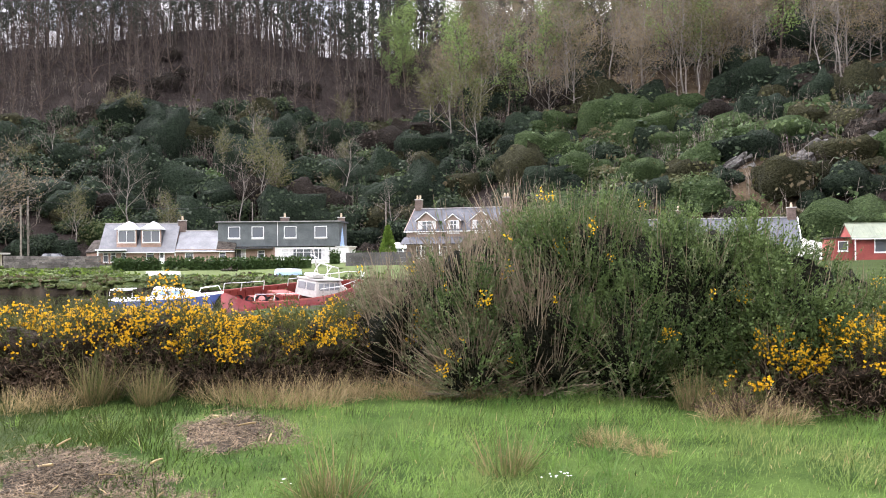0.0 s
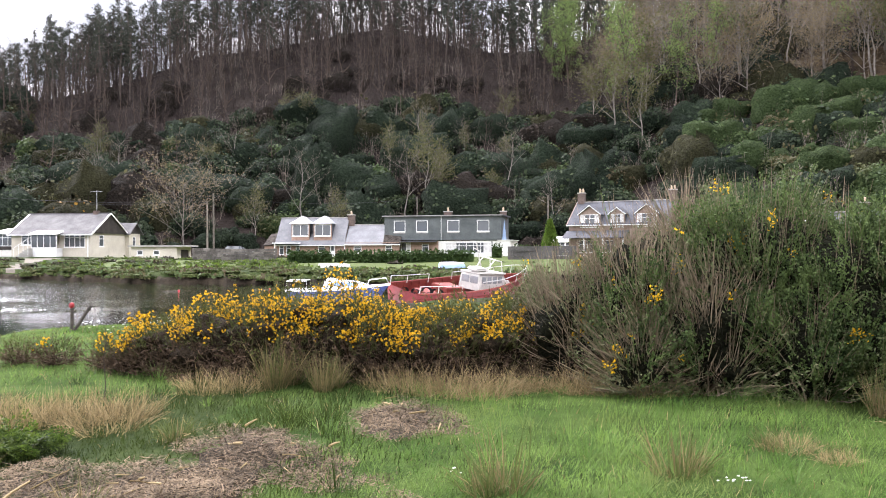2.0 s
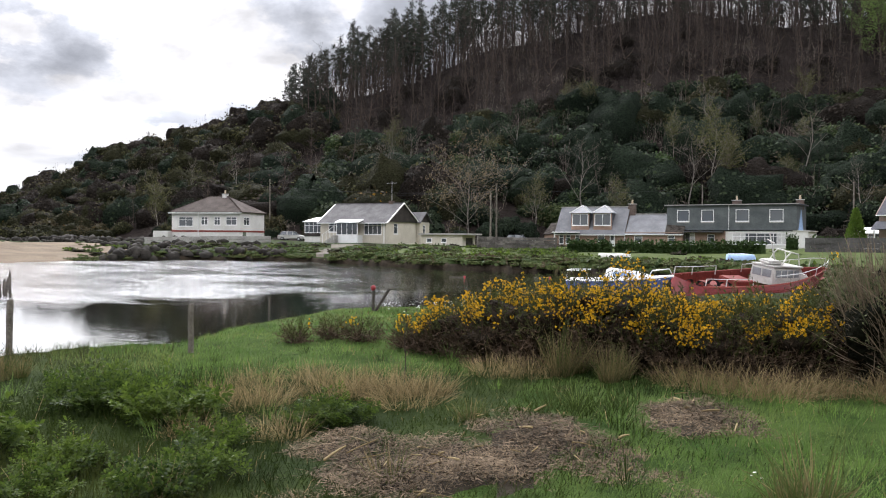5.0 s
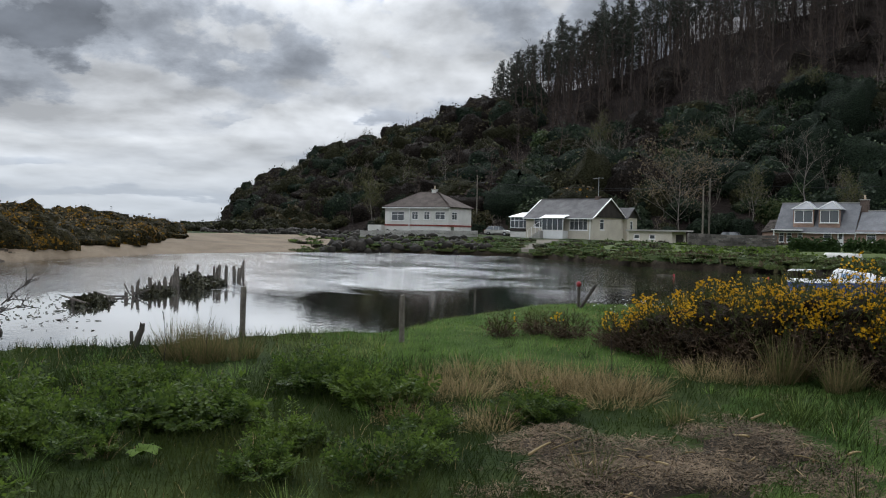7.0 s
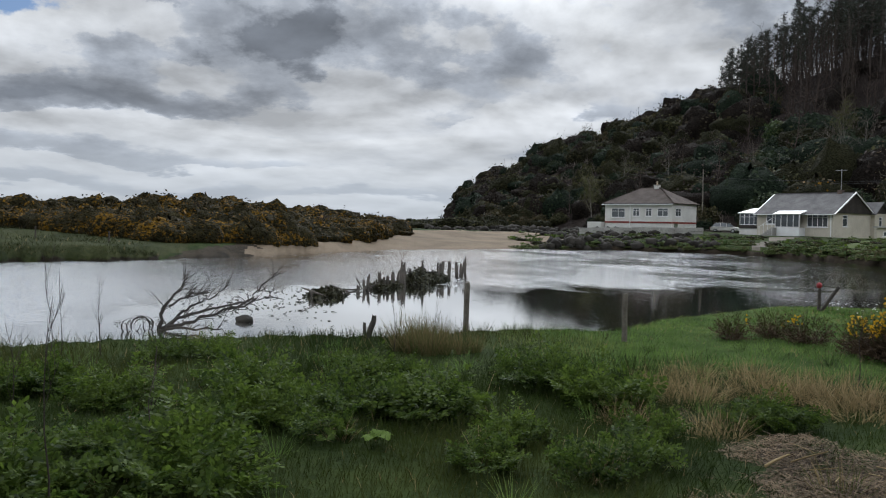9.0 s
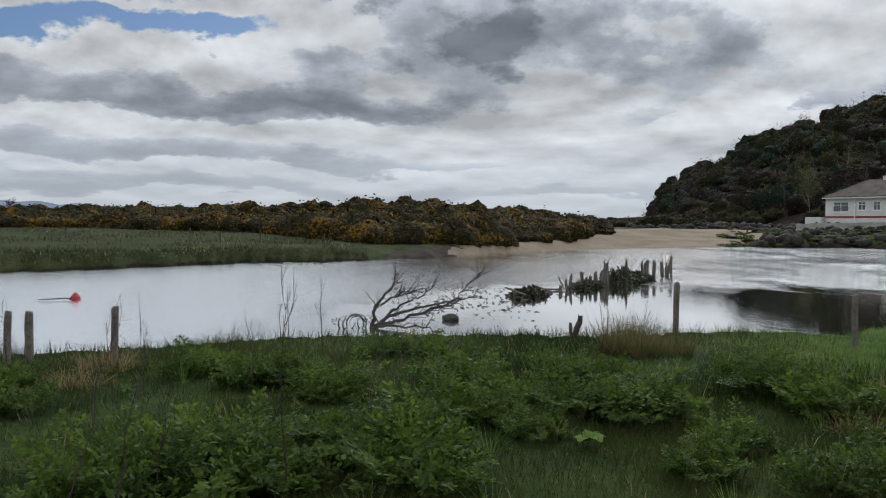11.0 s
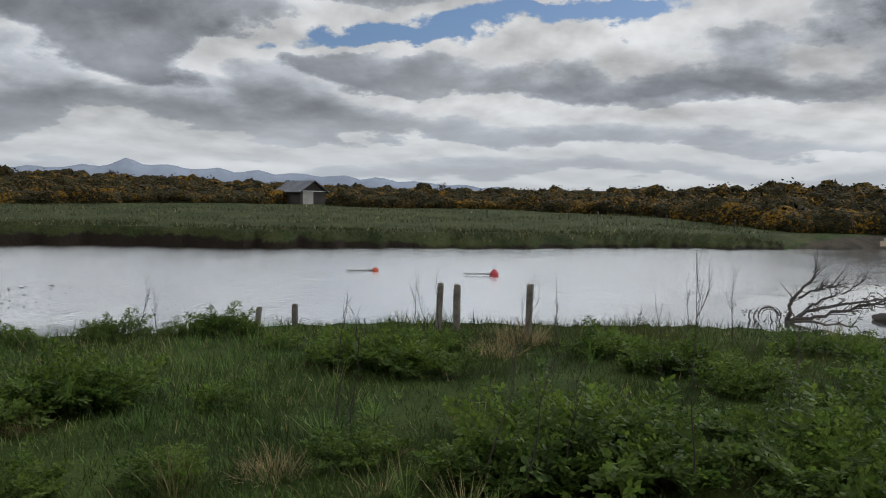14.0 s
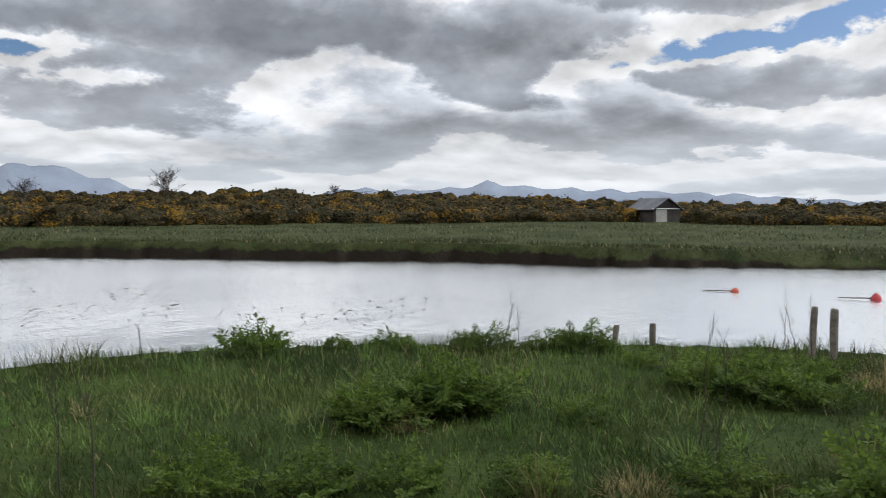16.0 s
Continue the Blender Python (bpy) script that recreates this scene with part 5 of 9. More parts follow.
def window(parent, x0, x1, z0, z1, y=0.0, cols=2, transom=False, sill=True, curtain=False, side_x=None, proud=0.03):
    """Frame, panes and sill set in an opening of the front wall (or of the wall at x = side_x)."""
    fr = 0.075
    bm = bmesh.new()
    add_box(bm, x0, x0 + fr, y - proud, y + 0.08, z0, z1)
    add_box(bm, x1 - fr, x1, y - proud, y + 0.08, z0, z1)
    add_box(bm, x0 + fr, x1 - fr, y - proud, y + 0.08, z1 - fr, z1)
    add_box(bm, x0 + fr, x1 - fr, y - proud, y + 0.08, z0, z0 + fr)
    for i in range(1, cols):
        c = x0 + (x1 - x0) * i / cols
        add_box(bm, c - 0.03, c + 0.03, y - proud + 0.01, y + 0.07, z0 + fr, z1 - fr)
    if transom:
        c = z0 + (z1 - z0) * 0.68
        add_box(bm, x0 + fr, x1 - fr, y - proud + 0.014, y + 0.066, c - 0.03, c + 0.03)
    w = part("window", bm, "white_paint", parent)
    g = box("pane", x0 + fr, x1 - fr, y + 0.03, y + 0.05, z0 + fr, z1 - fr, "pane_glass", w)
    if curtain:
        for a, b in ((x0 + fr, x0 + fr + 0.22 * (x1 - x0)), (x1 - fr - 0.22 * (x1 - x0), x1 - fr)):
            box("curtain", a, b, y + 0.018, y + 0.028, z0 + fr, z1 - fr, "curtain", w)
    if sill:
        box("sill", x0 - 0.06, x1 + 0.06, y - 0.10, y + 0.02, z0 - 0.09, z0 - 0.002, "white_paint", w)
    if side_x is not None:
        m = Matrix.Translation((side_x, 0, 0)) @ Matrix.Rotation(math.pi / 2, 4, "Z")
        w.matrix_basis = m
    return w


def gable_roof(parent, x0, x1, y0, y1, ze, zr, mat, over=0.3, thick=0.14, name="roof", ends=None, ridge_mat=None, verge=None):
    ym = (y0 + y1) / 2
    dz = (zr - ze) / (ym - y0) * over
    for nm, pts in (("front_slope", [(x0, y0 - over, ze - dz), (x1, y0 - over, ze - dz), (x1, ym, zr), (x0, ym, zr)]), ("rear_slope", [(x1, y1 + over, ze - dz), (x0, y1 + over, ze - dz), (x0, ym, zr), (x1, ym, zr)])):
        bm = bmesh.new()
        add_solid(bm, pts, thick)
        part(nm, bm, mat, parent)
    for k in range(int((x1 - x0) / 0.45)):
        a = x0 + k * 0.45
        box("ridge_tile", a, min(a + 0.44, x1), ym - 0.14, ym + 0.14, zr - 0.06, zr + 0.05, ridge_mat or mat, parent)
    if verge:
        for x in (x0, x1):
            bm = bmesh.new()
            for s, yb in ((1, y0 - over), (-1, y1 + over)):
                add_solid(bm, [(x - 0.06, yb, ze - dz + 0.03), (x + 0.06, yb, ze - dz + 0.03), (x + 0.06, ym, zr + 0.03), (x - 0.06, ym, zr + 0.03)][::s], 0.13)
            part("bargeboard", bm, verge, parent)
    if ends:
        for x, s in ((x0 + 0.15, 1), (x1 - 0.15, -1)):
            bm = bmesh.new()
            add_solid(bm, [(x, y0, ze - 0.1), (x, ym, zr - thick - 0.05), (x, y1, ze - 0.1)][::s], 0.12)
            part("gable", bm, ends, parent)
    bm = bmesh.new()
    add_box(bm, x0, x1, y0 - over - 0.09, y0 - over + 0.02, ze - dz - 0.13, ze - dz - 0.01)
    part("gutter", bm, "white_paint", parent)


def hip_roof(parent, x0, x1, y0, y1, ze, zr, inset, mat, over=0.35):
    x0, x1, y0, y1 = x0 - over, x1 + over, y0 - over, y1 + over
    ym = (y0 + y1) / 2
    a, b = (x0 + inset, ym, zr), (x1 - inset, ym, zr)
    for nm, pts in (("front_slope", [(x0, y0, ze), (x1, y0, ze), b, a]), ("rear_slope", [(x1, y1, ze), (x0, y1, ze), a, b]), ("hip_slope", [(x1, y0, ze), (x1, y1, ze), b]), ("hip_slope", [(x0, y1, ze), (x0, y0, ze), a])):
        bm = bmesh.new()
        add_solid(bm, pts, 0.14)
        part(nm, bm, mat, parent)
    for p, q in ((a, b), ((x0, y0, ze), a), ((x1, y0, ze), b), ((x1, y1, ze), b), ((x0, y1, ze), a)):
        p, q = Vector(p), Vector(q)
        n = max(2, int((q - p).length / 0.5))
        for i in range(n):
            c = p.lerp(q, (i + 0.5) / n)
            box("ridge_tile", c.x - 0.13, c.x + 0.13, c.y - 0.13, c.y + 0.13, c.z - 0.10, c.z + 0.05, mat, parent)
    box("gutter", x0, x1, y0 - 0.09, y0 + 0.02, ze - 0.26, ze - 0.12, "white_paint", parent)


def chimney(parent, x, y, z0, z1, w=0.9, dp=0.6, pots=2, mat="chimney_brick"):
    s = box("chimney", x - w / 2, x + w / 2, y - dp / 2, y + dp / 2, z0, z1, mat, parent)
    box("cap", x - w / 2 - 0.06, x + w / 2 + 0.06, y - dp / 2 - 0.06, y + dp / 2 + 0.06, z1, z1 + 0.12, "concrete", s)
    for i in range(pots):
        px = x + (i - (pots - 1) / 2) * 0.42
        bm = bmesh.new()
        bmesh.ops.create_cone(bm, segments=12, radius1=0.15, radius2=0.11, depth=0.55, cap_ends=True)
        bmesh.ops.translate(bm, vec=(px, y, z1 + 0.39), verts=bm.verts)
        part("chimney_pot", bm, "clay_pot", s)


def house(name, az, d, yaw, label, category="house"):
    t = thing(name, label, category)
    p = on(az, d)
    t.matrix_basis = pose(p.x, p.y, p.z, 0, 0, az + yaw)
    return t, p.z


def shell(parent, x0, x1, y0, y1, z1, mat, holes=(), side_holes=(), z0=-0.4, front=None):
    """Four walls: the front with openings, the right-hand side with openings."""
    holed_wall("front_wall", x0, x1, z0, z1, 0.3, holes, front or mat, parent, at_y=y0)
    box("rear_wall", x0, x1, y1 - 0.3, y1, z0, z1, mat, parent)
    box("side_wall", x0, x0 + 0.3, y0 + 0.3, y1 - 0.3, z0, z1, mat, parent)
    holed_wall("side_wall", y0 + 0.3, y1 - 0.3, z0, z1, 0.3, side_holes, mat, parent, side=True, at_y=x1)
    box("attic_floor", x0 + 0.3, x1 - 0.3, y0 + 0.3, y1 - 0.3, z1 - 0.25, z1 - 0.05, "interior_dark", parent)


def dormer(parent, x0, x1, y0, z0, z1, zr, depth, mat, apron="pink_stone", glass_roof=False, gable=False, cheek="slate"):
    """A roof dormer: front with a window, cheeks and its own little roof."""
    d = new("dormer")
    d.parent = parent
    xm = (x0 + x1) / 2
    zs = z0 + 0.75 if not gable else z0 + 0.55
    holed_wall("dormer_front", x0, x1, z0, z1, 0.15, [(x0 + 0.16, x1 - 0.16, zs, z1 - 0.12)], apron, d, at_y=y0)
    for a, b in ((x0, x0 + 0.12), (x1 - 0.12, x1)):
        box("cheek", a, b, y0 + 0.15, y0 + depth, z0, z1, cheek, d)
    window(d, x0 + 0.16, x1 - 0.16, zs, z1 - 0.12, y0 + 0.02, 2, gable, True, gable)
    ov = 0.18
    if gable:
        bm = bmesh.new()
        add_solid(bm, [(x0, y0, z1 - 0.02), (x1, y0, z1 - 0.02), (xm, y0, zr - 0.14)], 0.15)
        part("dormer_gable", bm, apron, d)
        for s in (-1, 1):
            xe = x0 - ov if s < 0 else x1 + ov
            sl = (zr - z1) / (xm - x0) * ov
            pts = [(xe, y0 - 0.25, z1 - sl), (xe, y0 + depth + 1.2, z1 - sl), (xm, y0 + depth + 1.2, zr), (xm, y0 - 0.25, zr)]
            bm = bmesh.new()
            add_solid(bm, pts if s > 0 else pts[::-1], 0.10)
            part("dormer_roof", bm, mat, d)
            bm = bmesh.new()
            add_solid(bm, [(xe, y0 - 0.27, z1 - sl - 0.1), (xm, y0 - 0.27, zr - 0.1), (xm, y0 - 0.27, zr + 0.02), (xe, y0 - 0.27, z1 - sl + 0.02)][::-s], 0.05)
            part("bargeboard", bm, "white_paint", d)
    else:
        ap = (xm, y0 + (x1 - x0) * 0.5, zr)
        bk = (xm, y0 + depth + 0.8, zr)
        for pts in ([(x0 - ov, y0 - ov, z1), (x1 + ov, y0 - ov, z1), ap], [(x1 + ov, y0 - ov, z1), (x1 + ov, y0 + depth + 0.8, z1), bk, ap], [(x0 - ov, y0 + depth + 0.8, z1), (x0 - ov, y0 - ov, z1), ap, bk]):
            bm = bmesh.new()
            add_solid(bm, pts, 0.08)
            part("dormer_roof", bm, mat, d)
        bm = bmesh.new()
        for p in ((x0 - ov, y0 - ov, z1), (x1 + ov, y0 - ov, z1)):
            p, q = Vector(p), Vector(ap)
            for i in range(12):
                c = p.lerp(q, (i + 0.5) / 12)
                add_box(bm, c.x - 0.10, c.x + 0.10, c.y - 0.05, c.y + 0.05, c.z - 0.06, c.z + 0.07)
        part("lead_hip", bm, "white_paint", d)


def slate_cottage():
    t, g = house("slate_cottage", 22.3, 121, -17, "low stone cottage with slate roof and two glazed dormers")
    top = 2.55 - g
    win = [(0.5, 1.2, 0.35, 1.65), (1.5, 2.2, 0.35, 1.65), (2.9, 3.5, 0.55, 1.65), (6.1, 7.1, 0.65, 1.7), (7.7, 8.6, 0.0, 1.8), (11.2, 12.3, 0.6, 1.55), (15.7, 16.6, 0.4, 1.6)]
    shell(t, 0, 17.6, 0, 6.6, top, "pink_stone", win)
    for h in win:
        if h[2] > 0.2:
            window(t, *h, 0.04, 1, True)
    door = box("door", 7.78, 8.52, 0.06, 0.12, 0.02, 1.75, "white_paint", t)
    box("door_pane", 7.95, 8.35, 0.035, 0.058, 0.9, 1.6, "pane_glass", door)
    gable_roof(t, -0.1, 9.9, 0, 6.6, top, 6.2 - g, "light_slate", ends="pink_stone", ridge_mat="concrete")
    gable_roof(t, 9.95, 15.3, 0.1, 6.3, top, 5.15 - g, "light_slate", ends="pink_stone", ridge_mat="concrete")
    gable_roof(t, 15.35, 17.8, 0.1, 6.3, top, 5.05 - g, "mossy_slate", ends="pink_stone")
    for x in (2.3, 5.5):
        dormer(t, x - 0.1, x + 2.5, 0.30, 2.75 - g, 5.25 - g, 6.35 - g, 2.4, "pale_lead")
    chimney(t, 10.2, 3.3, top + 1.5, 6.5 - g, 1.0, 0.7, 1)
    bm = bmesh.new()
    add_solid(bm, [(-2.2, 1.2, 2.2 - g), (0, 1.2, 2.4 - g), (0, 5, 4.1 - g), (-2.2, 5, 3.9 - g)], 0.12)
    part("lean_to_roof", bm, "mossy_slate", t)
    box("lean_to", -2.1, -0.02, 1.4, 4.9, -0.4, 2.2 - g, "pink_stone", t)
    box("porch_post", 0.05, 0.2, -1.0, -0.85, -0.3, 1.9, "white_paint", t)
    box("porch_roof", -0.2, 3.6, -1.1, 0.0, 1.9, 2.05, "white_paint", t)
    box("drainpipe", 9.85, 9.97, -0.12, -0.01, -0.2, top - 0.2, "white_paint", t)


slate_cottage()


def double_house():
    t, g = house("double_house", 14.9, 119, -17, "two-storey pair of houses with slate-hung flat-roofed upper floor")
    mid, top = 2.75 - g, 6.15 - g
    lw = [(0.9, 3.6, 0.2, 1.95), (5.2, 6.2, 0.5, 1.75)]
    rw = [(8.5, 15.6, 0.45, 1.95)]
    holed_wall("front_wall", 0, 7.6, -0.4, mid, 0.3, lw, "pink_stone", t)
    holed_wall("front_wall", 7.61, 17.7, -0.4, mid, 0.3, rw, "white_render", t)
    box("rear_wall", 0, 17.7, 6.7, 7.0, -0.4, mid, "white_render", t)
    box("side_wall", 0, 0.3, 0.3, 6.7, -0.4, mid, "pink_stone", t)
    holed_wall("side_wall", 0.3, 6.7, -0.4, mid, 0.3, [(1.6, 2.6, 1.0, 1.7)], "white_render", t, True, 17.7)
    window(t, 1.6, 2.6, 1.0, 1.7, 0.04, 1, side_x=17.7)
    window(t, *lw[0], 0.04, 4, False, True, True)
    window(t, *lw[1], 0.04, 1, True)
    window(t, *rw[0], 0.04, 7, True, True, True)
    box("gable_cap", 15.9, 17.9, -0.1, 7.1, mid, mid + 0.12, "white_render", t)
    uw = [(1.2, 2.85, 4.05 - g, 5.6 - g), (4.45, 6.1, 4.05 - g, 5.6 - g), (8.9, 10.6, 4.05 - g, 5.6 - g), (13.1, 14.8, 4.05 - g, 5.6 - g)]
    holed_wall("upper_wall", -0.2, 16.4, mid + 0.13, top, 0.25, uw, "hung_slate", t, at_y=-0.15)
    for u in uw:
        window(t, u[0], u[1], u[2], u[3], -0.11, 1, False, True, False, proud=0.06)
        box("window_apron", u[0] - 0.02, u[1] + 0.02, -0.185, -0.151, u[2] - 0.22, u[2] - 0.12, "concrete", t)
    box("upper_side_wall", -0.2, 0.05, 0.1, 6.9, mid + 0.13, top, "hung_slate", t)
    box("upper_side_wall", 16.15, 16.4, 0.1, 6.9, mid + 0.13, top, "hung_slate", t)
    box("upper_rear_wall", 0.05, 16.15, 6.65, 6.9, mid + 0.13, top, "hung_slate", t)
    bm = bmesh.new()
    add_solid(bm, [(16.41, 0.9, mid + 0.15), (16.41, 4.6, mid + 0.15), (16.41, 2.75, top - 0.5)], 0.02)
    tri = part("old_gable", bm, "blue_cover", t, "pale blue triangle of the old gable")
    tri.matrix_basis = Matrix.Translation((0.025, 0, 0))
    box("roof", -0.45, 16.65, -0.4, 7.15, top, top + 0.18, "slate", t)
    box("fascia", -0.47, 16.67, -0.43, -0.4, top + 0.06, top + 0.16, "concrete", t)
    box("corner_strip", 8.0, 8.06, -0.19, -0.152, mid + 0.15, top, "white_paint", t)
    box("floor_slab", 0.1, 16.1, 0.1, 6.6, mid + 0.13, mid + 0.3, "interior_dark", t)
    chimney(t, 8.2, 3.5, top, top + 0.75, 1.1, 0.7, 1)
    chimney(t, 16.0, 4.6, top - 0.5, top + 0.75, 0.9, 0.7, 1)
    box("porch_roof", 0.6, 7.4, -0.9, -0.01, 2.0, 2.14, "slate", t)


double_house()


def villa():
    t, g = house("stone_villa", 2.5, 114, -22, "pinkish stone villa with slate roof, gabled dormers and end chimneys")
    top = 5.0 - g
    win = [(1.4, 3.8, 0.6, 2.2), (5.0, 6.4, 0.6, 2.2), (9.0, 11.5, 0.6, 2.2)]
    shell(t, 0, 13.4, 0, 7.4, top, "sandstone", win)
    for w in win:
        window(t, *w, 0.04, 2, True)
    gable_roof(t, -0.25, 13.65, 0, 7.4, top, 8.0 - g, "slate", ends="sandstone", verge="sandstone", ridge_mat="concrete")
    for x0, x1, zr in ((1.5, 4.4, 7.35), (5.7, 7.7, 7.0), (9.2, 12.1, 7.35)):
        dormer(t, x0, x1, -0.02, 3.9 - g, 6.25 - g, zr - g, 2.4, "slate", "sandstone", gable=True)
    chimney(t, 0.4, 3.7, top + 1.6, 9.2 - g, 0.9, 0.7, 2)
    chimney(t, 13.0, 3.7, top + 1.6, 9.2 - g, 0.9, 0.7, 2)
    bm = bmesh.new()
    add_solid(bm, [(-0.3, -1.7, 3.05 - g), (8.3, -1.7, 3.05 - g), (8.3, 0.0, 4.0 - g), (-0.3, 0.0, 4.0 - g)], 0.12)
    part("verandah_roof", bm, "slate", t)
    for x in (0.0, 2.6, 5.2, 7.9):
        box("verandah_post", x, x + 0.14, -1.55, -1.41, -0.3, 2.9 - g, "white_paint", t)
    c = new("conservatory")
    c.parent = t
    box("base_wall", -3.0, -0.05, 0.6, 3.4, -0.4, 0.7, "white_render", c)
    window(c, -3.0, -0.05, 0.72, 2.0, 0.62, 4, True)
    bm = bmesh.new()
    add_solid(bm, [(-3.2, 0.4, 2.05), (0.0, 0.4, 2.05), (0.0, 3.5, 2.8), (-3.2, 3.5, 2.8)], 0.08)
    part("glazed_roof", bm, "white_paint", c)


villa()


def long_house():
    t, g = house("long_house", -23.0, 108, 8, "long low white house with a grey slate roof")
    top = 2.6 - g
    win = [(-17.5, -16.2, 0.3, 1.5), (-12.5, -11.3, 0.3, 1.5), (-7.0, -5.8, 0.3, 1.5), (-3.2, -2.0, 0.3, 1.5)]
    shell(t, -20, 0, 0, 6.8, top, "white_render", win)
    for w in win:
        window(t, *w, 0.04, 2, True)
    gable_roof(t, -20.2, 0.2, 0, 6.8, top, 5.9 - g, "slate", ends="white_render", ridge_mat="concrete", verge="white_paint")
    chimney(t, -13.8, 3.4, 5.4 - g, 6.9 - g, 1.0, 0.7, 1)
    chimney(t, -0.5, 3.4, 5.0 - g, 7.0 - g, 1.0, 0.7, 1)
    bm = bmesh.new()
    add_solid(bm, [(0.02, 0.2, -0.4), (5.0, 0.2, -0.4), (5.0, 0.2, 2.0 - g), (0.02, 0.2, 3.2 - g)], -0.3)
    part("lean_to_wall", bm, "white_render", t)
    bm = bmesh.new()
    add_solid(bm, [(0.25, 0.05, 3.25 - g), (5.2, 0.05, 2.02 - g), (5.2, 5.5, 2.02 - g), (0.25, 5.5, 3.25 - g)], 0.12)
    part("lean_to_roof", bm, "white_render", t)
    box("lean_to_end", 4.7, 5.0, 0.5, 5.3, -0.4, 1.95 - g, "white_render", t)
    window(t, 3.0, 4.0, 0.75, 1.25, 0.14, 1)


long_house()


def red_cabin():
    t, g = house("red_cabin", -26.1, 100, 14, "red-painted timber cabin with a pale green tin roof", "cabin")
    top, rid = 3.25 - g, 4.75
    win = [(1.9, 3.3, 0.85, 2.4), (4.4, 6.6, 0.95, 2.4)]
    shell(t, 0, 9.5, 0, 5.6, top, "red_paint", win)
    for w in win:
        window(t, *w, 0.0, 1, proud=0.06)
    box("corner_board", -0.03, 0.09, -0.04, 0.0, -0.4, top, "white_paint", t)
    box("corner_board", 3.75, 3.9, -0.04, -0.001, -0.4, top, "white_paint", t)
    gable_roof(t, -0.4, 9.9, 0, 5.6, top, rid - g, "green_tin", over=0.4, thick=0.08, ends="red_paint")
    for k in range(24):
        x = -0.3 + 0.42 * k
        bm = bmesh.new()
        sl = (rid - 3.25) / 2.8
        add_solid(bm, [(x, -0.4, top - 0.4 * sl + 0.03), (x + 0.05, -0.4, top - 0.4 * sl + 0.03), (x + 0.05, 2.75, rid - g), (x, 2.75, rid - g)], 0.03)
        part("roof_rib", bm, "green_tin", t)
    holed_wall("annex_wall", -2.3, -0.02, -0.4, 3.05 - g, 0.2, [(-1.5, -0.5, 1.0, 2.1)], "red_paint", t, at_y=0.8)
    window(t, -1.5, -0.5, 1.0, 2.1, 0.8, 1, proud=0.05)
    box("annex_side", -2.3, -2.1, 1.0, 4.5, -0.4, 3.05 - g, "red_paint", t)
    box("annex_roof", -2.5, -0.01, 0.6, 4.7, 3.05 - g, 3.17 - g, "mossy_slate", t)


red_cabin()


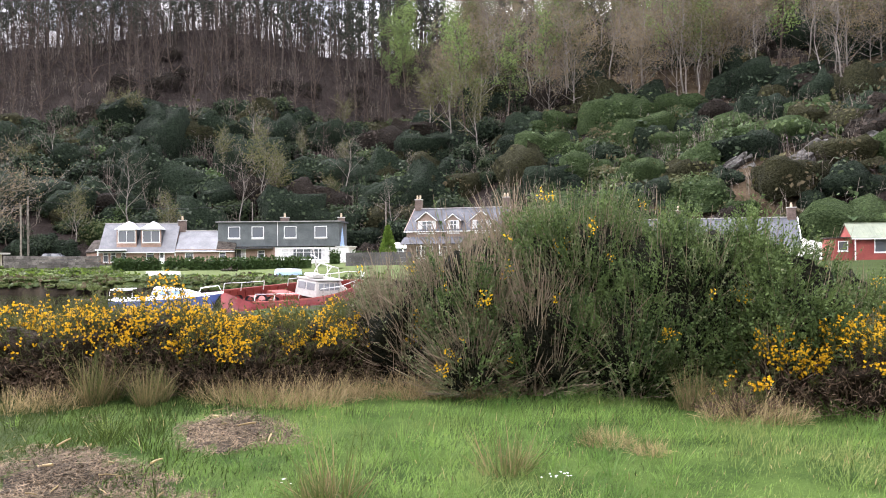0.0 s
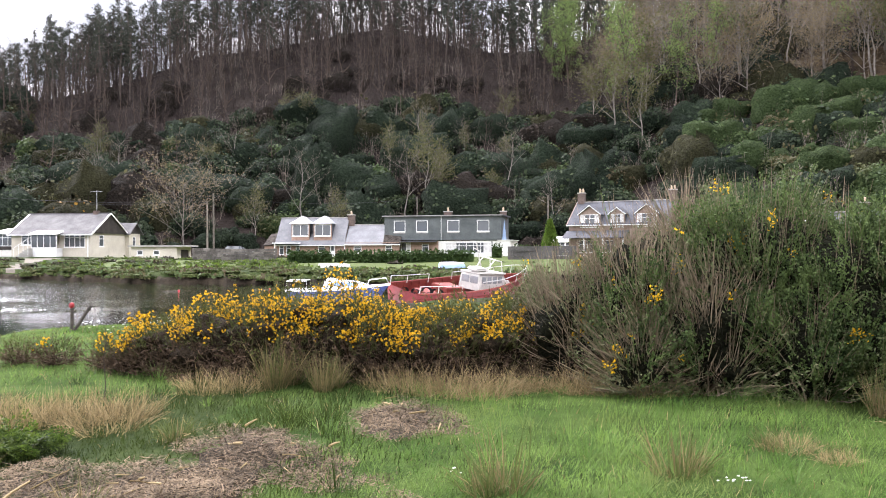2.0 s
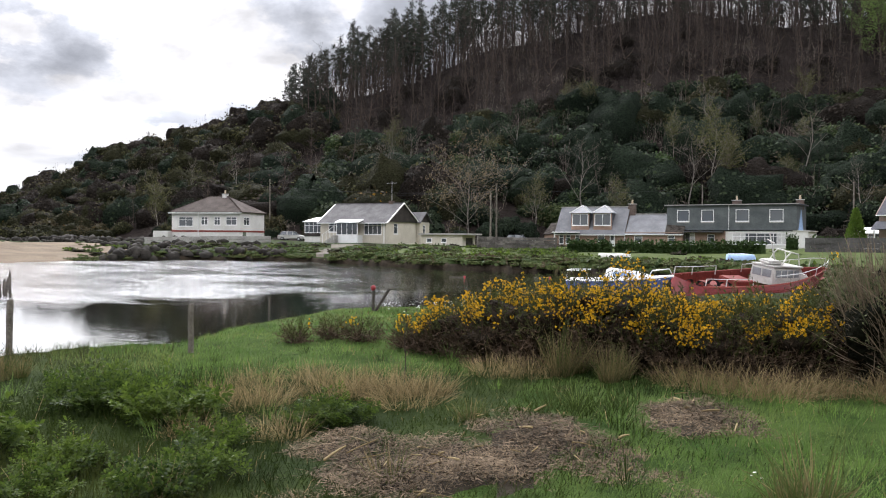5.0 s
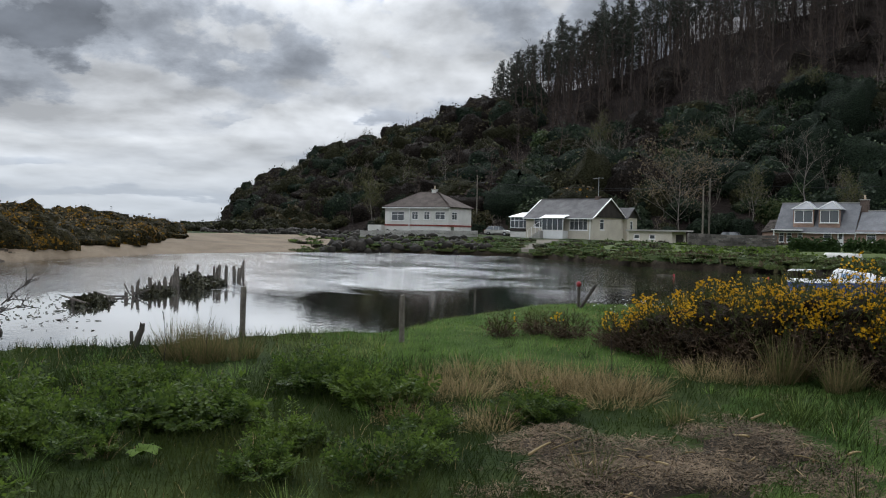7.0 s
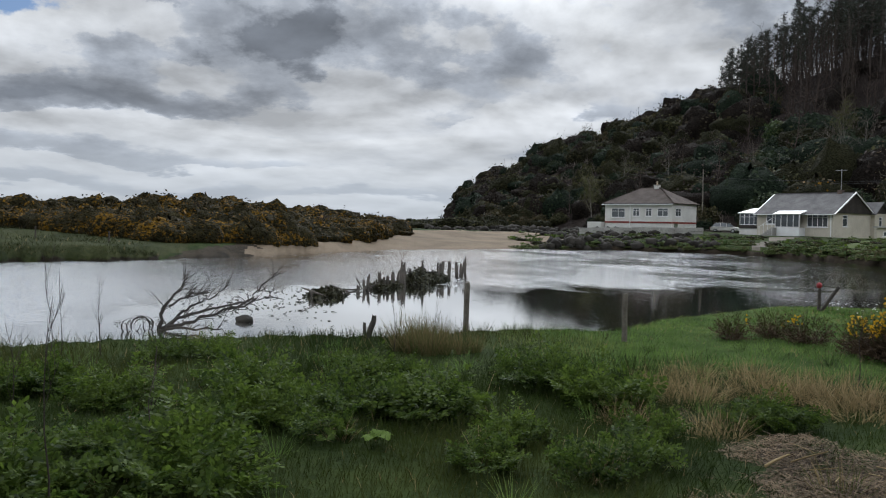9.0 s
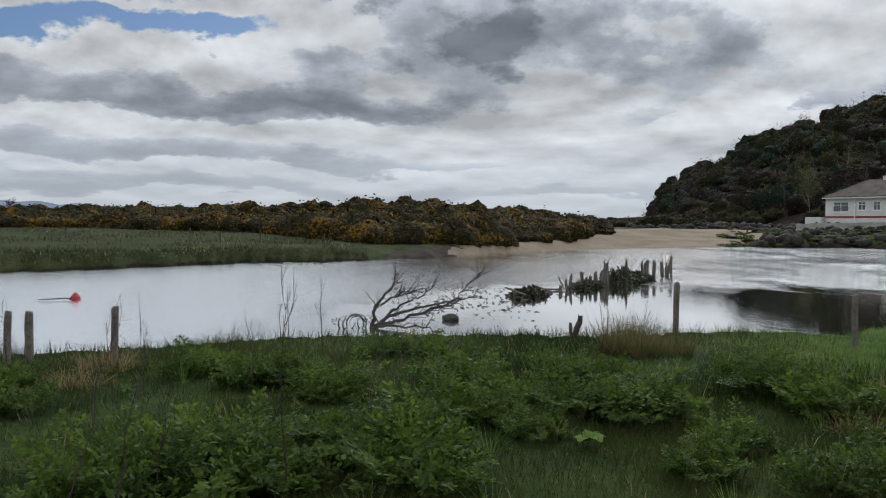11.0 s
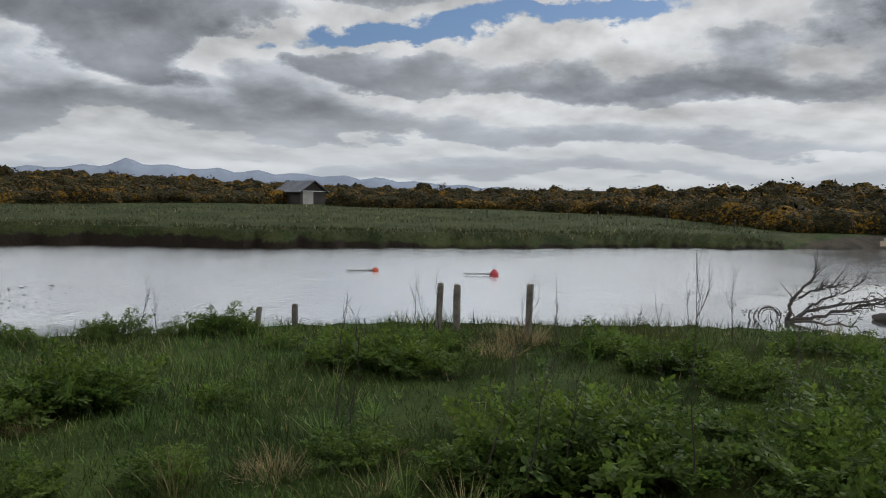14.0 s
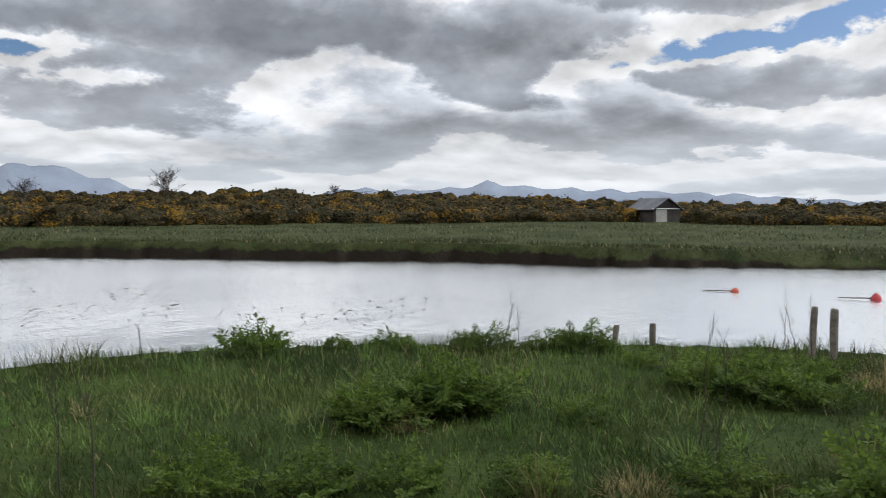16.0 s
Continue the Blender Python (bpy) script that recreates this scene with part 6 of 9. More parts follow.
def cream_bungalow():
    t, g = house("cream_bungalow", 33.8, 110, -30, "cream-rendered bungalow with grey tiled gable roof and glazed porch", "bungalow")
    top, rid = 3.75 - g, 6.25 - g
    win = [(-9.0, -7.2, 1.5, 2.8), (-3.4, -0.7, 1.2, 2.95)]
    shell(t, -10.3, 0, 0, 8.4, top, "cream_render", win, [(2.0, 3.1, 1.3, 2.7)])
    window(t, *win[0], 0.04, 2, True)
    window(t, *win[1], 0.04, 4, True)
    window(t, 2.0, 3.1, 1.3, 2.7, 0.04, 1, True, side_x=0.0)
    gable_roof(t, -10.6, 0.35, 0, 8.4, top, rid, "grey_tile", over=0.4, ends="dark_timber", verge="white_paint")
    # rear wing with its small gable on the end wall
    holed_wall("wing_wall", 8.42, 11.4, -0.4, top, 0.3, [(9.4, 10.2, 1.3, 2.6)], "cream_render", t, True, 0.5)
    window(t, 9.4, 10.2, 1.3, 2.6, 0.04, 1, True, side_x=0.5)
    box("wing_front", -3.0, 0.2, 8.41, 8.7, -0.4, top, "cream_render", t)
    bm = bmesh.new()
    add_solid(bm, [(0.52, 8.3, top), (0.52, 11.5, top), (0.52, 9.9, top + 1.3)], 0.12)
    part("wing_gable", bm, "dark_timber", t)
    for s, ye in ((1, 8.0), (-1, 11.8)):
        bm = bmesh.new()
        add_solid(bm, [(0.85, ye, top - 0.1), (0.85, 9.9, top + 1.45), (-4.0, 9.9, top + 1.45), (-4.0, ye, top - 0.1)][::s], 0.1)
        part("wing_roof", bm, "grey_tile", t)
    # glazed porch and bay
    p = new("porch")
    p.parent = t
    box("porch_base", -6.9, -3.6, -1.3, -0.01, -0.4, 1.1, "white_paint", p)
    window(p, -6.9, -3.6, 1.12, 2.75, -1.28, 4, False, False)
    bm = bmesh.new()
    add_solid(bm, [(-7.1, -1.5, 2.8), (-3.4, -1.5, 2.8), (-3.4, -0.05, 3.2), (-7.1, -0.05, 3.2)], 0.1)
    part("porch_roof", bm, "white_paint", p)
    c = new("sun_room")
    c.parent = t
    box("sun_room_base", -13.2, -10.35, 0.4, 3.4, -0.4, 0.9, "white_render", c)
    box("sun_room_band", -13.25, -10.32, 0.35, 3.4, 0.9, 1.35, "dark_timber", c)
    window(c, -13.2, -10.35, 1.36, 2.9, 0.42, 4, True, False)
    bm = bmesh.new()
    add_solid(bm, [(-13.4, 0.2, 2.95), (-10.35, 0.2, 2.95), (-10.35, 3.6, 3.6), (-13.4, 3.6, 3.6)], 0.1)
    part("sun_room_roof", bm, "white_paint", c)
    bm = bmesh.new()
    for k in range(7):
        add_box(bm, -8.6 + k * 0.28, -8.32 + k * 0.28, -2.1, -1.32, -0.4, 0.05 + 0.17 * k)
    part("front_steps", bm, "concrete", t)
    bm = bmesh.new()
    for k in range(4):
        add_box(bm, -8.6 + k * 0.6, -8.55 + k * 0.6, -2.1, -2.05, 0.0, 1.1 + 0.36 * k)
    add_solid(bm, [(-8.7, -2.1, 1.05), (-6.6, -2.1, 2.3), (-6.6, -2.1, 2.36), (-8.7, -2.1, 1.11)], 0.05)
    part("handrail", bm, "white_paint", t)
    box("drainpipe", -0.35, -0.25, -0.12, -0.01, -0.2, top - 0.2, "white_paint", t)
    bm = bmesh.new()
    add_box(bm, -1.6, -1.55, 4.2, 4.25, rid - 0.4, rid + 2.9)
    add_box(bm, -2.4, -0.8, 4.2, 4.24, rid + 2.7, rid + 2.74)
    add_box(bm, -2.2, -2.16, 3.9, 4.5, rid + 2.7, rid + 2.73)
    add_box(bm, -1.2, -1.16, 3.9, 4.5, rid + 2.7, rid + 2.73)
    part("aerial", bm, "rail_steel", t)
    box("vent_stack", -1.9, -1.3, 3.9, 4.5, rid - 0.3, rid + 0.3, "chimney_brick", t)


cream_bungalow()


def garage():
    t, g = house("flat_garage", 31.3, 106, -30, "low flat-roofed cream garage beside the bungalow", "garage")
    top = 1.95 - g
    shell(t, -0.2, 5.6, 0, 3.6, top, "cream_render", [(0.5, 1.3, top - 0.95, top - 0.4), (2.6, 3.4, top - 0.95, top - 0.4)], [(1.0, 3.0, -0.3, top - 0.35)])
    window(t, 0.5, 1.3, top - 0.95, top - 0.4, 0.04, 1)
    window(t, 2.6, 3.4, top - 0.95, top - 0.4, 0.04, 1)
    box("roof", -0.5, 6.4, -0.3, 3.9, top, top + 0.2, "concrete", t)
    box("garage_door", 5.42, 5.5, 1.0, 3.0, -0.3, top - 0.36, "dark_timber", t)


garage()


def hip_bungalow():
    t, g = house("hipped_bungalow", 43.5, 126, -26, "white bungalow with a brown hipped roof and red-brown band", "bungalow")
    top, base = 5.1 - g, 2.3 - g
    win = [(-9.9, -7.6, 3.0 - g, 4.4 - g), (-6.3, -5.2, 3.2 - g, 4.4 - g), (-4.2, -3.2, 3.2 - g, 4.4 - g), (-2.3, -0.6, 3.2 - g, 4.4 - g)]
    shell(t, -11.0, 0, 0, 8.2, top, "white_render", win, [(1.2, 3.0, 3.2 - g, 4.4 - g), (0.8, 2.0, 0.2, 1.2)])
    for w in win:
        window(t, *w, 0.04, 2, True)
    window(t, 1.2, 3.0, 3.2 - g, 4.4 - g, 0.04, 2, True, side_x=0.0)
    box("garage_door", -0.06, -0.02, 0.8, 2.0, 0.2, 1.2, "green_tin", t)
    box("band", -11.04, 0.04, -0.045, -0.003, base - 0.12, base + 0.12, "red_paint", t)
    box("band", 0.003, 0.045, -0.04, 8.2, base - 0.12, base + 0.12, "red_paint", t)
    hip_roof(t, -11.0, 0, 0, 8.2, top + 0.05, 7.6 - g, 4.3, "brown_tile")
    chimney(t, -4.5, 4.1, 7.2 - g, 7.9 - g, 0.7, 0.7, 1, "white_render")
    box("drainpipe", -6.75, -6.63, -0.12, -0.01, 0.0, top, "white_paint", t)
    box("terrace", -13.5, -11.05, -1.0, 3.0, -0.4, base, "white_render", t)


hip_bungalow()


def hut():
    t, g = house("timber_hut", 109.1, 82, 38, "small dark timber hut with a grey roof and pale door", "hut")
    w, dp, ze, zr = 3.2, 3.8, 1.35, 2.35
    holed_wall("front_wall", 0, w, -0.3, ze, 0.12, [(0.3, 1.6, -0.2, 1.25)], "dark_timber", t)
    for x in (0, w - 0.12):
        box("side_wall", x, x + 0.12, 0.12, dp, -0.3, ze, "dark_timber", t)
    box("rear_wall", 0.12, w - 0.12, dp - 0.12, dp, -0.3, ze, "dark_timber", t)
    bm = bmesh.new()
    add_solid(bm, [(0, 0.0, ze), (w, 0.0, ze), (w / 2, 0.0, zr - 0.06)], 0.1)
    part("gable", bm, "dark_timber", t)
    for s, xe in ((-1, -0.25), (1, w + 0.25)):
        bm = bmesh.new()
        add_solid(bm, [(xe, -0.25, ze - 0.15), (xe, dp + 0.2, ze - 0.15), (w / 2, dp + 0.2, zr), (w / 2, -0.25, zr)][::s], 0.08)
        part("roof_slope", bm, "slate", t)
    box("door", 0.3, 1.6, 0.02, 0.08, -0.2, 1.25, "concrete", t)
    box("fascia", -0.1, w + 0.3, -0.06, -0.005, 1.27, 1.34, "white_paint", t)
    for k in range(14):
        x = k * w / 14
        box("board", x + 0.01, x + w / 14 - 0.01, -0.022, -0.002, ze, ze + (zr - ze) * max(0.05, 1 - abs((x + w / 28) - w / 2) / (w / 2)) - 0.1, "dark_timber", t)


hut()


# ---------------------------------------------------------------- gardens and poles
def hedge(az0, az1, d0, d1, w, h, seed, label="clipped dark green garden hedge"):
    rng = np.random.default_rng(seed)
    a, b = at(az0, d0), at(az1, d1)
    t = thing("garden_hedge", label, "hedge")
    n = int((b - a).length * 130)
    s, q = rng.random(n), rng.random(n) * 2 - 1
    face = rng.integers(0, 3, n)
    side = unit(np.array([[-(b - a).y, (b - a).x, 0.0]]))[0]
    if side @ np.array(a) > 0:
        side = -side
    bulge = 1 + 0.10 * np.sin(s * 40 + seed) + 0.07 * rng.normal(size=n)
    off = np.where(face == 0, q, np.where(rng.random(n) < 0.8, 1.0, -1.0)) * w / 2 * bulge
    zz = np.where(face == 0, h * bulge, h * rng.random(n))
    p = np.array(a)[None] * (1 - s)[:, None] + np.array(b)[None] * s[:, None] + side[None] * off[:, None]
    p[:, 2] = height(p[:, 0], p[:, 1]) + zz
    part_mesh("foliage", [(*diamonds(p, rng.normal(size=(n, 3)) + np.array([0, 0, 0.4]), 0.22 + 0.16 * rng.random(n), 0.07 + 0.05 * rng.random(n), rng), 0)], ["hedge_leaf"], t)
    k = 14
    sv, sf = [], []
    for i in range(k + 1):
        c = np.array(a) * (1 - i / k) + np.array(b) * (i / k)
        z = gz(c[0], c[1])
        for o, zz2 in ((-0.42, -0.3), (-0.42, 0.86 * h), (0.42, 0.86 * h), (0.42, -0.3)):
            sv.append((c[0] + side[0] * o * w, c[1] + side[1] * o * w, z + zz2))
    for i in range(k):
        for j in range(4):
            sf.append((i * 4 + j, i * 4 + (j + 1) % 4, i * 4 + 4 + (j + 1) % 4, i * 4 + 4 + j))
    sf += [(0, 1, 2, 3), tuple(k * 4 + j for j in (3, 2, 1, 0))]
    mesh_object("inner_growth", sv, sf, MAT["hedge_leaf"], t)


hedge(21.4, 18.6, 80, 79, 1.3, 0.95, 1)
hedge(18.2, 13.5, 79, 77, 1.3, 0.9, 2)
hedge(13.3, 9.0, 77, 75, 1.3, 0.85, 3)
hedge(7.7, 7.0, 96, 96, 1.8, 1.35, 4, "round clipped dark green bush")
hedge(6.2, 4.6, 98, 98, 1.6, 1.3, 5, "loose olive green garden shrub")


def stone_wall(az0, az1, d0, d1, h, mat, label, seed, block=(0.55, 0.28)):
    rng = random.Random(seed)
    a, b = at(az0, d0), at(az1, d1)
    t = thing("garden_wall", label, "wall")
    L = (b - a).length
    u = (b - a).normalized()
    v = Vector((-u.y, u.x, 0))
    bm = bmesh.new()
    z = -0.2
    while z < h:
        hh = block[1] * rng.uniform(0.8, 1.2)
        s = rng.uniform(-0.4, 0)
        while s < L:
            w = block[0] * rng.uniform(0.6, 1.5)
            c = a + u * max(0, s)
            g = gz(c.x, c.y)
            th = 0.22 + rng.uniform(-0.03, 0.05)
            p0, p1 = max(0, s) + 0.012, min(L, s + w) - 0.012
            if p1 > p0:
                vs = []
                for zz in (g + z + 0.01, g + z + hh - 0.012):
                    for q, o in ((p0, -th), (p1, -th), (p1, th), (p0, th)):
                        k = a + u * q + v * (o + rng.uniform(-0.02, 0.02))
                        vs.append(bm.verts.new((k.x, k.y, zz + rng.uniform(-0.015, 0.015))))
                for f in ((0, 3, 2, 1), (4, 5, 6, 7), (0, 1, 5, 4), (1, 2, 6, 5), (2, 3, 7, 6), (3, 0, 4, 7)):
                    bm.faces.new([vs[i] for i in f])
            s += w
        z += hh
    ob = part("stonework", bm, mat, t)
    ob["kind"] = "stuff"


stone_wall(27.6, 22.2, 90, 92, 0.95, "dry_stone", "long grey drystone wall along the shore road", 4)
stone_wall(6.6, 2.0, 84, 84, 0.8, "block_wall", "low grey block wall before the gardens", 5, (1.2, 0.5))
stone_wall(49.5, 41.5, 108, 108, 0.5, "concrete", "low pale wall along the road below the bungalow", 6, (1.2, 0.5))


def utility_pole(az, d, h, arms=0):
    t = thing("utility_pole", "tall thin wooden utility pole", "pole", "utility poles")
    P = np.array([[(0, 0, -0.4), (0.02, 0, h * 0.5), (0, 0, h)]])
    part_mesh("shaft", [(*tubes(P, np.array([[0.13, 0.11, 0.09]]), 8), 0)], ["post_wood"], t)
    for k in range(arms):
        box("crossarm", -0.7, 0.7, -0.05, 0.05, h - 0.35 - 0.5 * k, h - 0.25 - 0.5 * k, "post_wood", t)
    return place(t, az, d, 1, az + 20)


utility_pole(26.7, 106, 7.0)
utility_pole(26.3, 107, 8.0)
utility_pole(3.9, 122, 8.8)
utility_pole(12.8, 128, 9.0)
utility_pole(41.6, 140, 9.0)
utility_pole(-10.3, 113, 6.8)


def wire(p, q, sag, r=0.018):
    s = np.linspace(0, 1, 14)
    P = np.array(p)[None] * (1 - s)[:, None] + np.array(q)[None] * s[:, None]
    P[:, 2] -= sag * 4 * s * (1 - s)
    t = thing("overhead_wire", "thin dark overhead wire between poles", "wire")
    part_mesh("strand", [(*tubes(P[None], np.full((1, 14), r), 4), 0)], ["black_rubber"], t)


wire(on(26.7, 106, 6.8), on(46, 140, 9.5), 0.9)
wire(on(26.3, 107, 7.8), on(34, 112, 6.5), 0.5)
wire(on(26.3, 107, 7.6), on(12.8, 128, 8.8), 0.9)
wire(on(3.9, 122, 8.6), on(-10.3, 113, 6.6), 0.7)
wire(on(26.3, 107, 7.9), on(23.6, 122, 5.0), 0.3)


def cypress():
    rng = np.random.default_rng(77)
    t = thing("golden_cypress", "narrow cone-shaped yellow-green cypress tree", "tree")
    part_mesh("trunk", [(*tubes(np.array([[(0, 0, -0.2), (0, 0, 1.5), (0, 0, 3.9)]]), np.array([[0.12, 0.09, 0.02]]), 6), 0)], ["bark_brown"], t)
    n = 3200
    f = rng.random(n) ** 0.8
    a = rng.random(n) * 6.283
    r = (1.15 * (1 - f) ** 0.8 * np.minimum(1, 0.55 + 4 * f)) * (0.72 + 0.30 * rng.random(n)) * (1 + 0.12 * np.sin(5 * a + 12 * f))
    C = np.stack([r * np.cos(a), r * np.sin(a), 0.15 + 4.0 * f], -1)
    way = np.stack([np.cos(a) * 0.5, np.sin(a) * 0.5, np.ones(n)], -1) + 0.3 * rng.normal(size=(n, 3))
    part_mesh("foliage", [(*diamonds(C, way, 0.22 + 0.16 * rng.random(n), 0.05 + 0.03 * rng.random(n), rng), 0)], ["cypress_leaf"], t)
    place(t, 3.75, 101, 1.08)


cypress()


def mountain(name, az0, az1, d, profile, mat, label):
    """A far range: a ridge line with rough flanks, seen over the heath."""
    n = 90
    az = np.linspace(az0, az1, n)
    el = profile(az) + 0.03 * np.sin(az * 3.1) + 0.02 * np.sin(az * 7.7)
    V, F = [], []
    for k, (dd, hf) in enumerate(((d, 0.0), (d + 120, 0.55), (d + 260, 1.0), (d + 380, 0.4))):
        for i in range(n):
            a = radians(az[i])
            V.append((-dd * math.sin(a), dd * math.cos(a), WATER - 3 + (4.6 + (d + 260) * math.tan(radians(max(0.0, el[i])))) * hf * (1 + 0.05 * math.sin(az[i] * 2.3 + k))))
    for k in range(3):
        for i in range(n - 1):
            b = k * n + i
            F.append((b, b + 1, b + n + 1, b + n))
    ob = mesh_object(name, V, F, MAT[mat], smooth=True)
    tagged(ob, label, "mountains", kind="structure")


mountain("backdrop_range", 88, 134, 3600, track((88, 0.0), (92, 0.9), (99, 1.25), (104, 1.6), (108, 1.75), (113, 1.95), (117, 2.1), (120, 2.45), (122, 2.05), (126, 1.85), (130, 2.0), (134, 0.6)), "far_hill", "low mountains on the skyline, haze painted in as blue-grey")
mountain("backdrop_peak", 138, 165, 3200, track((138, 0.0), (142, 1.6), (145, 2.4), (148.5, 3.3), (152, 2.9), (158, 2.6), (165, 1.5)), "far_hill", "rounded peak on the skyline, haze painted in as blue-grey")
# ---------------------------------------------------------------- bare rock on the hill
for q in ((1, -19.6, 130, 3.4, 3.2, 35, "grey bedrock slab among bracken"), (2, -23.3, 130, 4.6, 3.6, 35, "grey bedrock slab among bracken"), (3, -26.0, 131, 5.6, 4.4, 30, "grey bedrock slab among bracken"), (4, -21.2, 127, 2.4, 1.8, 30, "small grey rock among bracken"),
          (5, 26.2, 166, 3.2, 3.6, 10, "pale rock face among evergreens"), (6, 27.6, 163, 2.2, 2.2, 10, "pale rock face among evergreens"), (8, 20.6, 150, 2.0, 1.6, 10, "small pale rock on the slope")):
    rock_slab(*q)


# ---------------------------------------------------------------- parked cars
def parked_car(az, d, turn, paint, label):
    """A small hatchback: a shaped body, a glasshouse, lamps and wheels."""
    t = thing("parked_car", label, "car")
    prof = ((-2.0, 0.35), (-2.02, 0.62), (-1.95, 0.88), (-1.5, 0.96), (1.0, 0.92), (1.85, 0.78), (2.02, 0.60), (2.0, 0.35))
    bm = bmesh.new()
    sides = [[bm.verts.new((x, s * (0.82 if 0.4 < z < 0.9 else 0.76), z)) for x, z in prof] for s in (-1, 1)]
    n = len(prof)
    for k in range(n):
        bm.faces.new((sides[0][k], sides[0][(k + 1) % n], sides[1][(k + 1) % n], sides[1][k]))
    bm.faces.new(sides[0][::-1])
    bm.faces.new(sides[1])
    bmesh.ops.bevel(bm, geom=bm.edges[:], offset=0.05, segments=2, affect="EDGES")
    part("body", bm, paint, t)
    bm = bmesh.new()
    low = [bm.verts.new(v) for v in ((-1.75, -0.74, 0.90), (1.0, -0.74, 0.88), (1.0, 0.74, 0.88), (-1.75, 0.74, 0.90))]
    top = [bm.verts.new(v) for v in ((-1.35, -0.60, 1.42), (0.25, -0.60, 1.44), (0.25, 0.60, 1.44), (-1.35, 0.60, 1.42))]
    for k in range(4):
        bm.faces.new((low[k], low[(k + 1) % 4], top[(k + 1) % 4], top[k]))
    bm.faces.new(top)
    part("glasshouse", bm, "pane_glass", t)
    box("roof", -1.38, 0.26, -0.62, 0.62, 1.425, 1.475, paint, t, bevel=0.02)
    for x in (-0.55, 0.32):
        for s in (-1, 1):
            box("door_pillar", x - 0.04, x + 0.04, s * 0.70 - 0.03, s * 0.70 + 0.03, 0.92, 1.40, paint, t)
    for x in (-1.25, 1.25):
        for s in (-1, 1):
            bm = bmesh.new()
            bmesh.ops.create_cone(bm, segments=18, radius1=0.31, radius2=0.31, depth=0.2, cap_ends=True)
            bmesh.ops.bevel(bm, geom=bm.edges[:], offset=0.02, segments=1, affect="EDGES")
            w = part("wheel", bm, "black_rubber", t)
            w.matrix_basis = pose(x, s * 0.75, 0.31, 90, 0, 0)
            bm = bmesh.new()
            bmesh.ops.create_cone(bm, segments=14, radius1=0.19, radius2=0.17, depth=0.22, cap_ends=True)
            part("rim", bm, "rail_steel", w)
    for s in (-1, 1):
        box("lamp", 1.93, 2.03, s * 0.58 - 0.14, s * 0.58 + 0.14, 0.60, 0.72, "white_paint", t)
        box("tail_lamp", -2.03, -1.96, s * 0.62 - 0.10, s * 0.62 + 0.10, 0.66, 0.86, "buoy_pink", t)
    place(t, az, d, 1, turn)


parked_car(24.7, 110, 8, "car_blue", "dark blue car parked behind the drystone wall")
parked_car(40.1, 125, 20, "boat_white", "pale car parked on the road between the bungalows")


# ---------------------------------------------------------------- boats
def hull(L, beam, z_stern, z_bow, keel, stations=16):
    """Sections of an open boat: returns the outer skin as a bmesh with the given sheer, and the gunwale lines."""
    bm = bmesh.new()
    rows = []
    for i in range(stations + 1):
        s = i / stations
        x = L * s
        b = beam * 0.5 * (0.80 + 0.20 * math.sin(math.pi * min(1, s * 1.3))) * (1 - max(0, (s - 0.55) / 0.45) ** 2.2)
        b = max(b, 0.03)
        zg = z_stern + (z_bow - z_stern) * s ** 1.8
        zk = keel + (zg - keel) * max(0, (s - 0.82) / 0.18) ** 2 * 0.8
        row = []
        for f, w in ((0.0, 1.0), (0.22, 0.97), (0.5, 0.90), (0.75, 0.72), (0.92, 0.38), (1.0, 0.0)):
            row.append((x - 0.25 * f * s ** 4, w * b, zg + (zk - zg) * f))
        rows.append(row)
    grid = []
    for row in rows:
        left = [bm.verts.new((x, -y, z)) for x, y, z in row]
        right = [bm.verts.new((x, y, z)) for x, y, z in row[:-1]]
        grid.append(left + right[::-1])
    for a, b in zip(grid, grid[1:]):
        for i in range(len(a) - 1):
            bm.faces.new((a[i], a[i + 1], b[i + 1], b[i]))
    bm.faces.new(grid[0][::-1])
    return bm, rows


def rail(t, name, pts, r, mat):
    P = np.array([pts], float)
    return part_mesh(name, [(*tubes(P, np.full((1, len(pts)), r), 6), 0)], [mat], t)


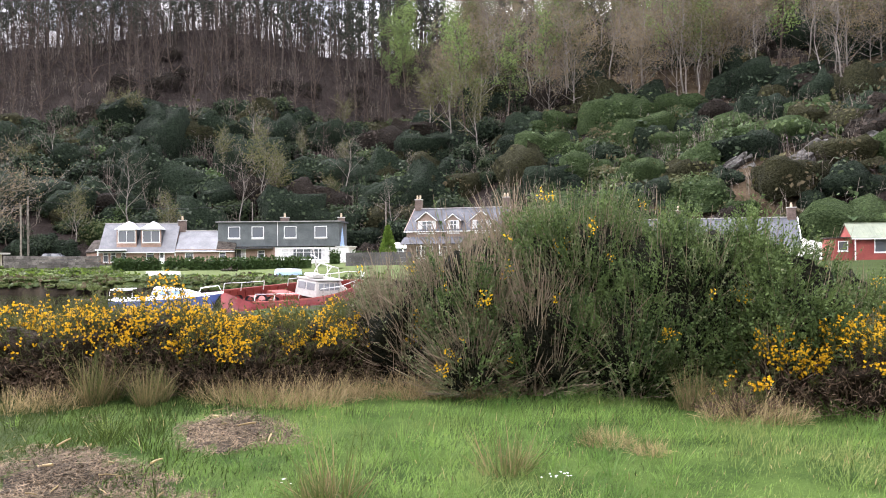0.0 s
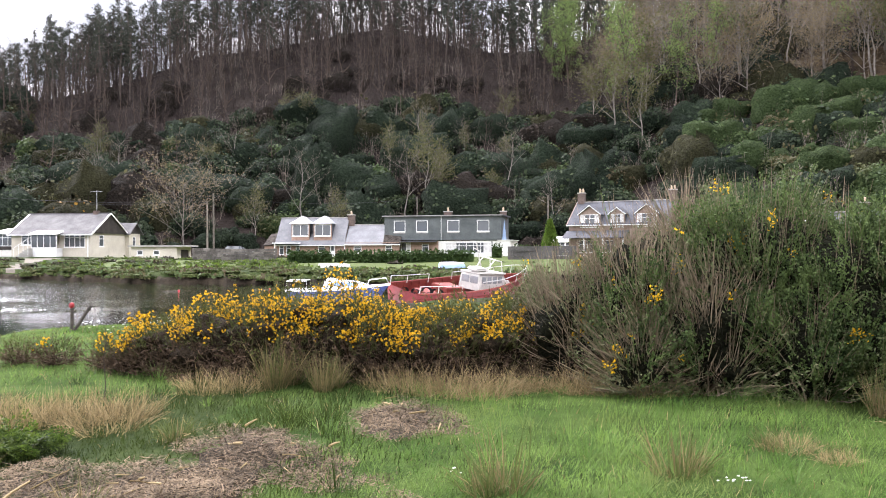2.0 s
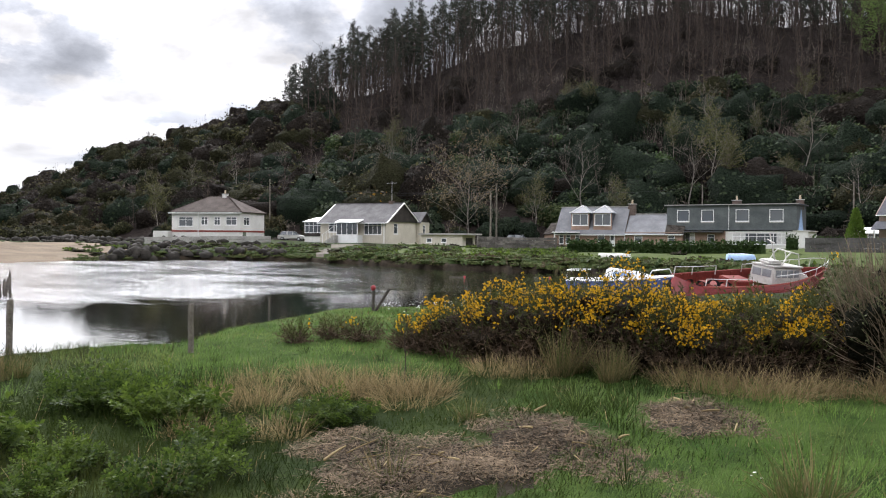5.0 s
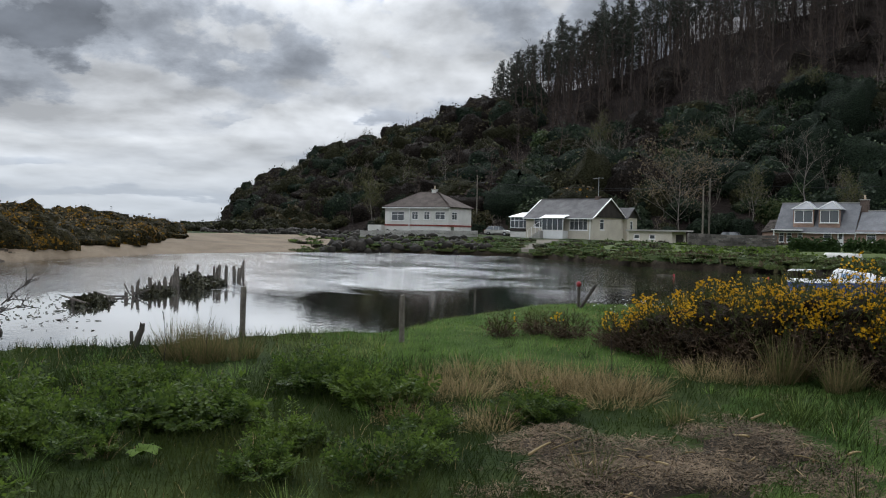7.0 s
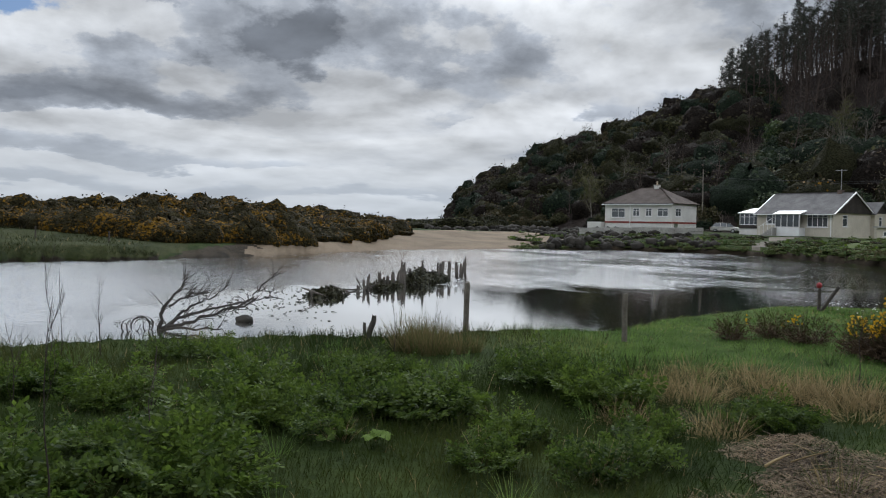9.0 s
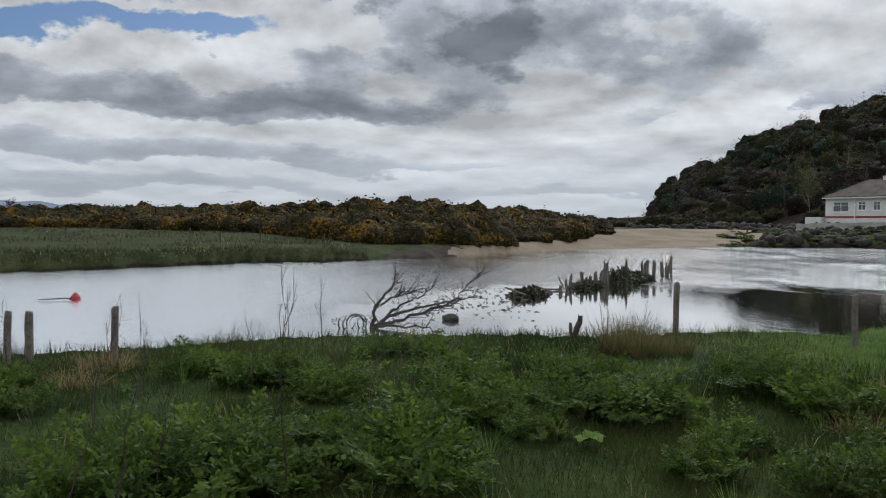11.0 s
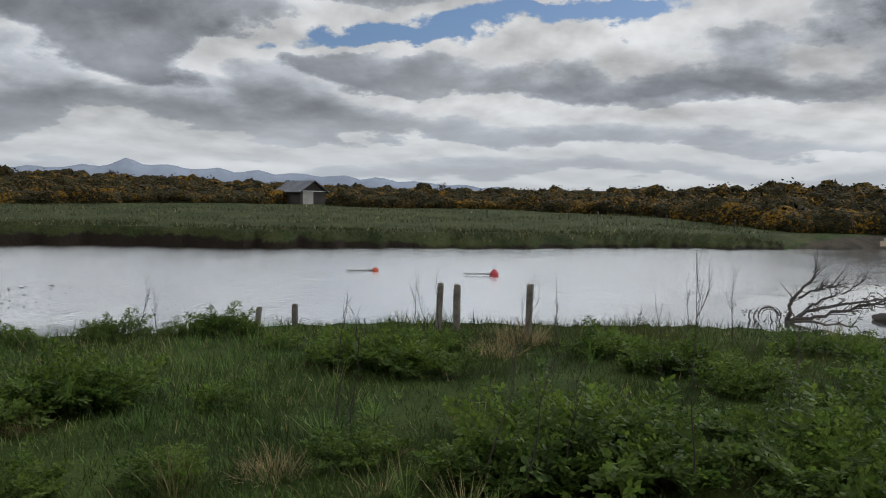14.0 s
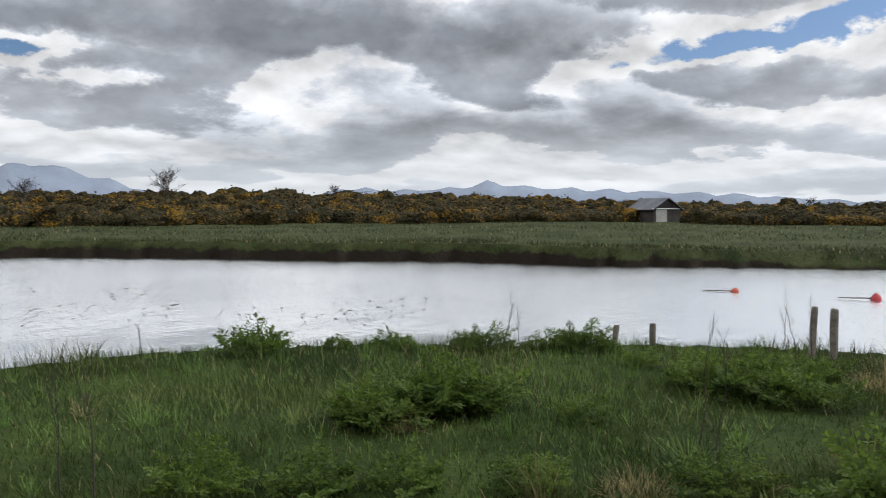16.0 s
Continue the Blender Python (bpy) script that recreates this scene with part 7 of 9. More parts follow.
def red_boat():
    t = thing("fishing_boat", "old red wooden fishing boat with a white wheelhouse", "boat")
    p = at(13.8, 36.2)
    t.matrix_basis = pose(p.x, p.y, WATER - 0.16, 12, 1, 53) @ Matrix.Scale(1.10, 4)
    L = 6.9
    bm, rows = hull(L, 2.3, 0.70, 1.25, -0.35)
    part("hull", bm, "hull_red", t, "faded red painted planked hull", smooth=True)
    for side in (-1, 1):
        rail(t, "gunwale", [(r[0][0], side * (r[0][1] + 0.015), r[0][2] + 0.02) for r in rows], 0.04, "deck_red")
        rail(t, "rubbing_strake", [(r[1][0], side * (r[1][1] + 0.02), r[1][2]) for r in rows], 0.025, "hull_red")
    # deck inside the bulwarks
    bm = bmesh.new()
    prev = None
    for r in rows:
        x, y, z = r[0]
        a, b = bm.verts.new((x, -y * 0.95, z - 0.36)), bm.verts.new((x, y * 0.95, z - 0.36))
        if prev:
            bm.faces.new((prev[0], prev[1], b, a))
        prev = (a, b)
    part("deck", bm, "deck_red", t)
    for side in (-1, 1):
        bm = bmesh.new()
        for r0, r1 in zip(rows[:-2], rows[1:-1]):
            (x0, y0, z0), (x1, y1, z1) = r0[0], r1[0]
            q = [bm.verts.new(v) for v in ((x0, side * (y0 - 0.05), z0 - 0.37), (x1, side * (y1 - 0.05), z1 - 0.37), (x1, side * (y1 - 0.04), z1 + 0.02), (x0, side * (y0 - 0.04), z0 + 0.02))]
            bm.faces.new(q)
        part("bulwark", bm, "deck_red", t)
    for k in range(9):
        r = rows[1 + k]
        for side in (-1, 1):
            x, y, z = r[0]
            box("frame_rib", x, x + 0.06, side * (y - 0.05) - 0.03, side * (y - 0.05) + 0.03, z - 0.36, z, "deck_red", t)
    for k in range(3):
        x = 0.55 + 0.75 * k
        b = box("scupper", x, x + 0.26, -1.02 - 0.05 * k, -0.98 - 0.05 * k, 0.36, 0.45, "black_rubber", t)
    box("engine_box", 1.9, 2.9, -0.5, 0.5, 0.36, 0.82, "deck_red", t, bevel=0.03)
    box("hatch", 0.9, 1.6, -0.4, 0.5, 0.36, 0.62, "deck_red", t, bevel=0.03)
    # tyres and pots piled aft
    for i, (x, y, z) in enumerate(((0.35, -0.55, 0.50), (0.8, -0.70, 0.52), (1.25, -0.65, 0.55), (1.7, -0.75, 0.52), (0.55, -0.2, 0.55), (1.05, -0.25, 0.60), (1.5, -0.35, 0.62), (0.3, 0.3, 0.5))):
        ring = [(0.21 * math.cos(a), 0.21 * math.sin(a), 0.0) for a in np.linspace(0, 2 * math.pi, 17)]
        o = rail(t, "tyre", ring, 0.065, "black_rubber")
        o.matrix_basis = pose(x, y, z, 55 + 20 * (i % 3), 10 * (i % 2), 25 * i)
    # wheelhouse
    wh = new("wheelhouse")
    wh.parent = t
    x0, x1, w0, w1, z0, z1 = 3.35, 5.75, 0.82, 0.62, 0.55, 1.42
    bm = bmesh.new()
    ring0 = [(x0, -w0, z0), (x1, -w1, z0 + 0.15), (x1, w1, z0 + 0.15), (x0, w0, z0)]
    ring1 = [(x0 + 0.05, -w0 + 0.08, z1), (x1 - 0.45, -w1 + 0.02, z1 - 0.02), (x1 - 0.45, w1 - 0.02, z1 - 0.02), (x0 + 0.05, w0 - 0.08, z1)]
    a, b = [bm.verts.new(v) for v in ring0], [bm.verts.new(v) for v in ring1]
    for i in range(4):
        bm.faces.new((a[i], a[(i + 1) % 4], b[(i + 1) % 4], b[i]))
    bm.faces.new(b)
    bmesh.ops.bevel(bm, geom=bm.edges[:], offset=0.05, segments=3, affect="EDGES")
    part("cabin_body", bm, "boat_white", wh, smooth=False)
    for k in range(4):
        f0, f1 = 0.10 + 0.205 * k, 0.10 + 0.205 * k + 0.165
        for side in (-1, 1):
            xa, xb = x0 + (x1 - 0.35 - x0) * f0, x0 + (x1 - 0.35 - x0) * f1
            bm = bmesh.new()
            ya = lambda x, z: side * ((w0 + (w1 - w0) * (x - x0) / (x1 - x0)) - 0.075 * (z - z0) / (z1 - z0) + 0.014)
            pts = [(xa, ya(xa, 0.92), 0.92), (xb, ya(xb, 0.92), 0.92), (xb, ya(xb, 1.28), 1.28), (xa, ya(xa, 1.28), 1.28)]
            add_solid(bm, pts if side < 0 else pts[::-1], 0.02)
            bmesh.ops.bevel(bm, geom=[e for e in bm.edges], offset=0.006, segments=1, affect="EDGES")
            part("cabin_window", bm, "cabin_glazing", wh)
    for k in range(2):
        box("aft_window", x0 + 0.005, x0 + 0.03, -0.62 + 0.66 * k, -0.06 + 0.66 * k, 0.92, 1.28, "cabin_glazing", wh)
    box("cabin_roof", x0 + 0.0, x1 - 0.44, -w0 + 0.05, w0 - 0.05, z1 - 0.01, z1 + 0.07, "boat_white", wh, bevel=0.035)
    box("fore_cabin", x1 - 0.1, x1 + 0.35, -0.40, 0.40, 0.66, 1.02, "boat_white", wh, bevel=0.08)
    wh.matrix_basis = Matrix.Translation((4.4, 0, 0.56)) @ Matrix.Rotation(radians(-5), 4, "X") @ Matrix.Scale(0.80, 4) @ Matrix.Translation((-4.4, 0, -0.45))
    z1 = 1.34
    bm = bmesh.new()
    add_box(bm, 3.55, 4.25, -0.32, 0.32, z1 + 0.08, z1 + 0.24)
    bmesh.ops.bevel(bm, geom=bm.edges[:], offset=0.06, segments=2, affect="EDGES")
    part("life_raft", bm, "boat_white", t)
    for y in (-0.35, 0.35):
        rail(t, "roof_arch", [(4.15, y, z1 + 0.08), (4.3, y, z1 + 0.42), (4.5, y, z1 + 0.62), (4.9, y, z1 + 0.55), (5.05, y, z1 + 0.1)], 0.03, "boat_white")
    rail(t, "arch_bar", [(4.5, -0.35, z1 + 0.62), (4.5, 0.35, z1 + 0.62)], 0.03, "boat_white")
    rail(t, "mast", [(4.15, 0, z1 + 0.1), (3.90, 0, z1 + 0.65), (3.62, 0, z1 + 1.25)], 0.028, "boat_white")
    rail(t, "mast_spreader", [(3.68, -0.28, z1 + 0.95), (3.80, 0.28, z1 + 1.0)], 0.02, "boat_white")
    bm = bmesh.new()
    bmesh.ops.create_uvsphere(bm, u_segments=10, v_segments=8, radius=0.055)
    bmesh.ops.translate(bm, vec=(3.60, 0, z1 + 1.29), verts=bm.verts)
    part("mast_lamp", bm, "boat_white", t)
    for side in (-1, 1):
        top = [(x, side * y, z) for x, y, z in ((3.4, 0.95, 1.15), (4.6, 0.92, 1.25), (5.6, 0.72, 1.42), (6.4, 0.42, 1.58), (6.85, 0.08, 1.66))]
        rail(t, "hand_rail", top, 0.016, "rail_steel")
        for x, y, z in top:
            zg = 0.70 + 0.55 * (x / L) ** 1.8
            rail(t, "stanchion", [(x, y, zg), (x, y, z)], 0.014, "rail_steel")
        aft = [(0.1, side * 0.92, 1.02), (1.0, side * 0.98, 1.02), (2.2, side * 1.05, 1.05)]
        rail(t, "aft_rail", aft, 0.013, "rail_steel")
        for x, y, z in aft:
            rail(t, "stanchion", [(x, y, 0.70), (x, y, z)], 0.018, "boat_white")
    rail(t, "mooring_line", [(6.8, 0, 1.2), (8.2, 0.3, 0.95), (9.8, 0.8, 0.9)], 0.014, "rope")


red_boat()


def white_boat():
    t = thing("cabin_boat", "small white cabin boat with a blue hull stripe", "boat")
    p = at(21.4, 36.5)
    t.matrix_basis = pose(p.x, p.y, WATER, 0, 1, 14)
    bm, rows = hull(4.4, 1.7, 0.55, 0.85, -0.2)
    part("hull", bm, "hull_blue", t, smooth=True)
    for side in (-1, 1):
        rail(t, "gunwale", [(r[0][0], side * (r[0][1] + 0.01), r[0][2] + 0.02) for r in rows], 0.05, "white_paint")
    bm = bmesh.new()
    prev = None
    for r in rows:
        x, y, z = r[0]
        a, b = bm.verts.new((x, -y * 0.96, z - 0.05)), bm.verts.new((x, y * 0.96, z - 0.05))
        if prev:
            bm.faces.new((prev[0], prev[1], b, a))
        prev = (a, b)
    part("deck", bm, "white_paint", t)
    bm = bmesh.new()
    a = [bm.verts.new(v) for v in ((1.5, -0.66, 0.6), (3.9, -0.42, 0.7), (3.9, 0.42, 0.7), (1.5, 0.66, 0.6))]
    b = [bm.verts.new(v) for v in ((1.7, -0.52, 1.12), (3.0, -0.40, 0.98), (3.0, 0.40, 0.98), (1.7, 0.52, 1.12))]
    for i in range(4):
        bm.faces.new((a[i], a[(i + 1) % 4], b[(i + 1) % 4], b[i]))
    bm.faces.new(b)
    bmesh.ops.bevel(bm, geom=bm.edges[:], offset=0.06, segments=3, affect="EDGES")
    part("cabin_top", bm, "white_paint", t)
    for side in (-1, 1):
        box("cabin_window", 1.95, 2.8, side * 0.56 - 0.02, side * 0.56 + 0.02, 0.80, 0.95, "blue_cover", t)
        rail(t, "aft_rail", [(0.05, side * 0.68, 0.56), (0.05, side * 0.68, 0.98), (0.9, side * 0.76, 1.0), (0.9, side * 0.76, 0.58)], 0.02, "white_paint")
        rail(t, "bow_rail", [(3.4, side * 0.45, 0.78), (3.5, side * 0.42, 1.05), (4.2, side * 0.12, 1.15), (4.35, side * 0.04, 0.88)], 0.016, "rail_steel")
    rail(t, "stern_rail", [(0.05, -0.68, 0.98), (0.05, 0.68, 0.98)], 0.02, "white_paint")


white_boat()


def upturned_dinghy(az, d, L, mat, label, turn):
    t = thing("upturned_dinghy", label, "boat")
    bm, _ = hull(L, L * 0.42, 0.42, 0.5, 0.0, 10)
    for v in bm.verts:
        v.co.z = 0.46 - v.co.z
    bmesh.ops.reverse_faces(bm, faces=bm.faces[:])
    part("hull", bm, mat, t, smooth=True)
    rail(t, "keel", [(0.05, 0, 0.47), (L * 0.5, 0, 0.48), (L * 0.85, 0, 0.40)], 0.025, "white_paint")
    place(t, az, d, 1, turn, 0.02)


upturned_dinghy(11.2, 61, 2.2, "blue_cover", "small pale blue dinghy upside down on the grass", 25)
upturned_dinghy(19.4, 60, 2.6, "boat_white", "white upturned dinghy lying on the grass", 20)


# ---------------------------------------------------------------- shrubs of the gardens and the heath skyline
def lone_trees():
    a = bare_tree(171, 2.6, "bark_grey", "twig_brown", label="small bare round-headed tree above the gorse", counts=(16, 7, 5), reach=0.72, bole=0.08, name="heath_tree", lean=1.0)
    place(a, 141.3, 96, 1.0, 40)
    for az, d, s in ((130.5, 104, 0.55), (149.4, 92, 0.8), (99.5, 108, 0.5), (75.0, 78, 0.45), (66.8, 84, 0.42), (58.8, 150, 0.6), (121.0, 108, 0.4)):
        copy_at(a, az, d, s, az * 7)


lone_trees()
# ---------------------------------------------------------------- the near shore
def build_grass():
    rng = np.random.default_rng(3)
    n = 560000
    az = -35 + 192 * rng.random(n)
    d = 1.4 + 19.8 * rng.random(n) ** 1.15
    x, y = polar(az, d)
    patch = wobble(x, y, 0.55, 1.0) + 0.6 * wobble(x, y, 0.23, 4.0)
    keep = (d < near_shore(az) + 0.25) & ((d < 12.5) | (az > 27)) & (rng.random(n) < np.clip(0.74 + 0.26 * patch, 0.42, 1))
    keep &= litter_mask(az, d) + 0.25 * patch < 0.35 + 0.25 * rng.random(n)
    az, d, x, y, patch = (q[keep] for q in (az, d, x, y, patch))
    n = len(x)
    z = height(x, y)
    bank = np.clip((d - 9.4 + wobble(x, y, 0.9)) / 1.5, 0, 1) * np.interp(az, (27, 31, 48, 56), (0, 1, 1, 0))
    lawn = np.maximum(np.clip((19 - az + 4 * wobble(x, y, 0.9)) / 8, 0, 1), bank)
    # Bright blades mixed in past azimuth 98 stand for open, better lit grass.
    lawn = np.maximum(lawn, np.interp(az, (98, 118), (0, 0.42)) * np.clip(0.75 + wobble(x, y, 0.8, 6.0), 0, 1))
    lush = np.clip(0.5 + 0.8 * wobble(x, y, 0.42, 9.0) + 0.5 * wobble(x, y, 1.3, 5.0), 0, 1.3)
    tall = 0.06 + (0.09 + 0.13 * lush) * rng.random(n) ** 1.3 + 0.04 * patch
    tall = np.maximum(tall * (1 - 0.35 * lawn - 0.25 * bank), 0.04)
    tall *= np.where((d > near_shore(az) - 1.2) & (bank < 0.5), 1.15, 1.0)
    a = rng.random(n) * 6.283
    lean = 0.36 + 0.25 * np.clip(wobble(x, y, 0.7, 3.0), 0, 1)
    way = np.stack([np.cos(a) * lean, np.sin(a) * lean, np.ones(n)], -1) + np.array([0.12, -0.05, 0])
    hw = (0.0008 + 0.00031 * d) * (0.7 + 0.6 * rng.random(n))
    side = unit(np.stack([-np.sin(a), np.cos(a), 0 * a], -1) + 0.7 * rng.normal(size=(n, 3)) * np.array([1, 1, 0.2]))
    dry = rng.random(n) < 0.02 + 0.05 * np.clip(wobble(x, y, 1.9, 7.0), 0, 1)
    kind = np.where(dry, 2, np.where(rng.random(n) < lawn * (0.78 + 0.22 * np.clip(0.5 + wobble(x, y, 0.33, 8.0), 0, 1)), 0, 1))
    base = np.stack([x, y, z - 0.01], -1)
    pieces, mats = [], []
    for near in (True, False):
        q = (d < 7.5) == near
        k = 3 if near else 2
        P = arcs(base[q], way[q], tall[q] * 1.1, k, (0.22 + 0.35 * rng.random(q.sum())) * (1.0 if near else 0.5), rng)
        pieces.append((*ribbons(P, hw[q][:, None] * np.array([[1.0, 0.8, 0.12] if near else [1.0, 0.15]]), side[q]), 0))
        mats.append(np.repeat(kind[q], k - 1))
    v, f, _ = joined(pieces)
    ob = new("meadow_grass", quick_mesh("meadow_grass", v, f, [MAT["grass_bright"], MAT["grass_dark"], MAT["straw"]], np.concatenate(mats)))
    tagged(ob, "rough green grass with dry straws on the shore", "grass", kind="stuff")


build_grass()


def build_litter():
    rng = np.random.default_rng(4)
    n = 130000
    az = 4 + 39 * rng.random(n)
    d = 4.6 + 4.4 * rng.random(n)
    m = litter_mask(az, d)
    x, y = polar(az, d)
    keep = m + 0.40 * wobble(x, y, 0.3) + 0.25 * wobble(x, y, 0.11, 3.0) > 0.24 + 0.30 * rng.random(n)
    az, d, x, y, m = (q[keep] for q in (az, d, x, y, m))
    n = len(x)
    mound = 0.10 * np.clip(m, 0, 0.8) * (1 + 0.9 * wobble(x, y, 0.25, 2.0))
    z = height(x, y) + mound * rng.random(n) + 0.005
    a = rng.random(n) * 6.283
    way = np.stack([np.cos(a), np.sin(a), 0.35 * rng.normal(size=n)], -1)
    L = 0.014 + 0.075 * rng.random(n) ** 2.4
    P = arcs(np.stack([x, y, z], -1), way, L, 3, 0.1 * np.ones(n), rng, 0.1)
    W = (0.0016 + 0.0034 * rng.random(n) ** 2)[:, None] * np.array([[1.0, 1.0, 0.6]])
    side = unit(np.stack([-np.sin(a), np.cos(a), 0.4 * rng.normal(size=n)], -1))
    pieces = [(*ribbons(P, W, side), 0)]
    k = 40
    i = rng.integers(0, n, k)
    a2 = rng.random(k) * 6.283
    S = arcs(np.stack([x[i], y[i], z[i] + 0.06], -1), np.stack([np.cos(a2), np.sin(a2), 0.12 * rng.normal(size=k)], -1), 0.06 + 0.24 * rng.random(k) ** 2, 4, 0.05 * np.ones(k), rng, 0.06)
    pieces.append((*tubes(S, (0.004 + 0.008 * rng.random((k, 1)) ** 2) * np.repeat([[1, 0.9, 0.8, 0.6]], k, 0), 5), 1))
    stuff("dead_reed_litter", pieces, ["litter", "straw"], "brown heap of dead reeds, leaves and small sticks", "plant litter")


build_litter()


def rush_tuft(seed, n, h, spread, mats, label, name="rush_tuft"):
    rng = np.random.default_rng(seed)
    t = thing(name, label, "grass tuft")
    a = rng.random(n) * 6.283
    r = np.sqrt(rng.random(n)) * (0.13 if spread < 1 else 0.34)
    base = np.stack([r * np.cos(a), r * np.sin(a), -0.03 * np.ones(n)], -1)
    k = spread * rng.random(n) ** 0.8
    way = np.stack([np.cos(a) * k, np.sin(a) * k, np.ones(n)], -1) + (0.1 if spread < 1 else 0.35) * rng.normal(size=(n, 3))
    P = arcs(base, way, h * (0.30 + 0.80 * rng.random(n)), 4, 0.48 * k * rng.random(n) * 1.6, rng, 0.07)
    kind = (rng.random(n) < 0.35).astype(int)
    V, F = ribbons(P, (0.0034 * (0.7 + 0.7 * rng.random(n)))[:, None] * np.array([[1, 0.9, 0.7, 0.15]]), unit(np.stack([-np.sin(a), np.cos(a), 0 * a], -1) + 0.8 * rng.normal(size=(n, 3))))
    ob = new("foliage", quick_mesh("foliage", V, F, [MAT[k2] for k2 in mats], np.repeat(kind, 3)))
    ob.parent = t
    ob["kind"] = "stuff"
    return t


def build_rushes():
    rng = np.random.default_rng(6)
    tall = [rush_tuft(s, 260, 0.74, 0.55, ("rush", "rush_green"), "spiky tuft of dry brown rushes with green shoots") for s in (71, 72)]
    straw = [rush_tuft(s, 430, 0.46, 1.1, ("straw", "rush"), "flopping tuft of pale dry grass", "straw_tuft") for s in (73, 74)]
    green = [rush_tuft(s, 130, 0.40, 0.8, ("rush_green", "rush"), "low spiky green and straw rush tuft") for s in (75, 76)]
    used = set()

    def put(kinds, az, d, s):
        k = kinds[int(rng.integers(0, 2))]
        if k.name in used:
            copy_at(k, az, d, s, rng.random() * 360)
        else:
            used.add(k.name)
            place(k, az, d, s, rng.random() * 360)

    for az, d, s in ((21.5, 9.6, 0.95), (20.4, 9.8, 0.75), (18.3, 9.3, 0.75), (17.4, 9.5, 0.6), (-17.4, 8.9, 0.8), (-18.2, 9.1, 0.6), (60.6, 10.5, 0.80), (59.6, 10.3, 0.75), (61.4, 10.7, 0.85), (58.6, 10.4, 0.7), (57.4, 10.4, 0.6), (59.0, 10.9, 0.75), (60.2, 11.0, 0.8), (56.4, 10.5, 0.5)):
        put(tall, az, d, s)
    for az, d, s in ((42.8, 8.3, 1.1), (41.2, 8.5, 0.9), (37.6, 8.7, 1.1), (36.2, 8.9, 1.0), (34.6, 8.7, 1.1), (33.2, 8.6, 1.15), (31.7, 8.2, 1.2), (30.4, 8.6, 0.9), (44.4, 8.7, 0.8), (42.0, 9.4, 0.8), (38.5, 9.5, 0.8), (12.2, 9.3, 0.9), (10.2, 9.2, 1.0), (8.0, 9.1, 1.0), (6.2, 9.4, 0.9),
                     (14.0, 9.5, 0.8), (3.4, 9.6, 0.8), (1.0, 9.4, 0.9), (-1.0, 9.3, 0.9), (-4.0, 9.2, 0.7), (23.6, 9.6, 0.8), (26.0, 9.6, 0.8), (-20.6, 8.5, 0.9), (-22.4, 8.6, 0.8), (-12.5, 7.1, 0.5), (46.2, 7.2, 0.6), (40.4, 7.0, 0.8), (96.5, 9.4, 0.7), (94.6, 10.3, 0.8), (127.0, 6.7, 0.45), (112.0, 5.2, 0.5), (-15.2, 6.9, 0.4)):
        put(straw, az, d, s * (0.82 if 30 < az < 45 else 1.0))
    for az, d, s in ((-5.8, 6.1, 1.15), (-6.8, 6.3, 0.8), (5.0, 5.5, 1.25), (6.4, 5.4, 1.0), (-11.2, 7.1, 0.6), (27.6, 7.4, 0.8), (98.0, 6.1, 1.1), (33.0, 5.6, 0.8), (118.0, 5.0, 0.9), (104.5, 5.4, 0.8)):
        put(green, az, d, s)


build_rushes()


def build_tussocks():
    """Taller tufts that break up the sward."""
    rng = np.random.default_rng(13)
    n, per = 420, 34
    az = -34 + 188 * rng.random(n)
    d = 3.6 + 8.5 * rng.random(n) ** 0.8
    keep = (d < near_shore(az) - 0.2) & (litter_mask(az, d) < 0.15)
    az, d = az[keep], d[keep]
    n = len(az)
    own = np.repeat(np.arange(n), per)
    m = n * per
    x, y = polar(az, d)
    a = rng.random(m) * 6.283
    rr = 0.10 * rng.random(m)
    bx, by = x[own] + rr * np.cos(a), y[own] + rr * np.sin(a)
    k = 0.25 + 0.9 * rng.random(m)
    way = np.stack([np.cos(a) * k, np.sin(a) * k, np.ones(m)], -1)
    S = arcs(np.stack([bx, by, height(bx, by)], -1), way, (0.12 + 0.20 * rng.random(n))[own] * (0.7 + 0.6 * rng.random(m)), 4, 0.5 * k * rng.random(m), rng, 0.05)
    W = (0.0013 + 0.0012 * rng.random(m))[:, None] * np.array([[1, 0.9, 0.7, 0.1]])
    kind = np.where(rng.random(n) < 0.03, 2, np.where(az < 14, 0, rng.integers(0, 2, n)))[own]
    V, F = ribbons(S, W, unit(np.stack([-np.sin(a), np.cos(a), 0 * a], -1) + 0.3 * rng.normal(size=(m, 3))))
    ob = new("grass_tussocks", quick_mesh("grass_tussocks", V, F, [MAT["grass_bright"], MAT["grass_dark"], MAT["straw"]], np.repeat(kind, 3)))
    tagged(ob, "taller tufts of green and straw-coloured grass", "grass", kind="stuff")


build_tussocks()


# ---------------------------------------------------------------- broom and gorse
def core(r, h, seed):
    """A dark lumpy mass inside a bush: stands in for twigs and inner shade."""
    bm = bmesh.new()
    bmesh.ops.create_icosphere(bm, subdivisions=4, radius=1.0)
    off = Vector((seed * 1.7, seed * 0.9, 3.0))
    for v in bm.verts:
        k = 1 + 0.42 * noise.noise(v.co * 2.0 + off) + 0.22 * noise.noise(v.co * 5.0 + off)
        v.co = Vector((v.co.x * r * k, v.co.y * r * k, h * 0.5 + v.co.z * h * 0.5 * k))
    V = np.array([v.co[:] for v in bm.verts])
    F = np.array([[v.index for v in f.verts] for f in bm.faces])
    bm.free()
    return V, F


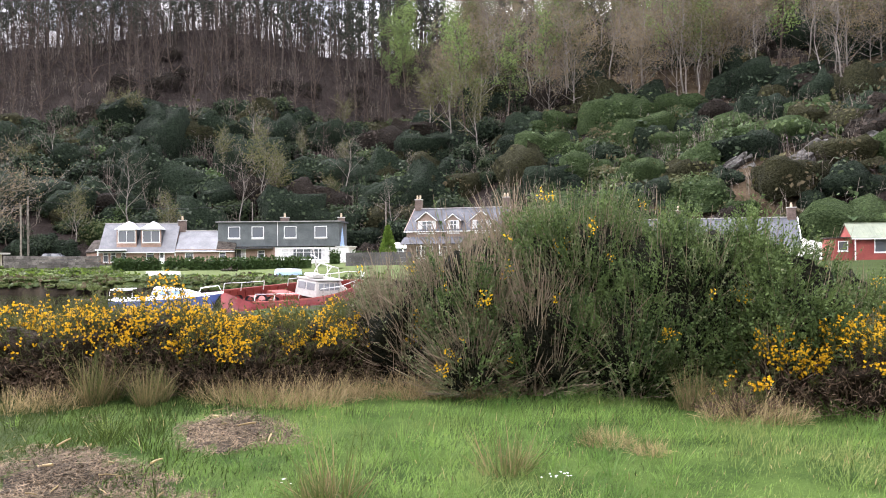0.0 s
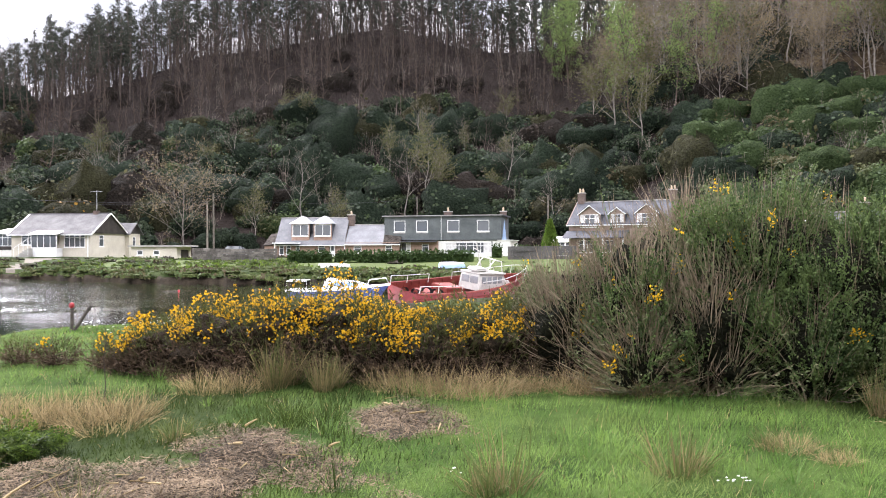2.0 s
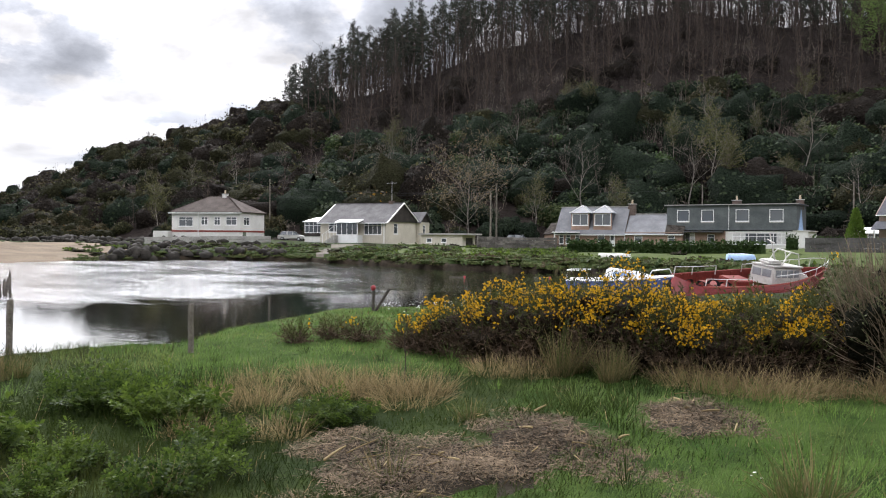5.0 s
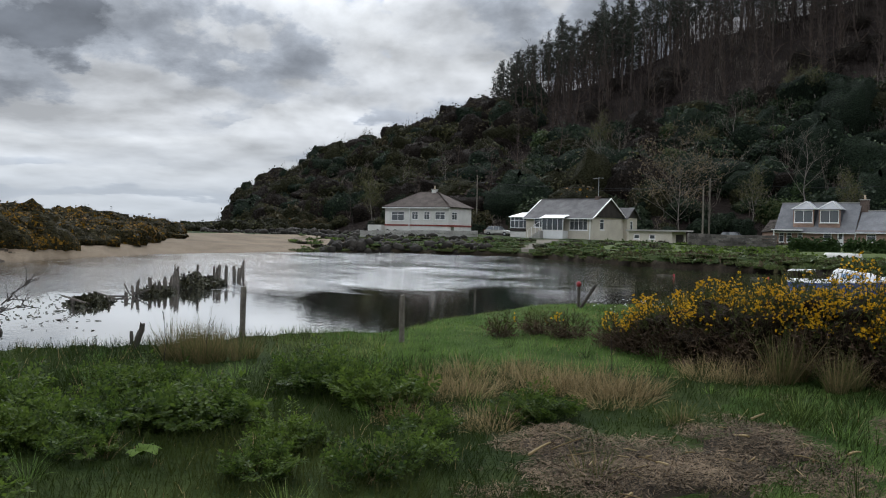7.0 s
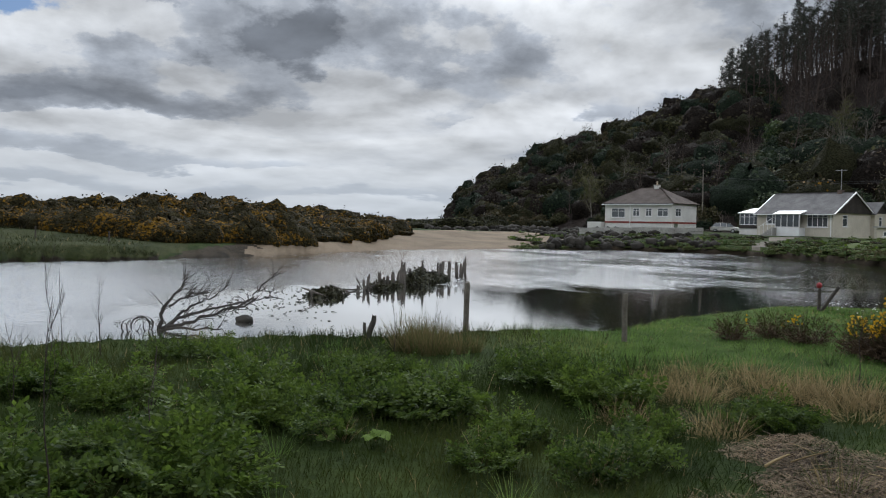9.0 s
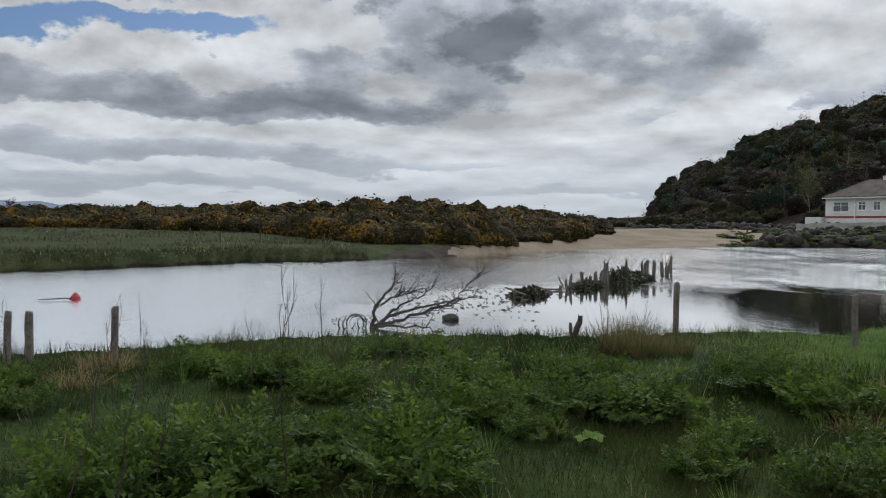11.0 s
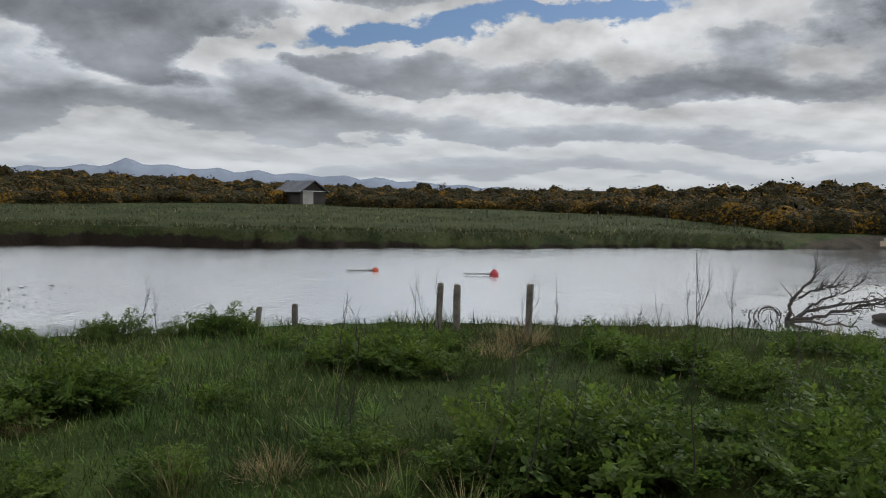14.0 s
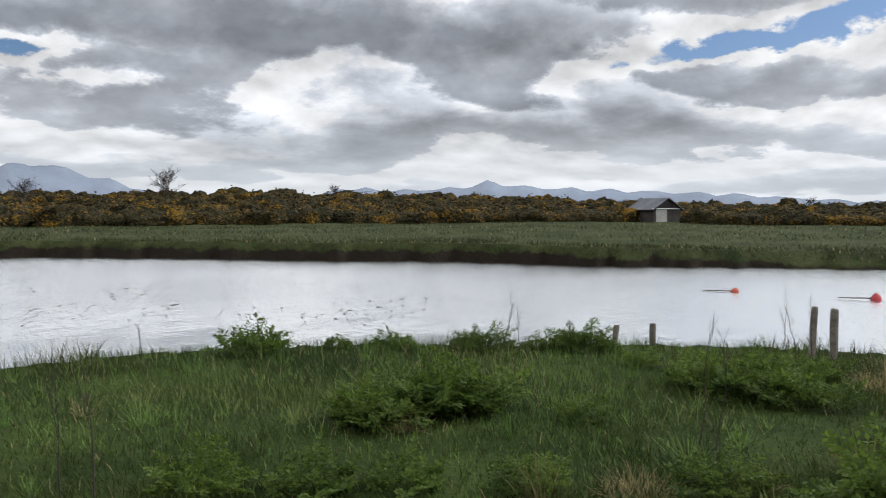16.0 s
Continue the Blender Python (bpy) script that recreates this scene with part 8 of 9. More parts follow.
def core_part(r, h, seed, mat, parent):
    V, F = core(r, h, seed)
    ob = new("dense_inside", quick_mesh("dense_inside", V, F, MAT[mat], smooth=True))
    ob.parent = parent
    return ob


def broom_bush(seed, r, h, green, grey, dead, flowers, label, fan=0.5):
    """Upright whippy shoots on a cluster of woody stems."""
    rng = np.random.default_rng(seed)
    t = thing("broom_bush", label, "shrub", "broom bushes")
    N = green + grey + dead
    # leafy plumes of different size that stand out from the bush
    K = max(16, N // 62)
    ka = rng.random(K) * 6.283
    ks = 0.06 + 0.94 * rng.random(K) ** 0.8
    ke = np.arcsin(ks)
    kl = (0.66 + 0.34 * rng.random(K) ** 0.7) * (1 + 0.13 * np.sin(3 * ka + seed))
    kc = np.stack([r * np.cos(ka) * np.cos(ke) ** 0.6, r * np.sin(ka) * np.cos(ke) ** 0.6, h * (0.06 + 0.76 * ks)], -1) * kl[:, None]
    ko = unit(np.stack([np.cos(ka) * np.cos(ke) * fan * 1.5, np.sin(ka) * np.cos(ke) * fan * 1.5, 0.75 + 0.3 * ks], -1) + 0.18 * rng.normal(size=(K, 3)))
    kr = 0.12 + 0.15 * rng.random(K)
    share = np.cumsum([green / N, grey / N, dead / N])
    kk = np.searchsorted(share, np.clip(rng.random(K) + 0.22 * (0.45 - ks), 0, 0.999))
    pick = rng.integers(0, K, N)
    swell = unit(rng.normal(size=(N, 3)) + 0.5 * ko[pick])
    base = kc[pick] + swell * kr[pick][:, None] * np.array([1, 1, 1.5]) - ko[pick] * 0.12
    base[:, 2] = np.maximum(base[:, 2], 0.05)
    way = unit(ko[pick] + 0.55 * swell + 0.12 * rng.normal(size=(N, 3)))
    kind = np.where(rng.random(N) < 0.82, kk[pick], np.searchsorted(share, np.clip(rng.random(N), 0, 0.999))).clip(0, 2)
    L = (0.15 + 0.27 * rng.random(N) ** 1.5) * (0.7 + 0.3 * h / 2) * np.where(kind == 2, 1.35, np.where(kind == 1, 1.15, 1.0))
    P = arcs(base, way, L, 3, -0.04 * np.ones(N), rng, 0.11)
    hw = 0.0048 * (0.7 + 0.6 * rng.random(N))
    side = unit(np.cross(way, rng.normal(size=(N, 3))))
    V, F = ribbons(P, hw[:, None] * np.array([[1.0, 0.9, 0.3]]), side)
    live = np.nonzero(kind < 2)[0]
    own = np.concatenate([np.repeat(live[kind[live] == 0], 17), np.repeat(live[kind[live] == 1], 7)])
    f = rng.random(len(own))[:, None]
    C = P[own, 0] * (1 - f) + P[own, 2] * f
    # leaves lie on the swell of their plume, ruffled
    C = C + 0.014 * rng.normal(size=C.shape)
    lw = unit(way[own] + 0.60 * rng.normal(size=C.shape))
    ls = unit(np.cross(lw, swell[own] + 0.5 * ko[pick][own] + 0.45 * rng.normal(size=C.shape)))
    LL, LW = (0.022 + 0.024 * rng.random((len(own), 1))), (0.0078 + 0.0050 * rng.random((len(own), 1)))
    LV = np.stack([C, C + lw * LL * 0.5 + ls * LW, C + lw * LL, C + lw * LL * 0.5 - ls * LW], 1).reshape(-1, 3)
    LF = np.arange(len(LV)).reshape(-1, 4)
    v, fc, m = joined([(V, F, 0), (LV, LF, 0)])
    m = np.concatenate([np.repeat(kind, 2), kind[own]])
    ob = new("foliage", quick_mesh("foliage", v, fc, [MAT["broom_shoot"], MAT["broom_grey"], MAT["broom_dead"]], m))
    ob.parent = t
    ob["kind"] = "stuff"
    # bare upright whips, fanned out from the stems
    nw = int(0.42 * dead)
    wa = rng.random(nw) * 6.283
    wq = np.sqrt(rng.random(nw))
    wl = h * (0.30 + 0.36 * rng.random(nw))
    wb = np.stack([0.62 * r * wq * np.cos(wa), 0.62 * r * wq * np.sin(wa), h * (0.15 + 0.30 * rng.random(nw))], -1)
    ww = unit(np.stack([0.55 * fan * wq * np.cos(wa), 0.55 * fan * wq * np.sin(wa), np.ones(nw)], -1) + 0.10 * rng.normal(size=(nw, 3)))
    W = arcs(wb, ww, wl, 4, -0.03 * np.ones(nw), rng, 0.05)
    part_mesh("whip", [(*tubes(W, (0.0034 + 0.0022 * rng.random(nw))[:, None] * np.array([[1, 0.9, 0.7, 0.4]]), 3), 0)], ["broom_dead"], t)["kind"] = "stuff"
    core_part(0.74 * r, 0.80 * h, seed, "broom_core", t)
    ns = 80
    i = rng.integers(0, N, ns)
    root = np.stack([0.22 * r * rng.normal(size=ns), 0.22 * r * rng.normal(size=ns), -0.05 * np.ones(ns)], -1)
    s = np.linspace(0, 1, 5)[None, :, None]
    tip = P[i, 1]
    S = root[:, None] * (1 - s) + tip[:, None] * s
    S[:, :, :2] = root[:, None, :2] + (tip - root)[:, None, :2] * s ** 1.6
    S[:, 1:-1] += rng.normal(size=(ns, 3, 3)) * 0.03
    part_mesh("twig_mass", [(*tubes(S, (0.006 + 0.012 * rng.random(ns))[:, None] * np.array([[1, 0.9, 0.75, 0.5, 0.3]]), 4), 0)], ["broom_dead"], t)
    if flowers:
        heart = P[live[rng.integers(0, len(live), 3 + flowers // 50)], 2]
        k = live[np.min(np.linalg.norm(P[live, 2][:, None] - heart[None], axis=2), 1) < 0.13]
        k = k[rng.random(len(k)) < min(1.0, flowers / 4 / max(1, len(k)))]
        k = np.concatenate([k, live[rng.integers(0, len(live), flowers // 20)]])
        k = k[P[k, 2, 2] > 0.30 * h]
        own = np.repeat(k, 9)
        C = P[own, 2] - unit(way[own]) * (0.12 * rng.random(len(own)))[:, None] + 0.02 * rng.normal(size=(len(own), 3))
        part_mesh("blossom", [(*diamonds(C, rng.normal(size=C.shape) + np.array([0, 0, 0.5]), 0.030 + 0.012 * rng.random(len(own)), 0.010 + 0.004 * rng.random(len(own)), rng), 0)], ["gorse_flower"], t)
    return t


def build_broom():
    G = "green upright broom bush with a few yellow flowers"
    D = "half-dead broom bush with brown whippy stems"
    rows = ((81, 0.9, 10.2, 0.74, 1.55, 300, 700, 1700, 160, D, 0.55), (82, -3.2, 10.0, 0.80, 1.90, 600, 900, 1500, 300, D, 0.45), (83, -6.5, 10.6, 0.85, 2.25, 900, 1000, 1000, 160, D, 0.5),
            (84, -9.6, 10.2, 0.90, 2.38, 1700, 900, 600, 260, G, 0.45), (85, -12.6, 10.7, 0.9, 2.25, 2300, 500, 250, 60, G, 0.45), (86, -15.6, 10.1, 0.92, 2.10, 2700, 350, 150, 180, G, 0.5),
            (87, -19.2, 10.3, 1.00, 2.05, 2900, 200, 100, 30, G, 0.5), (88, -22.8, 10.2, 0.95, 1.80, 2500, 300, 150, 260, G, 0.5), (89, -26.2, 10.9, 0.85, 1.45, 1500, 500, 200, 160, G, 0.5),
            (90, -7.6, 9.6, 0.62, 1.35, 200, 300, 1000, 60, D, 0.6), (91, -13.0, 9.7, 0.60, 1.30, 1500, 200, 300, 60, G, 0.55), (92, -17.6, 11.5, 0.95, 2.1, 1800, 200, 100, 0, G, 0.4), (93, -3.0, 9.3, 0.42, 0.8, 120, 500, 500, 30, D, 0.9), (94, -6.0, 11.5, 0.8, 2.0, 700, 700, 400, 0, G, 0.4))
    for seed, az, d, r, h, g, gr, de, fl, lab, fan in rows:
        place(broom_bush(seed, r, h, g, gr, de, fl, lab, fan), az, d)


build_broom()


def gorse_bush(seed, r, h, sprays, bloom, label):
    rng = np.random.default_rng(seed)
    t = thing("gorse_bush", label, "shrub", "gorse bushes on the shore")
    N = sprays
    a = rng.random(N) * 6.283
    el = np.arcsin(np.clip(-0.05 + 1.05 * rng.random(N), 0, 1))
    depth = 0.72 + 0.28 * rng.random(N) ** 0.5
    lump = 1 + 0.14 * np.sin(3 * a + seed) + 0.12 * np.sin(4 * el + 2 * a + seed) + 0.08 * np.sin(7 * a)
    k = depth * lump
    base = np.stack([r * k * np.cos(a) * np.cos(el) ** 0.7, r * k * np.sin(a) * np.cos(el) ** 0.7, h * 0.86 * (0.04 + 0.96 * np.sin(el)) * k], -1)
    out = np.stack([np.cos(a) * np.cos(el), np.sin(a) * np.cos(el), np.sin(el) + 0.5], -1)
    way = unit(out + 0.35 * rng.normal(size=(N, 3)))
    L = 0.10 + 0.16 * rng.random(N)
    zf = base[:, 2] / h
    dead = (zf < 0.42 + 0.14 * rng.normal(size=N))
    P = arcs(base, way, L, 3, np.zeros(N), rng, 0.08)
    V, F = ribbons(P, 0.004 * np.repeat([[1, 0.8, 0.3]], N, 0), unit(np.cross(way, rng.normal(size=(N, 3)))))
    own = np.repeat(np.arange(N), 4)
    f = rng.random(len(own))[:, None]
    C = P[own, 0] * (1 - f) + P[own, 2] * f
    SV, SF = diamonds(C, way[own] * 0.6 + rng.normal(size=C.shape) * 0.6, 0.038 + 0.045 * rng.random(len(own)), 0.0055 + 0.0025 * rng.random(len(own)), rng)
    v, fc, _ = joined([(V, F, 0), (SV, SF, 0)])
    m = np.concatenate([np.repeat(dead, 2), dead[own]]).astype(int)
    ob = new("foliage", quick_mesh("foliage", v, fc, [MAT["gorse_spine"], MAT["gorse_dead"]], m))
    ob.parent = t
    ob["kind"] = "stuff"
    # small round flower heads, crowded together in drifts over the upper part
    tip = P[:, 2]
    heart = tip[rng.choice(np.nonzero(zf > 0.45)[0], max(1, int(24 * r * r * bloom / 0.5)))]
    near = np.min(np.linalg.norm((tip[:, None] - heart[None]) * np.array([1, 1, 1.35]), axis=2), 1)
    fl = np.nonzero((zf > 0.36 + 0.10 * rng.random(N)) & (rng.random(N) < np.clip(1.5 - near / (0.16 * min(1.0, r / 0.45)), 0.02 * bloom, 0.9)))[0]
    head = np.repeat(fl, 4)
    f = 0.55 + 0.5 * rng.random(len(head))[:, None]
    HC = P[head, 0] * (1 - f) + P[head, 2] * f + 0.022 * rng.normal(size=(len(head), 3))
    C = np.repeat(HC, 8, 0)
    outw = rng.normal(size=C.shape)
    part_mesh("blossom", [(*diamonds(C, outw, 0.014 + 0.008 * rng.random(len(C)), 0.0075 + 0.003 * rng.random(len(C)), rng), 0)], ["gorse_flower"], t)
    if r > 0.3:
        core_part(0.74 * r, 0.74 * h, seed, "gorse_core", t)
    ns = max(8, int(46 * min(1.0, r / 0.6)))
    i = rng.integers(0, N, ns)
    s = np.linspace(0, 1, 4)[None, :, None]
    root = 0.2 * r * rng.normal(size=(ns, 3)) * np.array([1, 1, 0])
    S = root[:, None] * (1 - s) + P[i, 0][:, None] * s
    S[:, 1:-1] += 0.04 * rng.normal(size=(ns, 2, 3))
    own = np.repeat(np.arange(ns), 9)
    f = 0.3 + 0.7 * rng.random(len(own))[:, None]
    B = S[own, 0] * (1 - f) + S[own, 3] * f
    T = arcs(B, rng.normal(size=B.shape), 0.12 + 0.16 * rng.random(len(own)), 3, 0 * np.ones(len(own)), rng, 0.1)
    part_mesh("twig_mass", [(*tubes(S, (0.008 + 0.01 * rng.random(ns))[:, None] * np.array([[1, 0.9, 0.7, 0.4]]), 4), 0), (*tubes(T, 0.003 * np.repeat([[1, 0.8, 0.5]], len(own), 0), 3), 0)], ["gorse_dead"], t)
    return t


def build_gorse():
    Y = "spiny gorse bush thick with bright yellow flowers"
    O = "sparse gorse bush with brown stems and few yellow flowers"
    rows = ((101, 5.0, 10.7, 0.70, 1.30, 1300, 0.25, O), (102, 8.2, 10.4, 0.80, 1.22, 1900, 0.45, O), (103, 11.6, 10.3, 0.82, 1.05, 1900, 0.70, Y), (104, 15.0, 10.5, 0.85, 1.08, 1800, 0.95, Y), (105, 18.3, 10.6, 0.88, 1.45, 2000, 1.05, Y),
            (106, 21.6, 10.7, 0.85, 1.26, 1700, 0.85, Y), (107, 24.8, 10.9, 0.80, 1.18, 1500, 0.75, Y), (108, 27.8, 11.3, 0.72, 0.86, 1200, 0.6, O), (109, 30.0, 11.5, 0.48, 0.55, 700, 0.7, O), (110, 32.0, 11.8, 0.22, 0.36, 220, 0.8, O),
            (111, 35.2, 12.4, 0.24, 0.40, 200, 0.3, O), (112, 37.2, 12.9, 0.18, 0.34, 160, 0.3, O), (113, 39.6, 12.6, 0.16, 0.32, 130, 0.3, O), (114, -26.8, 9.7, 0.80, 1.05, 1700, 1.0, Y), (115, -23.0, 9.5, 0.50, 0.95, 900, 0.7, Y), (116, -20.3, 8.7, 0.26, 0.36, 220, 0.8, O),
            (117, -30.5, 10.2, 0.85, 1.1, 1500, 1.0, Y), (118, -0.6, 9.9, 0.40, 1.35, 700, 0.55, O), (119, 13.4, 11.5, 0.8, 0.85, 900, 0.9, Y), (120, 6.5, 11.6, 0.8, 0.75, 900, 0.6, O), (121, 22.8, 11.8, 0.8, 1.05, 900, 0.8, Y), (122, -4.8, 9.5, 0.42, 1.05, 700, 0.3, O))
    for seed, az, d, r, h, n, bloom, lab in rows:
        place(gorse_bush(seed, r, h * 0.80, int(n * 0.85), bloom, lab), az, d)


build_gorse()


# ---------------------------------------------------------------- ferny clumps, broad leaves, stalks
def fern_clump(seed, n, r):
    """A bushy mound of feathery fronds: each a curved stem with side sprays of small leaflets."""
    rng = np.random.default_rng(seed)
    t = thing("leafy_clump", "low bushy clump of fresh green feathery leaves", "plant", "leafy clumps in the grass")
    a = np.arange(n) * 2.4 + 0.5 * rng.random(n)
    q = np.sqrt((np.arange(n) + 0.5) / n)
    base = np.stack([0.45 * r * q * np.cos(a), 0.45 * r * q * np.sin(a), np.full(n, -0.02)], -1) + 0.08 * r * rng.normal(size=(n, 3)) * np.array([1, 1, 0])
    k = 0.15 + 0.85 * q + 0.12 * rng.normal(size=n)
    way = unit(np.stack([np.cos(a) * k, np.sin(a) * k, np.ones(n)], -1))
    ln = r * (1.20 - 0.25 * q) * (0.65 + 0.5 * rng.random(n)) * (1 + 0.2 * np.sin(2 * a + seed))
    P = arcs(base, way, ln, 7, 0.10 + 0.32 * q * rng.random(n), rng, 0.06)
    part_mesh("stalk", [(*tubes(P, 0.0032 * np.repeat([[1, 0.95, 0.9, 0.8, 0.7, 0.5, 0.3]], n, 0), 3), 0)], ["fern"], t)
    # side sprays in pairs along the upper part of the stem, and one at the tip
    f = np.concatenate([np.repeat(np.linspace(0.38, 0.92, 6), 2), [0.97]]) * 6
    sg = np.concatenate([np.tile([-1.0, 1.0], 6), [0.0]])
    i0 = np.minimum(f.astype(int), 5)
    w = (f - i0)[None, :, None]
    B = P[:, i0] * (1 - w) + P[:, i0 + 1] * w
    along = unit(P[:, i0 + 1] - P[:, i0])
    face = unit(np.array([0, 0, 1.0]) + 0.5 * along[:, :1] * np.array([1, 1, 0]) + 0.35 * rng.normal(size=(n, 1, 3)))
    side = unit(np.cross(along, face))
    sp = unit(side * sg[None, :, None] + along * (0.75 + 0.5 * (sg == 0))[None, :, None] + 0.15 * rng.normal(size=B.shape))
    spl = ln[:, None] * 0.36 * (1.12 - f / 6)[None] * (0.8 + 0.4 * rng.random(B.shape[:2])) + 0.03
    spn = unit(np.cross(sp, np.broadcast_to(face, sp.shape)))
    g = np.array([0.25, 0.3, 0.6, 0.66, 0.9])
    gs = np.array([-1.0, 1.0, -1.0, 1.0, 0.0])
    C = B[:, :, None] + sp[:, :, None] * (spl[:, :, None] * g)[..., None]
    lw = unit(spn[:, :, None] * gs[None, None, :, None] + sp[:, :, None] * 0.8 + 0.22 * rng.normal(size=C.shape))
    L = (0.028 + 0.020 * rng.random(C.shape[:3])) * (1.1 - 0.25 * g)
    s2 = unit(np.cross(lw, np.broadcast_to(face[:, :, None], lw.shape) + 0.4 * rng.normal(size=lw.shape)))
    C, lw, s2, L = C.reshape(-1, 3), lw.reshape(-1, 3), s2.reshape(-1, 3), L.reshape(-1, 1)
    V = np.stack([C, C + lw * L * 0.55 + s2 * L * 0.30, C + lw * L, C + lw * L * 0.55 - s2 * L * 0.30], 1).reshape(-1, 3)
    part_mesh("foliage", [(V, np.arange(len(V)).reshape(-1, 4), 0)], ["fern"], t)
    return t


def build_clumps():
    rng = np.random.default_rng(9)
    kinds = [fern_clump(131, 34, 0.34), fern_clump(132, 40, 0.37), fern_clump(133, 30, 0.31), fern_clump(134, 36, 0.35)]
    # direction, distance, size
    rows = ((72.0, 8.4, 1.3), (71.4, 7.6, 1.4), (72.6, 6.9, 1.3), (70.6, 6.9, 1.1), (76.2, 5.6, 1.5), (74.8, 5.9, 1.3), (77.8, 5.9, 1.3), (75.2, 5.1, 1.2), (63.2, 8.8, 1.0), (64.8, 8.6, 0.8), (62.2, 8.4, 0.9), (63.9, 7.2, 1.1), (65.4, 7.4, 0.9), (59.6, 7.0, 1.3), (60.8, 7.2, 1.0), (58.6, 7.2, 0.9),
            (52.2, 8.4, 1.2), (50.8, 8.3, 1.0), (53.4, 8.6, 0.8), (47.8, 7.7, 1.2), (46.6, 7.7, 1.0), (48.8, 7.9, 0.8), (53.4, 6.4, 0.9), (54.6, 6.2, 0.8), (44.5, 6.7, 0.7), (55.6, 5.6, 0.8), (77.2, 10.2, 0.8), (74.0, 10.3, 0.8), (68.3, 7.0, 0.8), (66.6, 6.4, 0.8), (89.8, 5.1, 1.6), (91.4, 5.5, 1.4), (93.8, 5.6, 1.4), (88.2, 5.6, 1.4),
            (85.6, 5.4, 1.2), (86.8, 5.2, 1.3), (92.6, 5.0, 1.3), (95.6, 5.1, 1.1), (97.4, 5.0, 1.1), (85.2, 8.8, 1.1), (83.6, 8.7, 0.9), (86.6, 8.6, 0.8), (79.8, 8.1, 1.1), (81.0, 7.9, 0.9), (88.9, 9.5, 1.1), (90.2, 9.4, 0.8), (102.5, 9.6, 0.9), (104.6, 8.4, 1.3), (105.9, 8.5, 1.1), (103.4, 8.2, 1.0), (100.0, 8.2, 0.9), (107.7, 8.9, 0.8),
            (122.4, 7.3, 1.2), (123.6, 7.2, 1.1), (124.7, 7.2, 1.2), (126.0, 7.0, 0.8), (127.5, 7.0, 1.0), (128.6, 6.8, 1.1), (129.8, 6.9, 0.8), (114.7, 10.7, 1.0), (113.8, 10.7, 0.8), (115.5, 10.8, 0.7), (121.0, 10.6, 0.9), (122.2, 10.7, 0.6), (127.1, 10.4, 0.7), (128.0, 10.4, 0.5), (136.9, 10.3, 1.2), (136.0, 10.4, 0.9), (131.0, 10.6, 0.5), (117.6, 10.8, 0.5),
            (100.8, 9.4, 0.8), (99.6, 9.8, 0.7), (133.4, 5.3, 0.9), (106.6, 5.4, 0.9), (127.2, 5.3, 0.8), (114.9, 7.0, 0.6), (96.9, 4.9, 1.0), (37.6, 7.4, 0.9), (36.4, 7.5, 0.8), (39.0, 7.3, 0.7), (45.8, 5.9, 0.9), (48.0, 5.5, 0.9), (79.5, 6.2, 0.8), (110.8, 9.6, 0.6), (119.0, 5.2, 0.7), (140.5, 5.4, 0.8), (66.0, 9.4, 0.6), (82.4, 6.4, 0.8))
    for i, (az, d, s) in enumerate(rows):
        if i < 4:
            place(kinds[i], az, d, s, rng.random() * 360)
        else:
            copy_at(kinds[int(rng.integers(0, 4))], az, d, s, rng.random() * 360)


build_clumps()


def broad_plant(seed, n, L):
    """A rosette of big lobed leaves, each a folded blade."""
    rng = np.random.default_rng(seed)
    t = thing("broad_leaf_plant", "rosette of large pale green leaves", "plant")
    for i in range(n):
        a = 6.283 * i / n + 0.4 * rng.random()
        k = 7
        s = np.linspace(0, 1, k)
        ln = L * (0.7 + 0.5 * rng.random())
        w = ln * 0.30 * np.sin(np.pi * np.clip(s * 0.9 + 0.06, 0, 1)) ** 0.7 * (1 + 0.18 * np.cos(s * 20))
        cx, cz = ln * s * 0.85, 0.05 + ln * (0.75 * s - 0.6 * s ** 2)
        verts, faces = [], []
        for j in range(k):
            for q, lift in ((-1, 0.22), (0, 0), (1, 0.22)):
                verts.append((cx[j], q * w[j], cz[j] + lift * w[j]))
        for j in range(k - 1):
            for q in range(2):
                b = j * 3 + q
                faces.append((b, b + 1, b + 4, b + 3))
        ob = mesh_object("leaf", verts, faces, MAT["broad_leaf"], t, smooth=True)
        ob.matrix_basis = pose(0, 0, 0, 0, 0, math.degrees(a))
    return t


place(broad_plant(141, 9, 0.24), 83.9, 5.6)
place(broad_plant(142, 7, 0.18), 85.2, 5.3)
place(broad_plant(143, 6, 0.16), 63.2, 6.1)


def dead_stalk(seed, h, lean, az_lean, forks):
    rng = np.random.default_rng(seed)
    t = thing("dead_stalk", "thin dry brown plant stalk standing in the grass", "plant", "dry stalks")
    lv = branching(rng, h, (forks, 2), 0.32, 0.55, 0.45, r0=0.0065, twig=0.0022, upturn=0.7)
    k = np.array([lean * math.cos(az_lean), lean * math.sin(az_lean)])
    pieces = []
    for (p, r), n in zip(lv, (5, 4, 3)):
        p = p.copy()
        p[..., :2] += p[..., 2:3] * k
        pieces.append((*tubes(p, r, n), 0))
    part_mesh("stem", pieces, ["twig_brown"], t)
    return t


